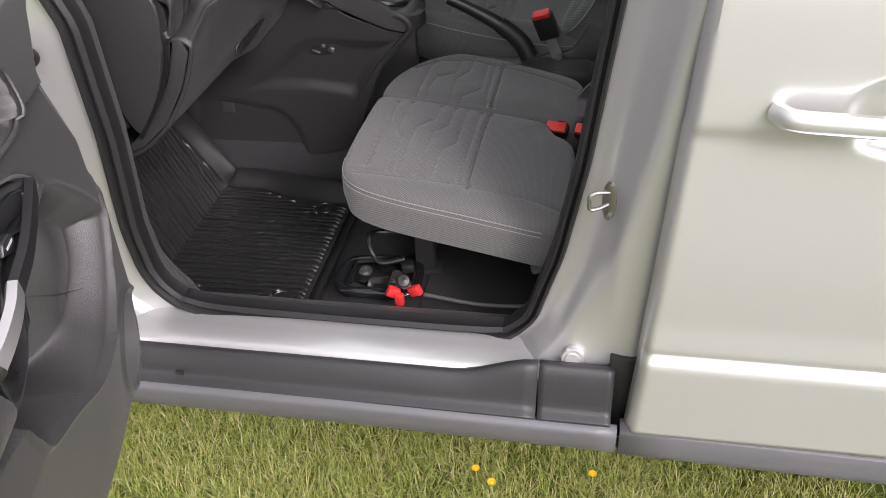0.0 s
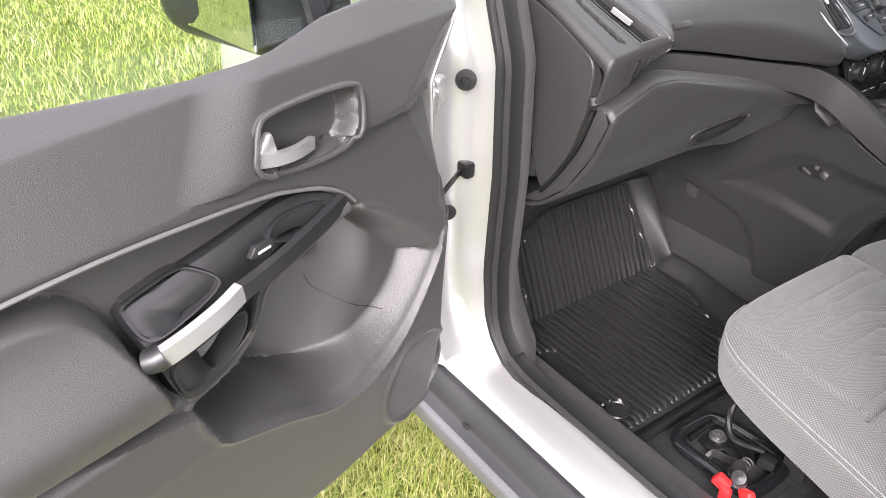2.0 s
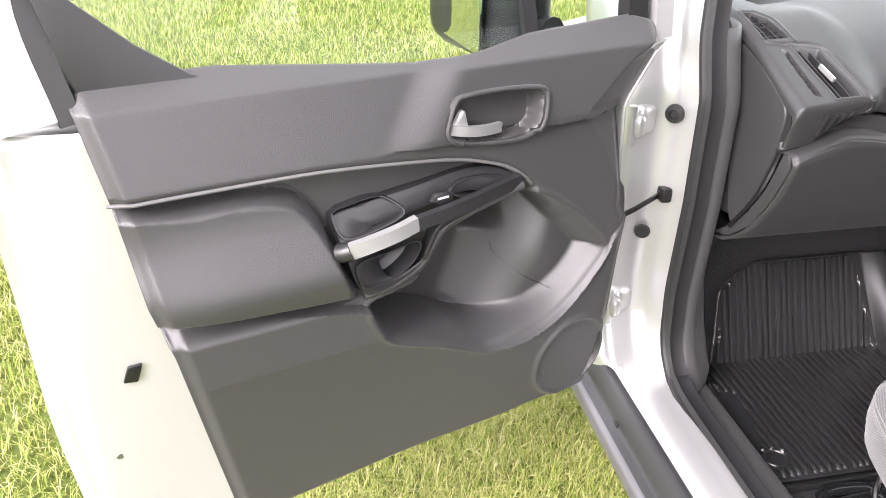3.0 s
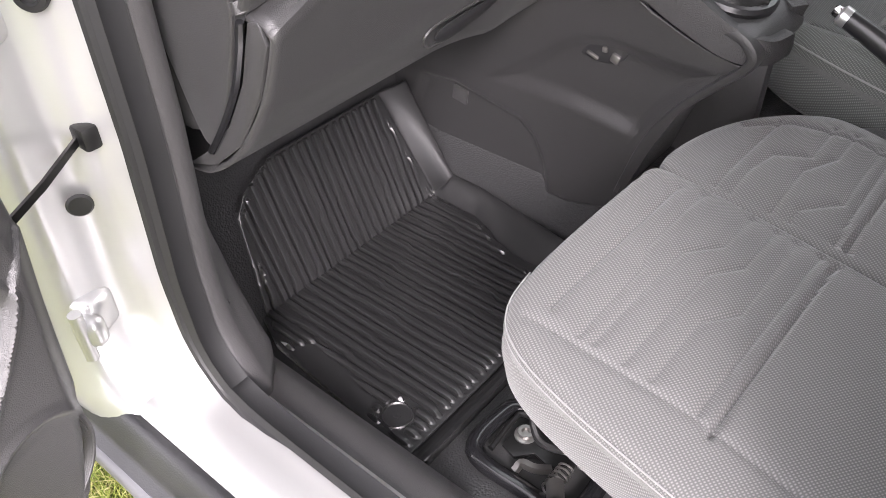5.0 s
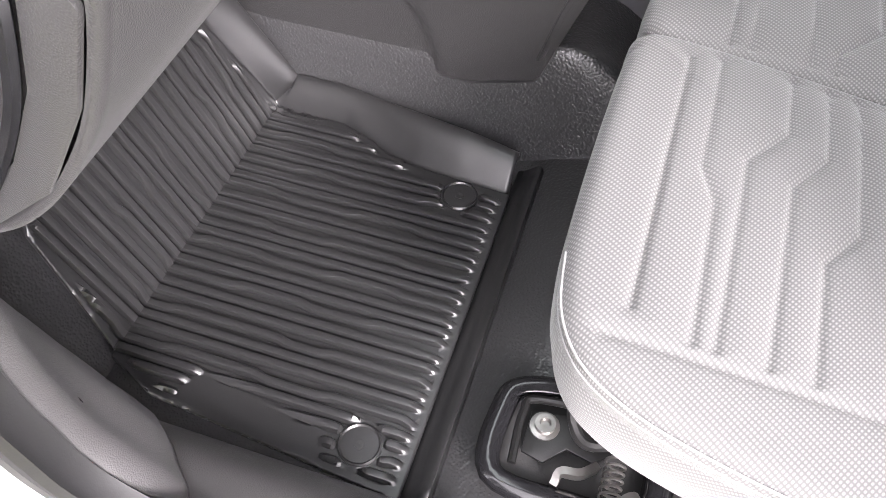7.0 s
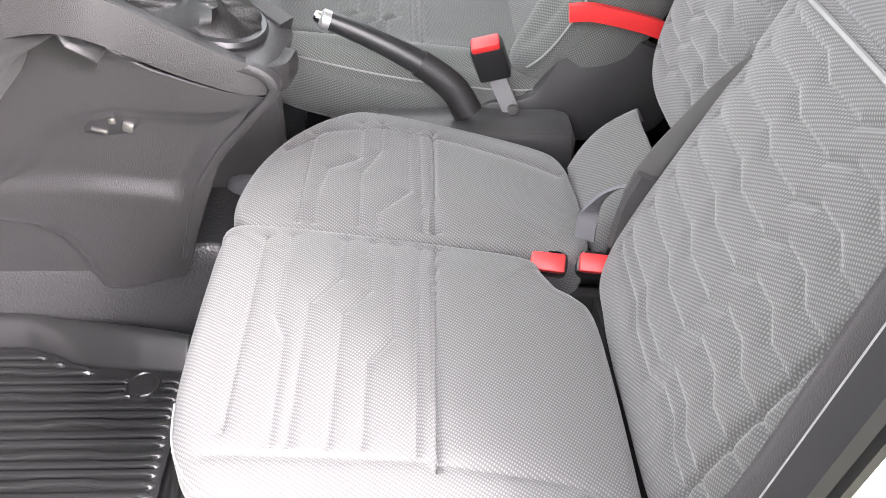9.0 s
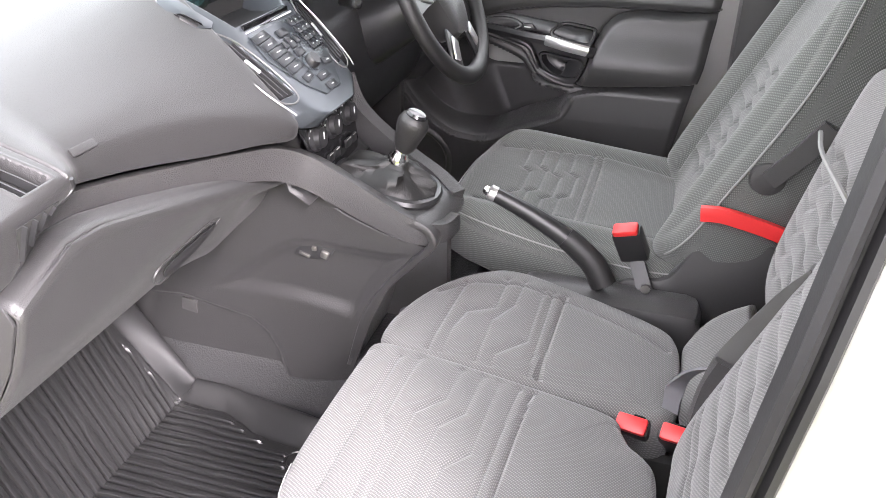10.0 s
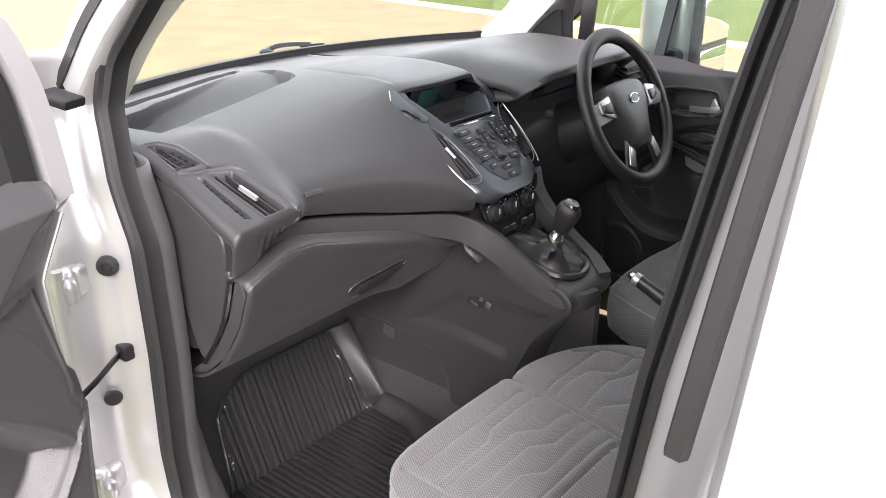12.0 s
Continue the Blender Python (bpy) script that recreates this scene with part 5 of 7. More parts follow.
# console side wall and body
sx = np.linspace(-1.05, -0.308, 90)
zt = np.interp(sx, [-1.05, -0.80, -0.66, -0.56, -0.46, -0.36, -0.315], [0.92, 0.98, 1.05, 1.05, 0.985, 0.945, 0.935])
zb = np.interp(sx, [-1.05, -0.56, -0.47, -0.445, -0.418, -0.386, -0.343, -0.303], [0.600, 0.600, 0.625, 0.70, 0.775, 0.847, 0.915, 0.932])
sv = np.linspace(0, 1, 80)
SX = np.repeat(sx[:, None], 80, 1)
SZ = zb[:, None] + (zt - zb)[:, None] * sv[None, :]
up_d = edge_distance([(-0.74, 0.785), (-0.64, 0.865), (-0.60, 0.900), (-0.57, 0.915), (-0.52, 0.924), (-0.46, 0.920), (-0.345, 0.915), (-0.40, 0.85), (-0.445, 0.775), (-0.58, 0.790)], SX, SZ)
lo_d = edge_distance([(-0.95, 0.60), (-0.90, 0.75), (-0.82, 0.758), (-0.744, 0.745), (-0.67, 0.732), (-0.635, 0.705), (-0.612, 0.66), (-0.600, 0.60), (-0.66, 0.52), (-0.95, 0.52)], SX, SZ)
SY = 1.838 + 0.012 * ease(SX, -0.42, -0.31)
SY = SY - 0.05 * ease(-SX, 0.62, 0.80) * ease(SZ, 0.80, 0.98) + 0.012 * ease(-up_d, -0.006, 0.026) + 0.014 * ease(-lo_d, -0.002, 0.018)
side_rows = np.stack([SX, SY, SZ], 2)
con = part("console_side", grid(np.array(side_rows)), DASH, dash, "dark grey console side with recesses", solid=0.006, offset=1.0)
cat = part("catch_recess", plate([(x, 1.8475, z) for x, z in spline([(-0.568, 0.884), (-0.545, 0.908), (-0.515, 0.914), (-0.488, 0.910), (-0.494, 0.892), (-0.512, 0.880), (-0.545, 0.878)], 28, closed=True)], (0, 0.003, 0), 0.001), PLASTIC, con, "dark lens-shaped catch recess")
part("catch", join(block((0.022, 0.006, 0.006), (-0.546, 1.846, 0.886), 0.002, (0, 20, 0)), block((0.016, 0.008, 0.016), (-0.506, 1.845, 0.892), 0.004, (0, 20, 0)), block((0.010, 0.006, 0.010), (-0.526, 1.846, 0.901), 0.003)), ZINC, cat, "small silver catch")
part("small_cover", block((0.034, 0.006, 0.030), (-0.812, 1.850, 0.722), 0.004, (0, 8, 0)), PANEL, con)

# dark core that closes the space behind the fascias
part("dash_core", join(block((0.36, 1.40, 0.34), (-0.90, 1.95, 1.13), 0.02), block((0.24, 0.12, 0.46), (-0.72, 1.935, 0.90), 0.02)), DARK_TRIM, dash)
# gear console top
top = spline([(-0.535, 1.026), (-0.50, 1.010), (-0.42, 1.004), (-0.34, 0.993), (-0.305, 0.975), (-0.297, 0.945), (-0.335, 0.90), (-0.38, 0.85), (-0.425, 0.775), (-0.46, 0.66)], 40)
rows = []
for x, z in top:
    rows.append([(x, 1.925 + 0.0905 * s, z) for s in np.linspace(-1, 1, 31)])
rows = np.array(rows)
tq = np.gradient(rows[:, 0], axis=0)
nq = np.stack([tq[:, 2], np.zeros(len(tq)), -tq[:, 0]], 1)
nq /= np.linalg.norm(nq, axis=1)[:, None]
edge_in = np.clip((np.abs(np.linspace(-1, 1, 31)) - 0.86) / 0.14, 0, 1)
rows = rows + (0.012 * (1 - np.sqrt(1 - edge_in ** 2)))[None, :, None] * nq[:, None, :]
part("console_top", grid(np.array(rows)), DASH, dash, "dark console round the gear lever", solid=0.006)
part("console_far_side", block((0.75, 0.03, 0.44), (-0.70, 2.02, 0.74), 0.02), PANEL, dash)
part("console_front", grid(np.array([[(x, y, z) for x, z in ((-0.505, 1.010), (-0.540, 1.03), (-0.552, 1.07), (-0.555, 1.15))] for y in np.linspace(1.80, 2.08, 10)])), DASH, dash, solid=0.004)

# gear lever
gear = thing("gear_lever", (-0.42, 1.925, 1.0), "gear lever with black and silver knob in a leather gaiter", "gear lever")
ring = spline([(-0.50, 1.885, 1.022), (-0.505, 1.925, 1.024), (-0.50, 1.965, 1.022), (-0.43, 1.985, 1.015), (-0.35, 1.978, 1.000), (-0.325, 1.925, 0.994), (-0.35, 1.872, 1.000), (-0.43, 1.865, 1.015)], 40, closed=True)
part("gaiter_ring", tube(ring, 0.009, 8, closed=True), PLASTIC, gear, "black gaiter surround")
rng = np.random.default_rng(4)
folds = []
base_c = np.array((-0.415, 1.925, 1.014))
tip_c = np.array((-0.392, 1.922, 1.062))
for s in np.linspace(0, 1, 16):
    c = base_c * (1 - s) + tip_c * s
    row = []
    for k, p in enumerate(ring):
        q = p - base_c
        r = (1 - s) ** 1.15 * 0.88 + 0.12
        wob = 1 + 0.30 * math.sin(5 * 2 * math.pi * k / 40 + 3 * s) * math.sin(math.pi * s) + 0.12 * math.sin(11 * 2 * math.pi * k / 40 + 7 * s) * math.sin(math.pi * s)
        zz = 0.012 * math.sin(math.pi * min(1, s * 1.4)) * (1 + 0.5 * math.sin(4 * 2 * math.pi * k / 40 + 1))
        row.append(c + np.array((q[0] * r * wob, q[1] * r * wob, q[2] * (1 - s) + zz)))
    folds.append(row)
part("gaiter", grid(np.array(folds), close_v=True), GAITER, gear, "folded black leather gaiter", solid=0.002)
axis = Vector((0.045, -0.003, 0.11)).normalized()
part("collar", lathe([(0.013, -0.006), (0.018, 0.0), (0.0175, 0.010), (0.013, 0.016), (0.011, 0.03), (0.0, 0.03)], axis_pose((-0.393, 1.922, 1.056), axis), 20), CHROME, gear, "chrome lever collar")
knob = part("knob", lathe([(0.0, 0.0), (0.011, 0.001), (0.015, 0.010), (0.018, 0.028), (0.021, 0.046), (0.0215, 0.058), (0.018, 0.068), (0.010, 0.074), (0.0, 0.075)], axis_pose((-0.383, 1.921, 1.076), axis) @ Matrix.Diagonal((1.25, 1.0, 1.0, 1.0)), 28), LEATHER, gear, "black gear knob")
part("knob_cap", lathe([(0.0, 0.005), (0.012, 0.004), (0.015, 0.0), (0.014, -0.006)], axis_pose(Vector((-0.383, 1.921, 1.076)) + axis * 0.073, axis) @ Matrix.Diagonal((1.25, 1.0, 1.0, 1.0)), 24), GLOSS, knob)
part("knob_trim", sweep([tuple(Vector((-0.383, 1.921, 1.076)) + axis * h + Vector((-0.02, 0, 0.006)) * s) for h, s in ((0.012, 0.75), (0.04, 1.0), (0.066, 0.95))], circle(0.004, 8)), CHROME, knob)

# ---- centre stack ----

CY = 1.920


def face(y, z, off=0.0):
    """A point on the sloping centre fascia."""
    bow = 0.9 * max(0, abs(y - CY) - 0.05) ** 2
    return (-0.54 + 1.03 * (1.20 - z) - bow + 0.70 * off, y, z + 0.72 * off - 0.3 * bow)


F_N = Vector((0.70, 0, 0.72))
VENT = ((0.150, 1.288), (0.104, 1.268), (0.082, 1.188), (0.132, 1.194))
left = curve_fn([(1.148, 1.86), (1.156, 1.825), (1.168, 1.803), (1.20, 1.786), (1.24, 1.774), (1.28, 1.764), (1.33, 1.745), (1.365, 1.750)])
fz = np.repeat(np.linspace(1.148, 1.362, 110)[:, None], 170, 1)
fs = np.repeat(np.linspace(-1, 1, 170)[None, :], 110, 0)
right = curve_fn([(1.148, 0.065), (1.168, 0.127), (1.19, 0.139), (1.23, 0.152), (1.273, 0.152), (1.309, 0.143), (1.343, 0.116), (1.365, 0.10)])
fyy = np.where(fs < 0, CY + (CY - left(fz)) * fs, CY + right(fz) * fs)
win = edge_distance([(1.842, 1.283), (1.792, 1.345), (1.788, 1.40), (2.062, 1.40), (2.058, 1.345), (2.008, 1.283)], fyy, fz)
off = -0.085 * ease(-win, 0.0, 0.016) - 0.03 * np.abs(fs) ** 10
for vx in (1.0, -1.0):
    off = off - 0.022 * ease(-edge_distance([(CY + vx * a, b) for a, b in VENT], fyy, fz), 0.0, 0.005)
bow = 0.9 * np.maximum(0, np.abs(fyy - CY) - 0.05) ** 2
rows = np.stack([-0.54 + 1.03 * (1.20 - fz) - bow + 0.70 * off, fyy, fz + 0.72 * off - 0.3 * bow], 2)
stack = part("centre_fascia", grid(rows), STACK, dash, "slate grey centre fascia", solid=0.004)
disp = part("display", block((0.006, 0.165, 0.080), (-0.722, CY - 0.008, 1.312), 0.003, (0, 22, 0)), SCREEN, stack, "dark dash display")
# teal patch painted on for the display's dim text and its reflection
TEAL = material("teal_display_tint", (0.012, 0.05, 0.048), 0.12, bump=0)
part("display_tint", block((0.004, 0.062, 0.052), (-0.7185, CY - 0.028, 1.313), 0.001, (0, 22, 0)), TEAL, disp, "dim teal patch for the display's text and reflection")
part("display_frame", grid(np.array([[(x, CY + s * w, z) for s in np.linspace(-1, 1, 16)] for x, z, w in ((-0.775, 1.355, 0.135), (-0.758, 1.270, 0.130), (-0.70, 1.262, 0.120), (-0.64, 1.268, 0.10), (-0.622, 1.276, 0.09))])), PLASTIC, stack, solid=0.003)
for vx in (1, -1):
    for k in range(4):
        a, b = 0.142 - 0.011 * k, 0.125 - 0.012 * k
        part("vent_slat", sweep([face(CY + vx * a, 1.284 - 0.0045 * k, -0.006), face(CY + vx * b, 1.195 - 0.0015 * k, -0.006)], [(-0.0016, -0.008), (0.0016, -0.008), (0.0016, 0.006), (-0.0016, 0.006)]), PLASTIC, stack)
    part("vent_back", plate([face(CY + vx * a, b, -0.017) for a, b in VENT], -F_N * 0.003, 0), GLOSS, stack)
    part("vent_tab", sweep([face(CY + vx * 0.118, 1.247, 0.0), face(CY + vx * 0.112, 1.228, 0.0)], circle(0.0035, 8)), SILVER, stack)
    part("vent_edge", tube(spline([face(CY + vx * a, b, 0.001) for a, b in VENT], 40, closed=True), 0.0014, 6, closed=True), EDGE_TONE, stack)
    rail_ = plate([face(CY + vx * a, b, 0.0015) for a, b in ((0.106, 1.352), (0.114, 1.343), (0.141, 1.309), (0.144, 1.296), (0.125, 1.296), (0.098, 1.335)) if vx > 0] or [face(CY + vx * a, b, 0.0015) for a, b in ((0.150, 1.364), (0.172, 1.338), (0.172, 1.318), (0.156, 1.300), (0.128, 1.292), (0.114, 1.298), (0.135, 1.328), (0.146, 1.350))], F_N * 0.003, 0.001)
    part("side_rail", rail_, STACK, stack, "slate fascia corner with a bright edge")
    wheel_ = part("roller", tube([face(CY + vx * ra, rz, -0.003) for ra, rz in ((0.118, 1.326), (0.123, 1.318), (0.128, 1.310)) if vx > 0] or [face(CY + vx * ra, rz, -0.003) for ra, rz in ((0.157, 1.317), (0.150, 1.309), (0.143, 1.301))], 0.011, 24, scale=[0.9, 1.0, 0.9]), PLASTIC, stack, "black ribbed roller")
    for q in range(9 if vx < 0 else 0):
        a_ = 0.25 + 0.33 * q
        p0, p1 = face(CY + vx * 0.157, 1.317, -0.003 + 0.0112 * math.sin(a_)), face(CY + vx * 0.143, 1.301, -0.003 + 0.0112 * math.sin(a_))
        sh = Vector((-0.72 * 0.5, vx * 0.75, 0.4)).normalized() * 0.0112 * math.cos(a_)
        part("ridge", tube([tuple(Vector(p0) + sh), tuple(Vector(p1) + sh)], 0.0009, 5), GLOSS, wheel_)
    part("edge_line", tube(spline([face(CY + vx * a, b, 0.002) for a, b in ((0.112, 1.346), (0.141, 1.309), (0.150, 1.273), (0.150, 1.23), (0.138, 1.191), (0.126, 1.176)) if vx > 0] or [face(CY + vx * a, b, 0.002) for a, b in ((0.158, 1.356), (0.172, 1.330), (0.158, 1.284), (0.149, 1.24), (0.138, 1.20), (0.122, 1.168))], 30), 0.0014, 6), SILVER, stack)
part("disc_slot", sweep([face(1.852, 1.2785, 0.001), face(2.002, 1.2785, 0.001)], [(-0.003, -0.004), (0.003, -0.004), (0.003, 0.004), (-0.003, 0.004)]), GLOSS, stack)
part("slot_edge", sweep([face(1.850, 1.2725, 0.001), face(2.004, 1.2725, 0.001)], circle(0.0016, 6)), CHROME, stack)


def key(y, z, w, h, turn=0.0, up=0.004, mark=True):
    c = []
    for a, b in ((-0.5, -0.5), (0.5, -0.5), (0.5, 0.5), (-0.5, 0.5)):
        du, dv = a * w, b * h
        ca, sa = math.cos(turn), math.sin(turn)
        c.append(face(y + ca * du - sa * dv, z + (sa * du + ca * dv) * 0.72, 0.002))
    k = part("key", plate(c, F_N * up, 0.0014), KEY_SLATE, stack)
    if mark:
        m = [face(y + a * w * 0.15, z + b * 0.0006, up + 0.0022) for a, b in ((-1, -1), (1, -1), (1, 1), (-1, 1))]
        part("key_mark", plate(m, F_N * 0.0003, 0), PRINT, k)
    return k


part("radio_panel", plate([face(y, z, 0.0005) for y, z in ((1.848, 1.268), (2.006, 1.268), (2.016, 1.215), (1.985, 1.190), (1.958, 1.168), (1.902, 1.168), (1.872, 1.190), (1.842, 1.235))], F_N * 0.002, 0.001), STACK, stack)
for i in range(5):
    key(1.868 + 0.004 * i, 1.2605 - 0.0118 * i, 0.047, 0.0158, 0.06)
for i in range(4):
    for j in range(3):
        key(1.974 + 0.0165 * j + 0.001 * i, 1.2605 - 0.0118 * i, 0.0158, 0.0158, -0.05)
key(1.928, 1.240, 0.018, 0.022)
for y, z, w in ((1.909, 1.240, 0.014), (1.948, 1.240, 0.014), (1.928, 1.2545, 0.030), (1.928, 1.2255, 0.026)):
    key(y, z, w, 0.014, mark=False)
part("volume_dial", lathe([(0.0135, 0), (0.0135, 0.010), (0.011, 0.014), (0.0, 0.014)], axis_pose(face(1.932, 1.2085, 0.002), F_N), 28), PLASTIC, stack, "round volume dial")
part("dial_ring", lathe([(0.017, 0.0), (0.016, 0.003), (0.0138, 0.003)], axis_pose(face(1.932, 1.2085, 0.002), F_N), 28, cap=False), STACK, stack)
for y, z, w, t_ in ((1.893, 1.1965, 0.030, 0.15), (1.975, 1.2005, 0.030, -0.15), (1.932, 1.188, 0.034, 0.0), (1.932, 1.174, 0.030, 0.0)):
    key(y, z, w, 0.0135, t_)

# heater panel below
HY = 1.942
hv = part("heater_panel", plate([(-0.536, 1.828, 1.142), (-0.536, 2.062, 1.142), (-0.526, 2.062, 1.06), (-0.520, 2.035, 1.020), (-0.520, 1.905, 1.008), (-0.522, 1.868, 1.045)], (0.006, 0, 0.001), 0.003), GLOSS, dash, "black heater control panel")
for y in (1.880, HY, 2.010):
    d = part("heater_dial", lathe([(0.024, 0), (0.024, 0.004), (0.019, 0.007), (0.017, 0.016), (0.0, 0.017)], axis_pose((-0.524, y, 1.098), (1, 0, 0.14)), 28), PLASTIC, hv)
    part("dial_mark", block((0.002, 0.0025, 0.013), (-0.5065, y, 1.104), 0.0006), PRINT, d)
    ringm = [(-0.5205, y + 0.0285 * math.cos(a), 1.098 + 0.0285 * math.sin(a)) for a in np.linspace(0.3, 2.8, 7)]
    for q in ringm:
        part("scale_mark", block((0.001, 0.003, 0.003), q, 0), PRINT, d)
for y in (1.915, 1.942, 1.990, 2.016):
    k = part("heater_key", block((0.005, 0.022, 0.016), (-0.514, y, 1.048), 0.002, (0, -6, 0)), PLASTIC, hv)
    part("key_mark", block((0.001, 0.014, 0.0015), (-0.5112, y, 1.056), 0), PRINT, k)
far_band = spline([(-0.560, 2.085, 1.135), (-0.52, 2.060, 1.075), (-0.43, 2.030, 1.020), (-0.35, 2.012, 0.980), (-0.305, 1.985, 0.962)], 40)
part("far_trim_strip", sweep(far_band, [(-0.014, -0.024), (0.014, -0.024), (0.016, 0.0), (0.014, 0.024), (-0.014, 0.024)]), BAND, dash, "fine-patterned dark trim strip")

# ---- steering wheel and column ----
sw = thing("steering_wheel", (-0.44, 2.305, 1.10), "black leather steering wheel with silver spoke trim", "steering wheel")
W_C = Vector((-0.437, 2.305, 1.262))
W_N = Vector((0.90, 0, 0.43)).normalized()
WM = axis_pose(W_C, W_N, (-0.43, 0, 0.90))          # local x: up the wheel, local y: across


def on_wheel(a, b, h=0.0):
    return tuple(WM @ Vector((a, b, h)))


R = 0.178
rim = [on_wheel(R * math.cos(a), R * math.sin(a), 0.0) for a in np.linspace(0, 2 * math.pi, 72, endpoint=False)]
path, tang = frames_along(rim, True)
rings = []
for k, (p, t) in enumerate(zip(path, tang)):
    nn = np.array(W_N)
    side = np.cross(t, nn)
    rings.append([p + side * 0.0190 * math.cos(a) + nn * 0.0155 * math.sin(a) for a in np.linspace(0, 2 * math.pi, 14, endpoint=False)])
part("rim", grid(np.array(rings), close_u=True, close_v=True), LEATHER, sw, "black leather rim")
hub_o = [(0.062, -0.055), (0.066, 0.0), (0.062, 0.055), (0.048, 0.080), (0.010, 0.084), (-0.040, 0.062), (-0.082, 0.046), (-0.094, 0.030), (-0.097, 0.0), (-0.094, -0.030), (-0.082, -0.046), (-0.040, -0.062), (0.010, -0.084), (0.048, -0.080)]
ho = spline(hub_o, 48, closed=True)
rings = [[on_wheel(a * r, b * r, h) for a, b in ho] for r, h in ((0.9, -0.05), (1.0, -0.03), (1.02, 0.0), (0.96, 0.014), (0.8, 0.020), (0.4, 0.023), (0.0, 0.024))]
hub = part("hub", grid(np.array(rings), close_v=True), PANEL, sw, "dark airbag hub")
part("badge", lathe([(0.0, 0.004), (0.9, 0.003), (1.0, 0.0), (1.0, -0.4)], axis_pose(on_wheel(0.018, 0, 0.0235), W_N, (-0.43, 0, 0.9)) @ Matrix.Diagonal((0.011, 0.021, 1, 1)), 28), GLOSS, hub, "plain dark oval badge")
part("badge_ring", tube([on_wheel(0.018 + 0.011 * math.cos(a), 0.021 * math.sin(a), 0.026) for a in np.linspace(0, 2 * math.pi, 28, endpoint=False)], 0.0012, 6, closed=True), CHROME, hub)
for s in (1, -1):
    part("spoke", sweep(spline([on_wheel(0.012, s * 0.065, 0.0), on_wheel(0.010, s * 0.115, -0.004), on_wheel(0.006, s * 0.172, 0.0)], 12), [(-0.012, -0.024), (0.008, -0.024), (0.012, 0.0), (0.008, 0.024), (-0.012, 0.024)], up=tuple(WM.to_3x3() @ Vector((1, 0, 0)))), PLASTIC, sw)
    part("spoke_trim", plate([on_wheel(0.042, s * 0.092, 0.006), on_wheel(0.034, s * 0.140, 0.004), on_wheel(0.004, s * 0.140, 0.004), on_wheel(-0.014, s * 0.090, 0.006)], W_N * 0.009, 0.004), SILVER, sw, "silver spoke trim")
    part("spoke_keys", plate([on_wheel(0.026, s * 0.096, 0.014), on_wheel(0.024, s * 0.132, 0.012), on_wheel(0.006, s * 0.132, 0.012), on_wheel(-0.002, s * 0.100, 0.014)], W_N * 0.006, 0.003), PLASTIC, sw)
    part("lower_spoke", plate([on_wheel(-0.066, s * 0.064, -0.004), on_wheel(-0.150, s * 0.098, -0.008), on_wheel(-0.170, s * 0.054, -0.008), on_wheel(-0.098, s * 0.034, -0.004)], W_N * 0.010, 0.005), PLASTIC, sw, "black lower spoke")
    part("lower_spoke_trim", plate([on_wheel(-0.084, s * 0.062, 0.004), on_wheel(-0.128, s * 0.082, 0.001), on_wheel(-0.138, s * 0.058, 0.001), on_wheel(-0.102, s * 0.042, 0.004)], W_N * 0.006, 0.003), SILVER, sw, "silver lower spoke trim")
part("column_shroud", sweep(spline([on_wheel(0, 0, -0.04), on_wheel(-0.005, 0, -0.12), on_wheel(-0.01, 0, -0.24)], 10), circle(0.075, 20, 0.068), scale=list(np.linspace(0.85, 1.25, 10))), PLASTIC, dash, "dark steering column shroud")
part("stalk", sweep(spline([(-0.60, 2.19, 1.25), (-0.565, 2.14, 1.262), (-0.535, 2.105, 1.270), (-0.525, 2.094, 1.276)], 12), circle(0.009, 12), scale=[0.8, 0.8, 0.8, 0.85, 0.9, 0.95, 1.0, 1.05, 1.15, 1.2, 1.1, 0.7]), PLASTIC, dash)


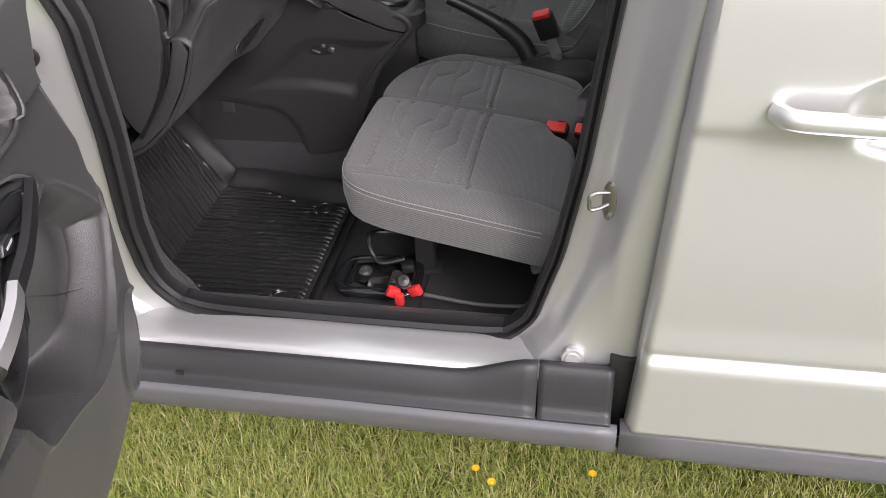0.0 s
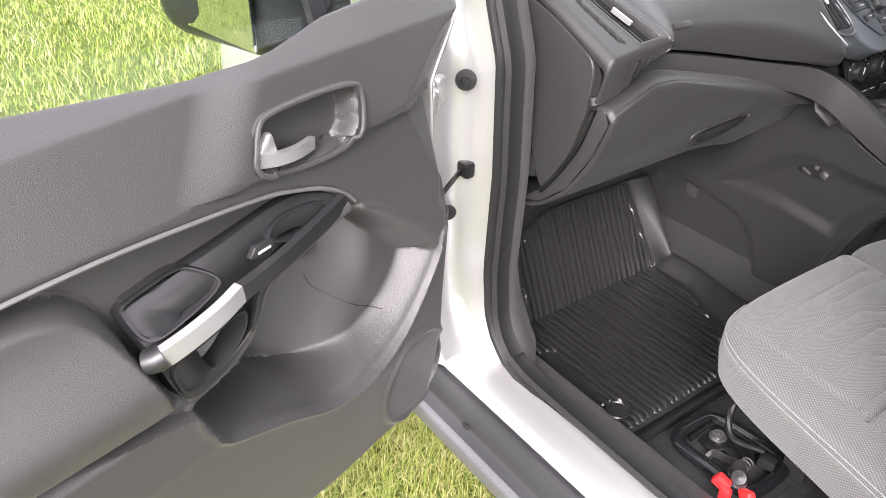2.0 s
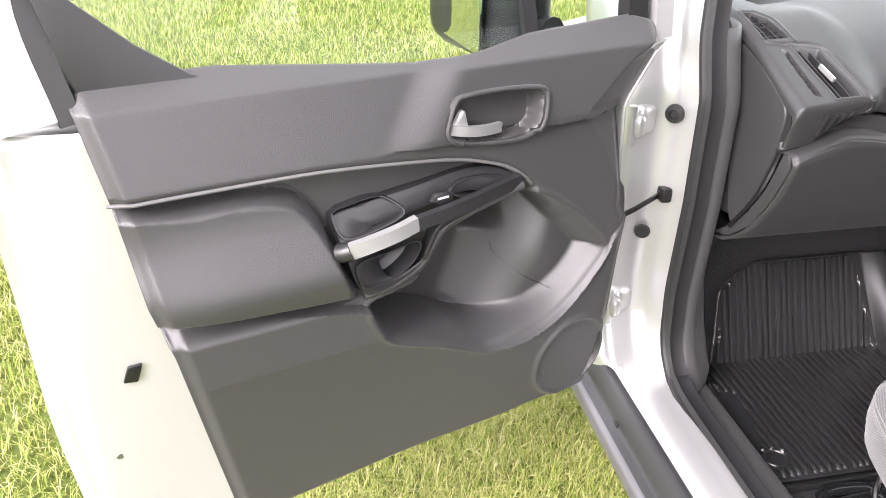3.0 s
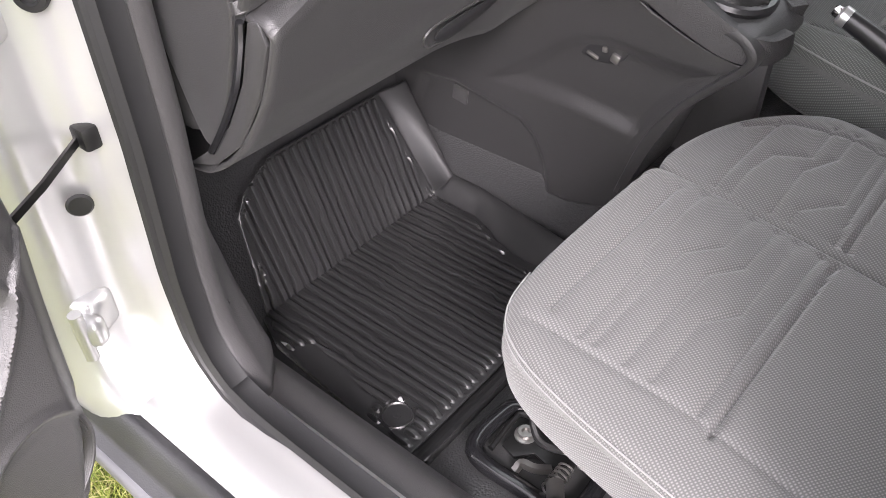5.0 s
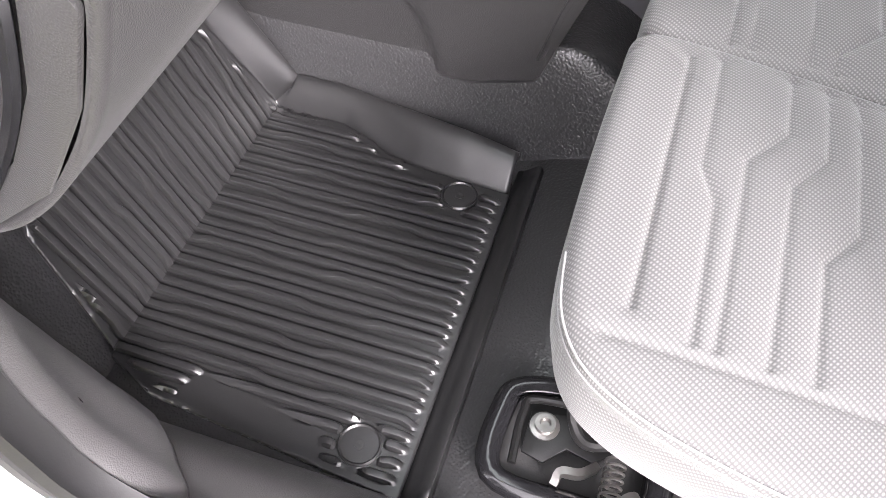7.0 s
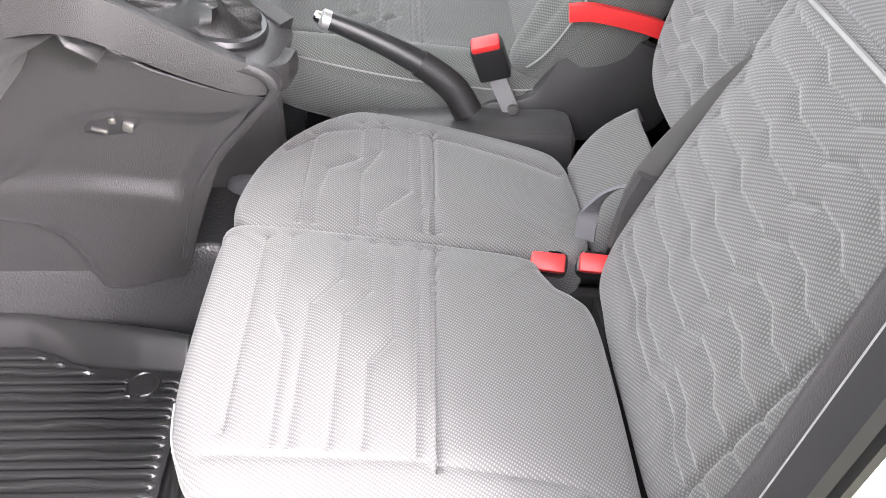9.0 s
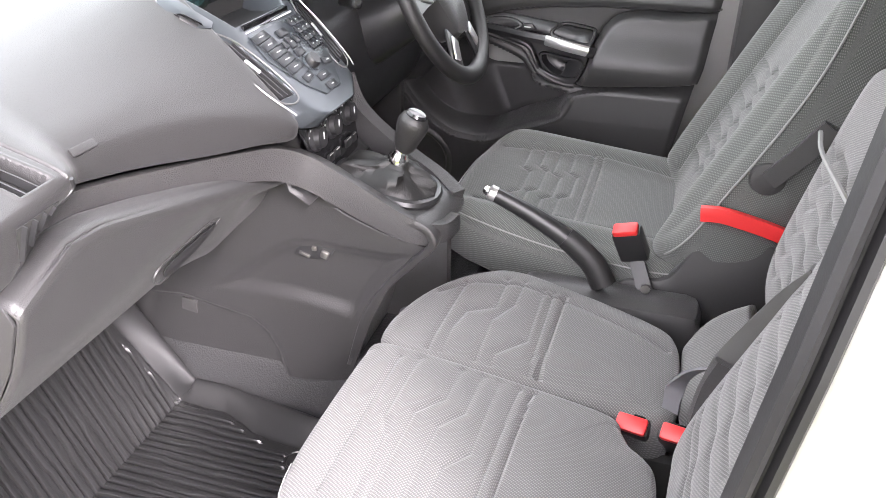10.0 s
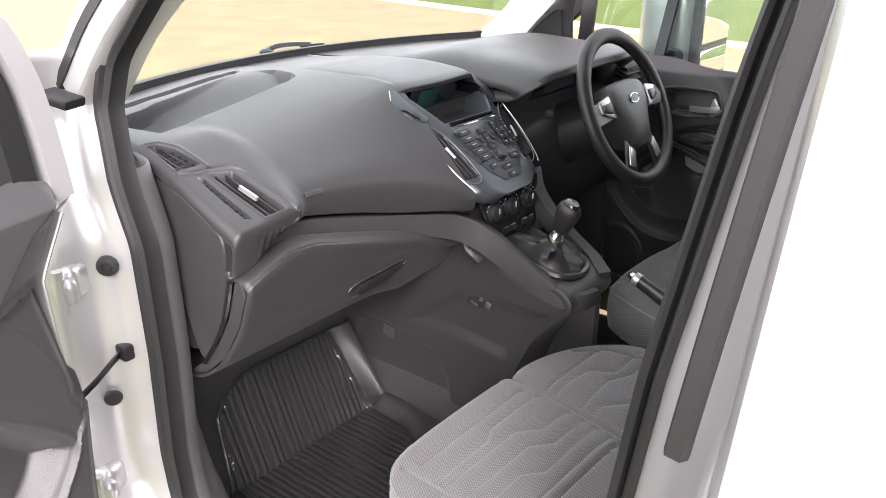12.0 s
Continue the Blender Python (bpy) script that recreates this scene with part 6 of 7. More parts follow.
# ---- seats ----
def pad_geo(O, U, V, N, outline, crown, lines, rim=0.030, depth=0.10, tuck=0.02, nt=460, nr=120, groove=0.0042, gw=0.0045, shape=None):
    """A cushion: an outline in the plane (U, V) at O, crowned along N, with stitched grooves, a rolled rim and side walls."""
    O, U, V, N = (np.asarray(v, float) for v in (O, U, V, N))
    o = spline(outline, nt, closed=True)
    c = o.mean(0)
    r = np.concatenate([np.linspace(0, 0.9, nr - 14), np.linspace(0.905, 1.0, 14)])
    A = c[0] + np.outer(r, o[:, 0] - c[0])
    B = c[1] + np.outer(r, o[:, 1] - c[1])
    H = crown * (1 - r[:, None] ** 4) * np.ones_like(A)
    if shape is not None:
        H = H + shape(A, B)
    near = np.full(A.shape, 1.0)
    for ln in lines:
        d = line_distance(ln, A, B)
        deep = 1.5 if len(ln) == 2 else 1.0
        H = H - deep * groove * np.exp(-(d / gw) ** 2)
        near = np.minimum(near, d)
    H = H - 0.0024 * np.exp(-(near / 0.012) ** 2)                          # padding swells between the stitches
    edge_h = shape(o[:, 0], o[:, 1]) if shape is not None else np.zeros(nt)
    tn = np.roll(o, -1, 0) - np.roll(o, 1, 0)
    nn = np.stack([tn[:, 1], -tn[:, 0]], 1)
    nn /= np.linalg.norm(nn, axis=1)[:, None]
    if ((o - c) * nn).sum() < 0:
        nn = -nn
    rings = [O + A[i][:, None] * U + B[i][:, None] * V + H[i][:, None] * N for i in range(len(r))]
    girth = np.concatenate([[0], np.cumsum(np.linalg.norm(np.diff(o, axis=0), axis=1))])
    uv = [np.stack([A[i], B[i]], 1) for i in range(len(r))]
    for a in np.linspace(0.2, 1, 7):
        off, h = rim * math.sin(a * math.pi / 2), -rim * (1 - math.cos(a * math.pi / 2))
        q = o + nn * off
        rings.append(O + q[:, 0, None] * U + q[:, 1, None] * V + (edge_h + h)[:, None] * N)
        uv.append(o + nn * (rim * a * 1.5))
    for h, t in ((-rim - depth * 0.1, 0.001), (-rim - depth * 0.4, 0.002), (-rim - depth * 0.85, -0.004), (-rim - depth, -tuck), (-rim - depth, -tuck - 0.05)):
        q = o + nn * (rim + t)
        rings.append(O + q[:, 0, None] * U + q[:, 1, None] * V + (edge_h + h)[:, None] * N)
        uv.append(np.stack([girth, np.full(nt, h)], 1))
    return (*grid(np.array(rings), close_v=True), np.concatenate(uv))


def pipe_geo(O, U, V, N, outline, rim, r, spans, shape=None, drop=0.0):
    """Piping round a stretch of a cushion's rim."""
    O, U, V, N = (np.asarray(v, float) for v in (O, U, V, N))
    o = spline(outline, 300, closed=True)
    c = o.mean(0)
    tn = np.roll(o, -1, 0) - np.roll(o, 1, 0)
    nn = np.stack([tn[:, 1], -tn[:, 0]], 1)
    nn /= np.linalg.norm(nn, axis=1)[:, None]
    if ((o - c) * nn).sum() < 0:
        nn = -nn
    h = shape(o[:, 0], o[:, 1]) if shape is not None else np.zeros(300)
    q = o + nn * (rim * 0.95)
    p = O + q[:, 0, None] * U + q[:, 1, None] * V + (h - rim * 0.55 - drop)[:, None] * N
    i0, i1 = spans
    idx = [k % 300 for k in range(i0, i1)]
    return tube(p[idx], r, 6)


X3, Y3, Z3 = (1, 0, 0), (0, 1, 0), (0, 0, 1)


def zigzag(x, y0, y1, jogs):
    """A stitched line along y at x, with sideways steps (at y, by x)."""
    out, cur = [(x, y0)], x
    for y, dx in jogs:
        out += [(cur, y - abs(dx) * 0.5), (cur + dx, y + abs(dx) * 0.5)]
        cur += dx
    return out + [(cur, y1)]


bench = thing("double_passenger_seat", (-0.05, 1.62, 0.53), "grey cloth double passenger seat with stitched cushions", "seat")
tilt = lambda A, B: -0.115 * (A + 0.10)                                    # cushions rise to the front
outer_o = [(0.066, 1.274), (-0.08, 1.292), (-0.22, 1.310), (-0.295, 1.330), (-0.330, 1.362), (-0.342, 1.42), (-0.344, 1.50), (-0.342, 1.60), (-0.338, 1.665), (-0.325, 1.683), (-0.20, 1.682), (0.0, 1.668), (0.024, 1.650), (0.044, 1.618), (0.068, 1.600), (0.080, 1.578), (0.084, 1.50), (0.083, 1.36), (0.080, 1.285)]
lines = [[(-0.144, 1.68), (-0.145, 1.51), (-0.172, 1.472), (-0.174, 1.365)], [(-0.172, 1.68), (-0.173, 1.583), (-0.201, 1.541), (-0.207, 1.365)], [(-0.206, 1.68), (-0.208, 1.600), (-0.240, 1.556), (-0.245, 1.365)],
         [(-0.273, 1.68), (-0.276, 1.535), (-0.262, 1.500), (-0.262, 1.365)], [(-0.303, 1.67), (-0.308, 1.38)], [(-0.112, 1.68), (-0.121, 1.36)], [(-0.093, 1.69), (-0.101, 1.345)], [(-0.093, 1.69), (-0.101, 1.345)], [(-0.35, 1.352), (-0.25, 1.352), (-0.12, 1.353), (0.015, 1.338), (0.10, 1.318)]]
part("outer_cushion", pad_geo((0, 0, 0.820), X3, Y3, Z3, outer_o, 0.010, lines, 0.022, 0.082, nt=640, nr=150, groove=0.0028, gw=0.0036, shape=tilt), CLOTH, bench, "grey stitched seat cushion")
inner_o = [(0.090, 1.715), (0.06, 1.715), (0.03, 1.712), (-0.20, 1.712), (-0.310, 1.712), (-0.333, 1.735), (-0.320, 1.82), (-0.285, 1.90), (-0.235, 1.960), (-0.18, 1.985), (-0.05, 1.962), (0.06, 1.930), (0.092, 1.90), (0.100, 1.82), (0.100, 1.75)]
lines = [[(-0.128, 1.95), (-0.126, 1.785), (-0.153, 1.752), (-0.168, 1.735), (-0.168, 1.712)], [(-0.166, 1.96), (-0.167, 1.877), (-0.193, 1.817), (-0.192, 1.712)], [(-0.196, 1.955), (-0.196, 1.856), (-0.238, 1.824), (-0.248, 1.771), (-0.249, 1.712)],
         [(-0.264, 1.92), (-0.270, 1.712)], [(-0.110, 1.95), (-0.109, 1.712)], [(-0.088, 1.95), (-0.092, 1.70)], [(-0.088, 1.95), (-0.092, 1.70)], [(-0.30, 1.87), (-0.25, 1.925), (-0.165, 1.947), (-0.05, 1.925), (0.11, 1.868)]]
part("inner_cushion", pad_geo((0, 0, 0.820), X3, Y3, Z3, inner_o, 0.010, lines, 0.022, 0.082, groove=0.0028, gw=0.0036, shape=tilt), CLOTH, bench, "grey stitched seat cushion")
part("cushion_piping", pipe_geo((0, 0, 0.820), X3, Y3, Z3, outer_o, 0.0222, 0.0012, (2, 80), tilt), PIPING, bench, "pale double-stitched piping")
part("cushion_piping", pipe_geo((0, 0, 0.820), X3, Y3, Z3, outer_o, 0.0232, 0.0010, (2, 80), tilt, 0.009), PIPING, bench)
# backrest: leaning plane
B_O = np.array((0.128, 0.0, 0.800))
B_V = np.array((math.sin(radians(21)), 0, math.cos(radians(21))))
B_N = np.array((-math.cos(radians(21)), 0, math.sin(radians(21))))
back_o = [(1.275, 0.02), (1.262, 0.25), (1.268, 0.50), (1.295, 0.60), (1.35, 0.64), (1.48, 0.65), (1.60, 0.64), (1.655, 0.60), (1.668, 0.50), (1.672, 0.25), (1.668, 0.02), (1.60, -0.02), (1.45, -0.025), (1.33, -0.02)]
WAVE = ((1.290, 0.0), (1.365, 0.0), (1.392, 0.017), (1.430, 0.017), (1.462, 0.0), (1.530, 0.0), (1.560, 0.016), (1.66, 0.016))
vl = [[(y, v + dv) for y, dv in WAVE] for v in (0.02, 0.045, 0.095, 0.14, 0.185, 0.23, 0.275, 0.32, 0.36)]
vl += [[(1.318, 0.0), (1.326, 0.62)], [(1.29, 0.41), (1.66, 0.41)]]
part("outer_backrest", pad_geo(B_O, Y3, B_V, B_N, back_o, 0.015, vl, 0.030, 0.09), CLOTH, bench, "grey stitched backrest")
back_i = [(1.730, 0.15), (1.725, 0.25), (1.728, 0.42), (1.75, 0.47), (1.83, 0.485), (1.93, 0.475), (1.965, 0.44), (1.975, 0.30), (1.97, 0.18), (1.93, 0.135), (1.83, 0.13), (1.76, 0.135)]
vl = [[(y, v + dv) for y, dv in ((1.735, 0.0), (1.780, 0.0), (1.808, 0.016), (1.860, 0.016), (1.890, 0.0), (1.965, 0.0))] for v in (0.165, 0.205, 0.245, 0.285, 0.325, 0.365)]
I_V = np.array((math.sin(radians(13)), 0, math.cos(radians(13))))
I_N = np.array((-math.cos(radians(13)), 0, math.sin(radians(13))))
part("inner_backrest", pad_geo((0.200, 0.0, 0.800), Y3, I_V, I_N, back_i, 0.012, vl, 0.028, 0.08), CLOTH, bench, "grey stitched backrest")
part("back_gap", block((0.06, 0.10, 0.50), (0.305, 1.695, 1.05), 0.01, (0, 21, 0)), PLASTIC, bench)
hump_s, hump_y = np.meshgrid(np.linspace(0, 1, 24), np.linspace(1.722, 1.955, 24), indexing="ij")
hump_edge = 0.014 * np.abs((hump_y - 1.8385) / 0.1165) ** 8
HUMP = np.stack([0.122 + 0.090 * hump_s - 0.010 * np.sin(np.pi * hump_s) + hump_edge, hump_y, 0.770 + 0.105 * hump_s + 0.012 * np.sin(np.pi * hump_s) - hump_edge], 2)
part("backrest_foot", (*grid(HUMP), np.stack([hump_y.ravel(), 0.15 * hump_s.ravel()], 1)), CLOTH, bench, "plain grey cloth foot of the backrest", solid=0.02)
pipe = [B_O + y * np.array(Y3) + v * B_V + w * B_N for y, v, w in spline([(1.955, 0.395, 0.012), (1.85, 0.40, 0.024), (1.73, 0.405, 0.016), (1.70, 0.40, 0.006), (1.665, 0.398, 0.012), (1.56, 0.40, 0.017), (1.42, 0.40, 0.017), (1.28, 0.40, 0.008)], 40)]
part("backrest_piping", tube(pipe, 0.0036, 6), PIPING, bench, "pale piping on the backrest")
part("seat_pan", block((0.36, 0.58, 0.03), (-0.10, 1.64, 0.712), 0.012), DARK_TRIM, bench, "black underside of the cushions")
# black boards put in for the shade of the open space below
for size, where in (((0.34, 0.02, 0.20), (-0.03, 1.70, 0.62)), ((0.02, 0.38, 0.20), (0.14, 1.50, 0.62)), ((0.35, 0.40, 0.012), (-0.03, 1.50, 0.530))):
    part("shade_board", block(size, where, 0.004), DARK_TRIM, bench, "black board added for the shade under the seat")
for x, y in ((-0.215, 1.46), (0.10, 1.42), (-0.22, 1.88), (0.08, 1.88)):
    part("leg", join(block((0.045, 0.030, 0.20), (x, y, 0.625), 0.006), block((0.08, 0.05, 0.012), (x, y, 0.535), 0.004)), DARK_TRIM, bench, "black steel seat leg")

# belt and buckles on the double seat
belt = thing("seat_belt", (0.15, 1.70, 0.80), "grey seat belt across the gap between the backrests", "seat belt")
bp = spline([(0.255, 1.672, 1.085), (0.232, 1.684, 1.045), (0.205, 1.698, 0.985), (0.180, 1.706, 0.930), (0.168, 1.708, 0.895), (0.160, 1.705, 0.85)], 26)
part("webbing", sweep(bp, [(-0.020, -0.002), (0.020, -0.001), (0.020, 0.001), (0.0, 0.004), (-0.020, 0.001)], up=(0, -1, 0.2)), WEBBING, belt)
part("webbing_loop", sweep(spline([(0.170, 1.712, 0.892), (0.150, 1.722, 0.886), (0.128, 1.728, 0.868), (0.112, 1.726, 0.838), (0.110, 1.718, 0.800)], 18), [(-0.014, -0.002), (0.014, -0.002), (0.014, 0.002), (-0.014, 0.002)], up=(0.2, 0.5, 1)), CLADDING_GREY, belt, "pale folded belt loop")
part("belt_sleeve", sweep(spline([(0.176, 1.700, 0.915), (0.162, 1.698, 0.87), (0.155, 1.694, 0.81)], 10), [(-0.018, -0.010), (0.018, -0.010), (0.022, 0.0), (0.018, 0.010), (-0.018, 0.010), (-0.022, 0.0)], up=(0, -1, 0.2)), PANEL, belt, "dark plastic belt sleeve")
part("belt_guide", block((0.030, 0.045, 0.024), (0.258, 1.672, 1.088), 0.008, (0, 21, 20)), PANEL, belt, "dark belt guide")


def buckle(at, turn, label, stalk=None):
    m = Matrix.Translation(at) @ pose(0, 0, 0, *turn)
    b = thing("seat_belt_buckle", at, label, "buckle", "seat belt buckles")

    def put(g):
        return [tuple(m @ Vector(v)) for v in g[0]], g[1]
    part("case", put(block((0.030, 0.054, 0.075), (0, 0, -0.036), 0.006)), PLASTIC, b, "black buckle case")
    part("button", put(block((0.026, 0.046, 0.014), (-0.002, 0, 0.003), 0.004)), RED, b, "red release button")
    part("slot", put(block((0.005, 0.034, 0.004), (0.012, 0, 0.002), 0.001)), GLOSS, b)
    if stalk is not None:
        part("stalk", sweep([tuple(m @ Vector((0, 0, -0.07))), stalk], [(-0.014, -0.003), (0.014, -0.003), (0.014, 0.003), (-0.014, 0.003)], up=(0, 1, 0)), PLASTIC, b, "black buckle stalk")
        part("bolt", lathe([(0.009, 0), (0.009, 0.006), (0.0, 0.007)], axis_pose(Vector(stalk) + Vector((0, -0.006, 0.01)), (0, -1, 0)), 10), ZINC, b)
    return b


buckle((0.058, 1.690, 0.785), (0, -35, 80), "black buckle with red button between the cushions")
buckle((0.124, 1.690, 0.782), (0, -35, 80), "black buckle with red button between the cushions")
buckle((-0.004, 2.062, 0.912), (-18, -20, 90), "upright black buckle with red button beside the driver's seat", (0.045, 2.045, 0.80))

# ---- driver's seat ----
drv = thing("driver_seat", (-0.08, 2.34, 0.53), "grey cloth driver's seat with red lever and pale piping", "seat")
cush = [(0.08, 2.115), (-0.10, 2.110), (-0.27, 2.130), (-0.335, 2.165), (-0.355, 2.25), (-0.358, 2.36), (-0.350, 2.46), (-0.320, 2.54), (-0.25, 2.580), (-0.10, 2.590), (0.06, 2.585), (0.10, 2.54), (0.105, 2.35), (0.10, 2.16)]
lines = [zigzag(-0.27, 2.20, 2.52, [(2.28, 0.02), (2.40, -0.02)]), zigzag(-0.235, 2.20, 2.52, [(2.30, 0.02), (2.42, -0.02)]), zigzag(-0.20, 2.20, 2.52, [(2.28, 0.02), (2.40, -0.02)]), zigzag(-0.165, 2.20, 2.52, [(2.30, 0.02), (2.42, -0.02)]), zigzag(-0.12, 2.19, 2.53, []), zigzag(-0.10, 2.19, 2.53, []),
         [(-0.33, 2.21), (-0.10, 2.19), (0.10, 2.20)], [(-0.33, 2.50), (-0.10, 2.53), (0.10, 2.51)]]
bolster = lambda A, B: -0.10 * (A + 0.10) + 0.028 * (np.exp(-((B - 2.14) / 0.045) ** 2) + np.exp(-((B - 2.56) / 0.045) ** 2))
part("cushion", pad_geo((0, 0, 0.838), X3, Y3, Z3, cush, 0.006, lines, 0.034, 0.10, shape=bolster), CLOTH_FAR, drv, "grey stitched seat cushion")
part("cushion_piping", pipe_geo((0, 0, 0.838), X3, Y3, Z3, cush, 0.0345, 0.0016, (0, 200), bolster), PIPING, drv, "pale piping")
D_O = np.array((0.088, 0.0, 0.85))
D_V = np.array((math.sin(radians(26)), 0, math.cos(radians(26))))
D_N = np.array((-math.cos(radians(26)), 0, math.sin(radians(26))))
bk = [(2.115, 0.02), (2.095, 0.20), (2.100, 0.42), (2.15, 0.56), (2.25, 0.60), (2.42, 0.60), (2.53, 0.56), (2.58, 0.42), (2.59, 0.20), (2.57, 0.02), (2.45, -0.03), (2.25, -0.03)]
wings = lambda A, B: 0.045 * (np.exp(-((A - 2.13) / 0.05) ** 2) + np.exp(-((A - 2.56) / 0.05) ** 2))
vl = [[(b, a) for a, b in zigzag(v, 2.20, 2.50, [(2.28, 0.02), (2.38, -0.02)])] for v in (0.06, 0.10, 0.14, 0.18, 0.22, 0.26, 0.30)] + [[(2.19, 0.0), (2.19, 0.55)], [(2.51, 0.0), (2.51, 0.55)]]
part("backrest", pad_geo(D_O, Y3, D_V, D_N, bk, 0.008, vl, 0.034, 0.12, shape=wings), CLOTH_FAR, drv, "grey stitched backrest")
part("backrest_piping", pipe_geo(D_O, Y3, D_V, D_N, bk, 0.036, 0.0022, (0, 120), wings), PIPING, drv, "pale piping")
sh = spline([(-0.04, 0.735), (0.10, 0.730), (0.28, 0.74), (0.33, 0.84), (0.28, 0.90), (0.20, 0.925), (0.13, 0.905), (0.08, 0.82), (0.0, 0.80)], 40, closed=True)
part("side_shield", plate([(x, 2.066, z) for x, z in sh], (0, 0.03, 0), 0.008), PANEL, drv, "dark plastic seat side shield")
part("lever", sweep(spline([(0.118, 2.048, 0.972), (0.15, 2.046, 0.975), (0.19, 2.046, 0.968), (0.24, 2.048, 0.955), (0.28, 2.05, 0.94)], 16), [(-0.006, -0.013), (0.006, -0.013), (0.008, 0), (0.006, 0.013), (-0.006, 0.013)]), RED, drv, "red seat release lever")
part("recliner_knob", lathe([(0.030, 0.0), (0.032, 0.008), (0.028, 0.014), (0.010, 0.018), (0.0, 0.018)], axis_pose((0.215, 2.07, 1.045), (0, -1, 0)), 28), PANEL, drv, "dark recliner pivot")
part("armrest_arm", sweep([(0.215, 2.055, 1.045), (0.25, 2.05, 1.09), (0.29, 2.045, 1.15)], [(-0.006, -0.016), (0.006, -0.016), (0.006, 0.016), (-0.006, 0.016)]), PANEL, drv)
part("base", block((0.44, 0.44, 0.16), (-0.10, 2.34, 0.62), 0.02), PLASTIC, drv)

# ---- hand brake ----
hb = thing("hand_brake", (-0.02, 2.03, 0.60), "black hand brake lever with silver button", "hand brake")
bp = spline([(-0.250, 2.036, 0.963), (-0.20, 2.035, 0.942), (-0.15, 2.033, 0.918), (-0.10, 2.030, 0.890), (-0.055, 2.025, 0.855), (-0.03, 2.02, 0.815)], 24)
part("lever", sweep(bp[:14], circle(0.015, 12, 0.017), scale=list(np.linspace(0.85, 1.15, 14))), PLASTIC, hb, "black grip")
part("sleeve", sweep(bp[13:], circle(0.018, 12, 0.022), scale=list(np.linspace(1.0, 1.15, 11))), LEATHER, hb, "black lever sleeve")
part("button", lathe([(0.009, 0), (0.009, 0.014), (0.006, 0.018), (0, 0.018)], axis_pose((-0.250, 2.036, 0.963), (-0.93, 0, 0.33)), 16), CHROME, hb, "bright release button")
part("tip_band", lathe([(0.0150, 0), (0.0152, 0.012), (0.010, 0.016), (0.008, 0.016)], axis_pose((-0.243, 2.036, 0.960), (-0.93, 0, 0.33)), 16), SILVER, hb)
part("housing", block((0.34, 0.10, 0.24), (-0.02, 2.03, 0.68), 0.03), PANEL, hb, "dark brake housing")

# ---- floor mat ----
mat_thing = thing("floor_mat", (-0.65, 1.55, 0.485), "black ribbed rubber floor mat with raised front and side lip", "floor mat")
nx_ = 190
along = np.concatenate([np.linspace(0, 0.235, 80), np.linspace(0.238, 0.6155, 110)])   # down the slope, then back over the floor
lean = Vector((0.095, 0, -0.218)).normalized()
mx = np.where(along < 0.235, -0.943 + lean.x * along, -0.848 + (along - 0.238))
mz = np.where(along < 0.235, 0.718 + lean.z * along, 0.499)
for _ in range(3):
    mx[1:-1], mz[1:-1] = (mx[:-2] + 2 * mx[1:-1] + mx[2:]) / 4, (mz[:-2] + 2 * mz[1:-1] + mz[2:]) / 4
on_slope = along < 0.2365
m_left = np.where(on_slope, np.interp(mz, [0.50, 0.56, 0.66, 0.69, 0.72], [1.366, 1.378, 1.395, 1.425, 1.50]), np.interp(mx, [-0.85, -0.78, -0.47], [1.360, 1.330, 1.302]))
m_right = np.where(on_slope, np.interp(mz, [0.50, 0.72], [1.810, 1.760]), np.interp(mx, [-0.85, -0.736, -0.690, -0.655, -0.61, -0.55, -0.47], [1.806, 1.800, 1.784, 1.765, 1.755, 1.750, 1.746]))
rng = np.random.default_rng(11)
centres, wave_ = [], []
y_ = 1.300
while y_ < 1.835:
    for gap, swings in ((0.0142, False), (0.0142, False), (0.0224, True)):           # every third rib wanders in a wider gap
        centres.append(y_ + gap * 0.5)
        wave_.append(swings)
        y_ += gap
centres = np.array(centres)
n_ribs = len(centres)
side_ = np.array([-0.0046, -0.0036, -0.0014, 0.0, 0.0014, 0.0028, 0.0038])
level = np.array([0.0, 0.30, 1.0, 1.05, 1.0, 0.35, 0.0, 0.0])
between = np.append((centres[1:] + centres[:-1]) / 2, centres[-1] + 0.008)
ycol = np.concatenate([centres[:, None] + side_[None, :], between[:, None]], 1).ravel()
hcol = np.tile(level, n_ribs) * 0.0060
free = np.tile(np.append(np.ones(7), 0.0), n_ribs)
ny = len(ycol)
kink_at = rng.uniform(0.02, 0.22, n_ribs)
kink_by = np.where(wave_, rng.choice([-1, 1], n_ribs), 0) * 0.0042
kink_len = rng.uniform(0.05, 0.10, n_ribs)
which = np.repeat(np.arange(n_ribs), 8)
MX = np.repeat(mx[:, None], ny, 1)
MZ = np.repeat(mz[:, None], ny, 1)
A2 = np.repeat(along[:, None], ny, 1)
bend = np.zeros_like(A2)
for again in (0.0, 0.20, 0.38):
    a_ = (kink_at + again)[which][None, :]
    b_ = a_ + kink_len[which][None, :]
    bend = bend + kink_by[which][None, :] * (ease(A2, a_, a_ + 0.022) - ease(A2, b_, b_ + 0.022))
RAW = ycol[None, :] + bend * free[None, :]
MY = np.clip(RAW, m_left[:, None], m_right[:, None])
fade = ease(RAW - m_left[:, None], 0.010, 0.013) * (1 - ease(RAW - (m_right[:, None] - 0.016), 0.0, 0.007))
ends = ease(A2, 0.006, 0.010) * (1 - ease(MX, -0.496, -0.476))
plain = ease(-edge_distance([(-0.755, 1.29), (-0.752, 1.350), (-0.735, 1.374), (-0.58, 1.352), (-0.568, 1.33), (-0.568, 1.29)], MX, MY), -0.008, 0.003)
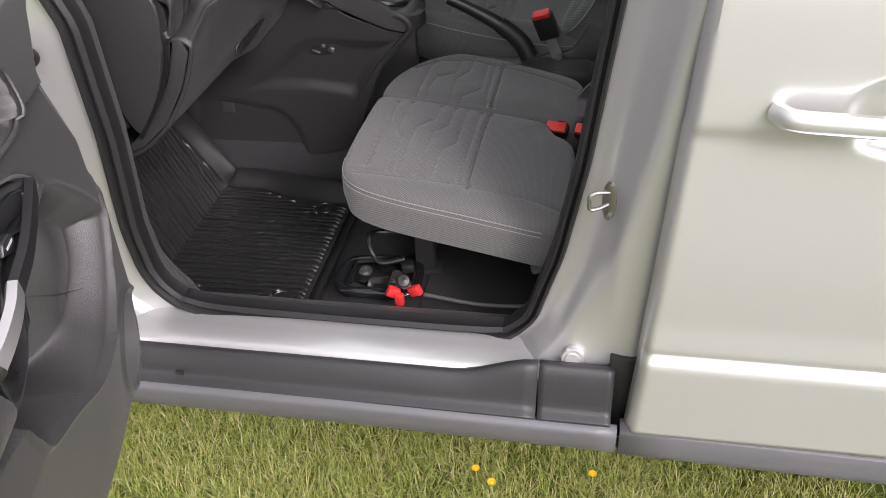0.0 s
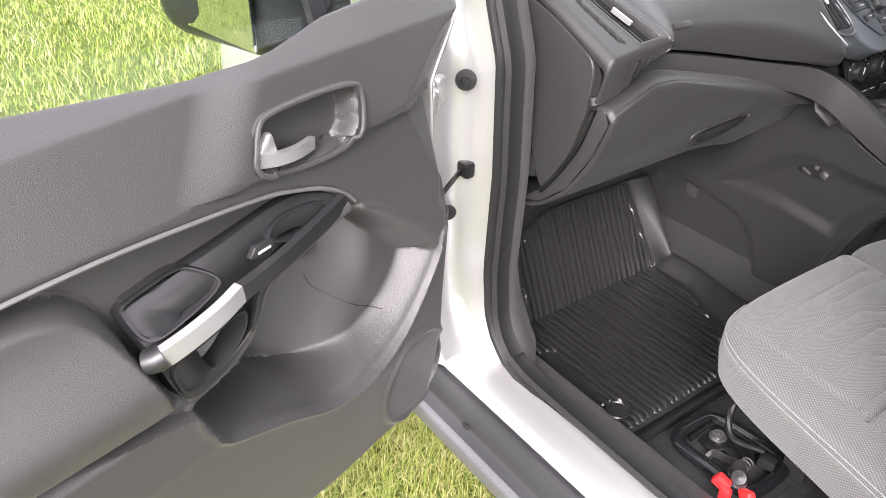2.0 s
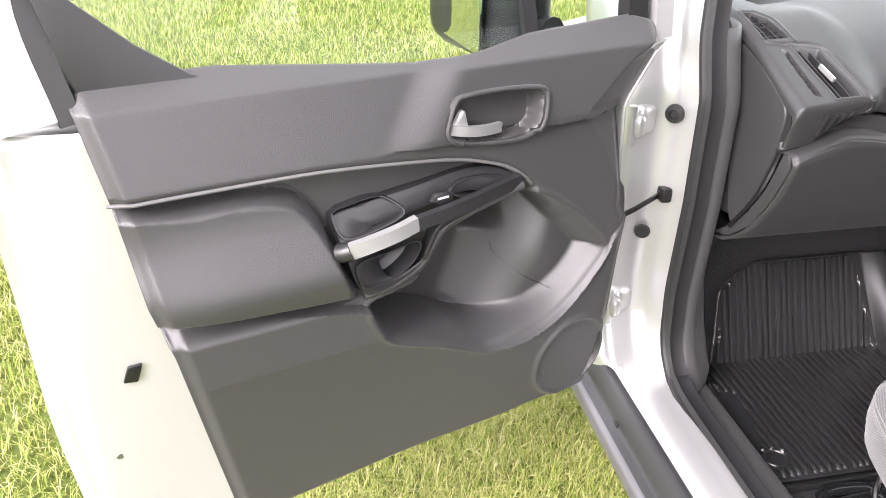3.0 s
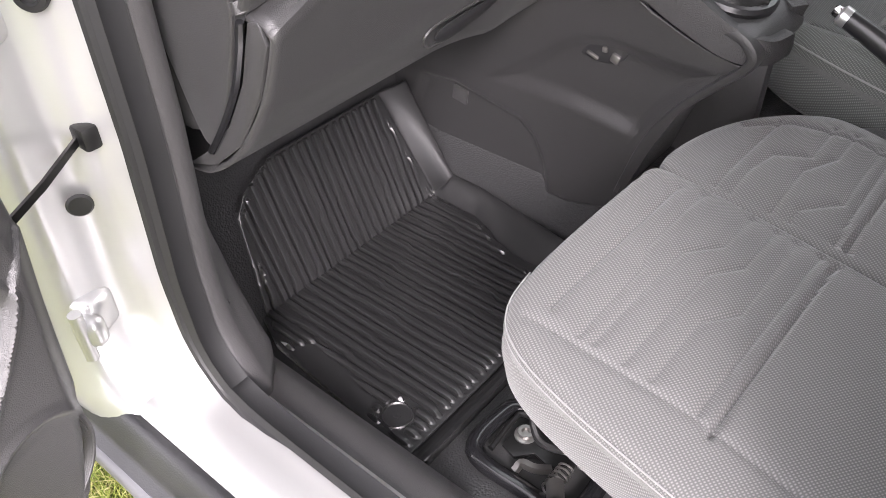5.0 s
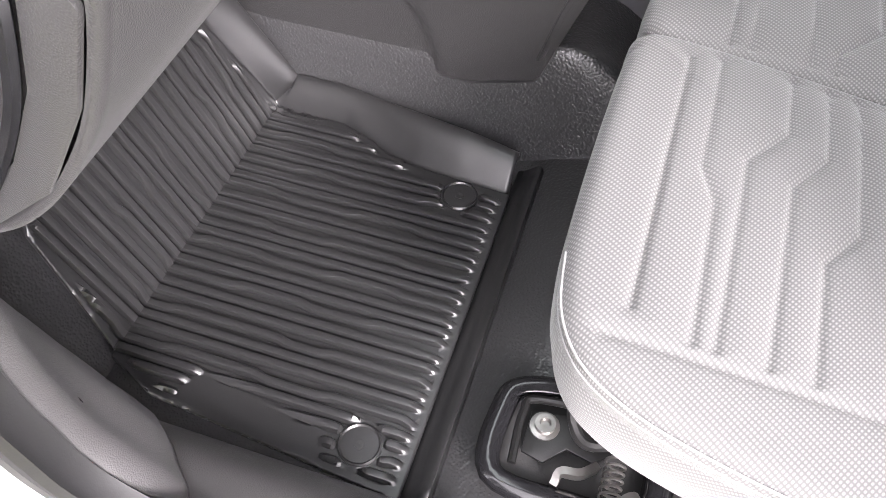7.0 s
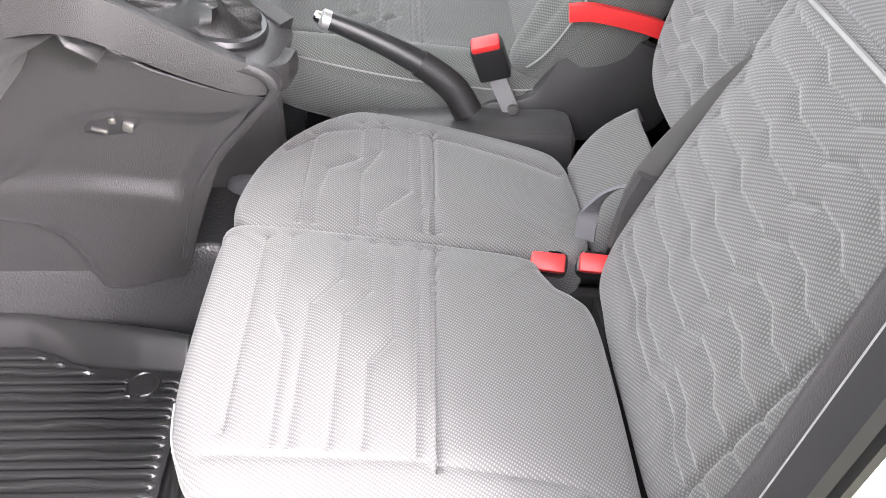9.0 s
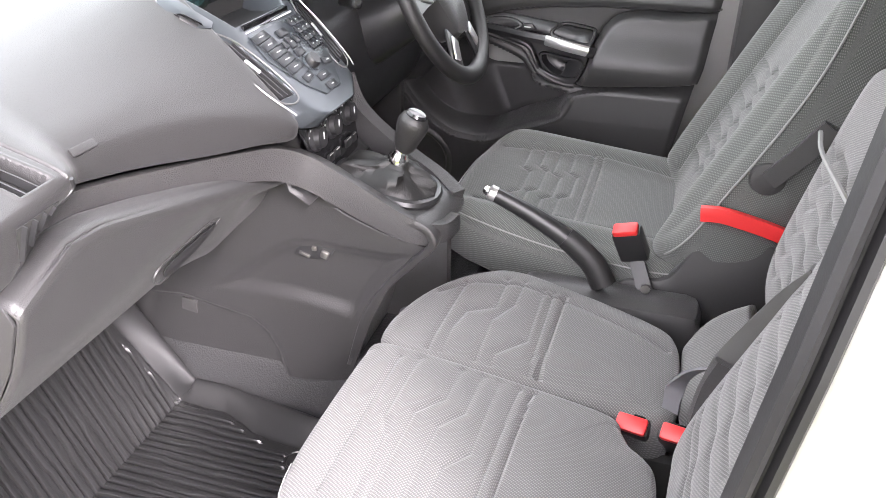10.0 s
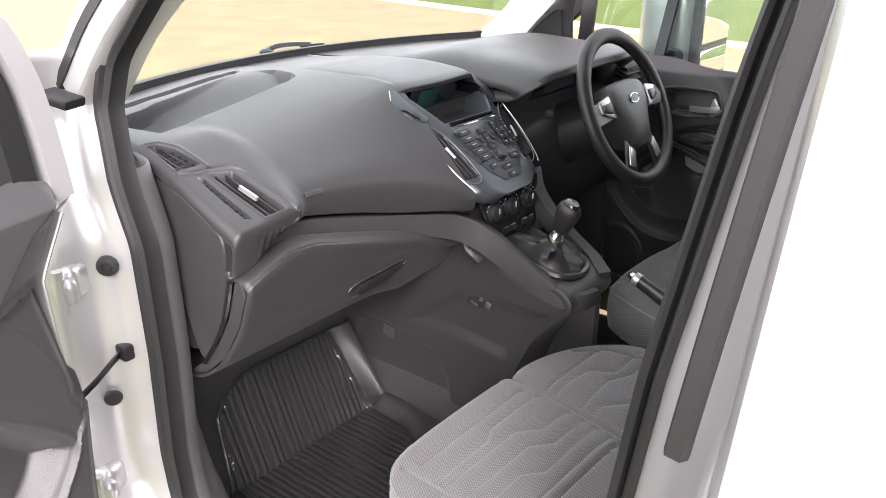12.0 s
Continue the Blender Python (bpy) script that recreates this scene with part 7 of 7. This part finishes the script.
discs = np.minimum(np.hypot(MX + 0.531, MY - 1.347), np.hypot(MX + 0.535, MY - 1.721))
H = hcol[None, :] * fade * ends * (1 - plain) * ease(discs, 0.028, 0.031)
tx, tz = np.gradient(mx), np.gradient(mz)
ln = np.hypot(tx, tz)
SHEET = np.stack([MX - H * (tz / ln)[:, None], MY, MZ + H * (tx / ln)[:, None]], 2)
part("ribbed_sheet", grid(SHEET), MAT_RUBBER, mat_thing, "black ribbed rubber sheet", angle=26, solid=0.004)
LIP = ((0.0, 0.0), (0.05, 0.10), (0.28, 0.26), (0.64, 0.50), (0.92, 0.75), (1.0, 0.92), (0.96, 1.0), (0.72, 1.05))          # height, width
turn_ = ease(along, 0.205, 0.275)
lip = []
for k in range(0, nx_, 2):
    x, z, r = mx[k], mz[k], m_right[k]
    nx, nz = 0.917 * (1 - turn_[k]), 0.40 + 0.60 * turn_[k]
    up = float(np.interp(along[k], [0, 0.12, 0.235, 0.36, 0.44, 0.53, 0.62], [0.020, 0.034, 0.048, 0.050, 0.046, 0.040, 0.030]))
    o = float(np.interp(x, [-0.95, -0.85, -0.75, -0.69, -0.61, -0.53, -0.46], [1.822, 1.836, 1.834, 1.824, 1.817, 1.810, 1.800])) - r
    lip.append(spline([(x + nx * up * a, r + o * b, z + nz * up * a) for a, b in LIP], 20))
part("side_wall", grid(np.array(lip)), MAT_RUBBER, mat_thing, "raised black rubber lip", solid=0.003)
rear = [[(x, y, z) for x, z in ((-0.472, 0.499), (-0.464, 0.501), (-0.454, 0.510), (-0.446, 0.518), (-0.440, 0.519), (-0.434, 0.500))] for y in np.linspace(1.302, 1.796, 24)]
part("rear_lip", grid(np.array(rear)), MAT_RUBBER, mat_thing, solid=0.003)
for k in range(2):
    n_ch = (7, 7)[k]
    for c in range(n_ch):
        x = -0.725 + 0.0185 * c + 0.035 * k
        y = 1.368 - 0.018 * k
        part("raised_mark", block((0.011, 0.010 - 0.002 * k, 0.0012), (x, y, 0.5002), 0.0004, (0, 0, -12)), MAT_RUBBER, mat_thing)
for x, y in ((-0.531, 1.347), (-0.535, 1.721)):
    k = part("fixing_disc", lathe([(0.025, 0.0), (0.025, 0.005), (0.023, 0.007), (0.021, 0.005), (0.0, 0.0055)], axis_pose((x, y, 0.500), (0, 0, 1)), 30), MAT_RUBBER, mat_thing, "round black fixing disc")
    part("disc_centre", lathe([(0.006, 0), (0.006, 0.001), (0.004, 0.0012), (0, 0.0005)], axis_pose((x, y, 0.5055), (0, 0, 1)), 16), MAT_RUBBER, k)

# ---- floor fittings under the double seat ----
tray = thing("seat_floor_bracket", (-0.33, 1.36, 0.53), "black steel seat bracket with bolt in a floor tray", "bracket")
rim_ = spline([(-0.385, 1.345), (-0.392, 1.42), (-0.375, 1.448), (-0.31, 1.460), (-0.24, 1.455), (-0.225, 1.40), (-0.235, 1.345), (-0.30, 1.338)], 48, closed=True)
part("tray_rim", tube([(x, y, 0.548) for x, y in rim_], 0.013, 12, closed=True, ry=0.010), GLOSS, tray, "gloss black tray rim")
part("tray_floor", plate([(x, y, 0.528) for x, y in rim_], (0, 0, 0.006), 0), DARK_TRIM, tray)
rod_in = spline([(-0.368, 1.360, 0.552), (-0.370, 1.415, 0.556), (-0.355, 1.434, 0.558), (-0.24, 1.440, 0.560)], 24)
part("wire_frame", tube(rod_in, 0.0045, 8), STEEL, tray, "bent black steel wire")
part("bracket_plate", plate([(-0.362, 1.425, 0.544), (-0.285, 1.432, 0.552), (-0.262, 1.405, 0.552), (-0.290, 1.385, 0.548), (-0.318, 1.392, 0.546), (-0.338, 1.372, 0.543), (-0.362, 1.378, 0.542)], (0, 0, 0.004), 0.001), STEEL, tray, "worn steel bracket plate")
bolt_ = part("bolt", lathe([(0.016, 0), (0.016, 0.003), (0.011, 0.004), (0.011, 0.010), (0.006, 0.010), (0.005, 0.005), (0, 0.005)], axis_pose((-0.345, 1.410, 0.548), (0, 0, 1)), 18), ZINC, tray, "steel bolt on a washer")
part("nut", lathe([(0.010, 0), (0.010, 0.008), (0.005, 0.008), (0.005, 0.003), (0, 0.003)], axis_pose((-0.300, 1.412, 0.555), (0, 0, 1)), 6), STEEL, tray)
part("hook", sweep(spline([(-0.285, 1.380, 0.556), (-0.300, 1.365, 0.562), (-0.318, 1.362, 0.560), (-0.322, 1.352, 0.552)], 14), [(-0.004, -0.006), (0.004, -0.006), (0.004, 0.006), (-0.004, 0.006)]), ZINC, tray, "bare steel latch hook")
coil = [(-0.268 + 0.010 * math.cos(a), 1.392 - 0.0012 * a, 0.562 + 0.010 * math.sin(a)) for a in np.linspace(0, 12 * math.pi, 120)]
part("spring", tube(coil, 0.0016, 6), ZINC, tray, "small steel spring")
part("catch_block", block((0.030, 0.024, 0.022), (-0.250, 1.420, 0.562), 0.005, (0, 0, 20)), PLASTIC, tray)
jack = thing("jack_clamp", (-0.23, 1.295, 0.56), "steel clamp screw with red plastic wing nut", "clamp")
part("screw", tube([(-0.255, 1.34, 0.60), (-0.225, 1.295, 0.612)], 0.011, 12), ZINC, jack)
part("cap", lathe([(0.012, 0), (0.014, 0.006), (0.012, 0.016), (0.0, 0.018)], axis_pose((-0.232, 1.305, 0.612), (0.2, -0.7, 0.7)), 16), STEEL, jack)
part("wing", join(block((0.028, 0.016, 0.024), (-0.252, 1.288, 0.596), 0.005, (0, 30, 20)), block((0.030, 0.016, 0.024), (-0.205, 1.290, 0.602), 0.005, (0, -30, -20)), block((0.02, 0.014, 0.03), (-0.238, 1.283, 0.582), 0.005)), RED, jack, "red plastic wing nut")
rod = thing("steel_rod", (0.0, 1.31, 0.55), "bare bent steel rod lying under the seat", "rod")
part("rod", tube(spline([(-0.19, 1.30, 0.585), (-0.08, 1.297, 0.572), (0.0, 1.295, 0.575), (0.09, 1.30, 0.58)], 20), 0.0045, 8), ZINC, rod)
loop_ = thing("seat_release_loop", (-0.32, 1.40, 0.60), "black steel loop handle under the seat", "handle")
part("loop", tube(spline([(-0.25, 1.45, 0.64), (-0.315, 1.43, 0.645), (-0.325, 1.405, 0.655), (-0.32, 1.385, 0.63), (-0.30, 1.38, 0.60), (-0.25, 1.40, 0.60)], 24), 0.006, 8), STEEL, loop_)

# ---- cup holder between the front seats ----
cup = thing("cup_holder_tray", (-0.35, 2.05, 0.55), "grey plastic cup holder tray on the tunnel", "cup holder")
part("tray", block((0.17, 0.13, 0.15), (-0.35, 2.055, 0.63), 0.03, None, 3), CLADDING_GREY, cup, "grey tray")
for x in (-0.39, -0.32):
    part("cup_ring", lathe([(0.033, 0.0), (0.033, 0.005), (0.029, 0.005), (0.028, -0.001), (0.0, -0.001)], axis_pose((x, 2.05, 0.7055), (0, 0, 1)), 28), GLOSS, cup)
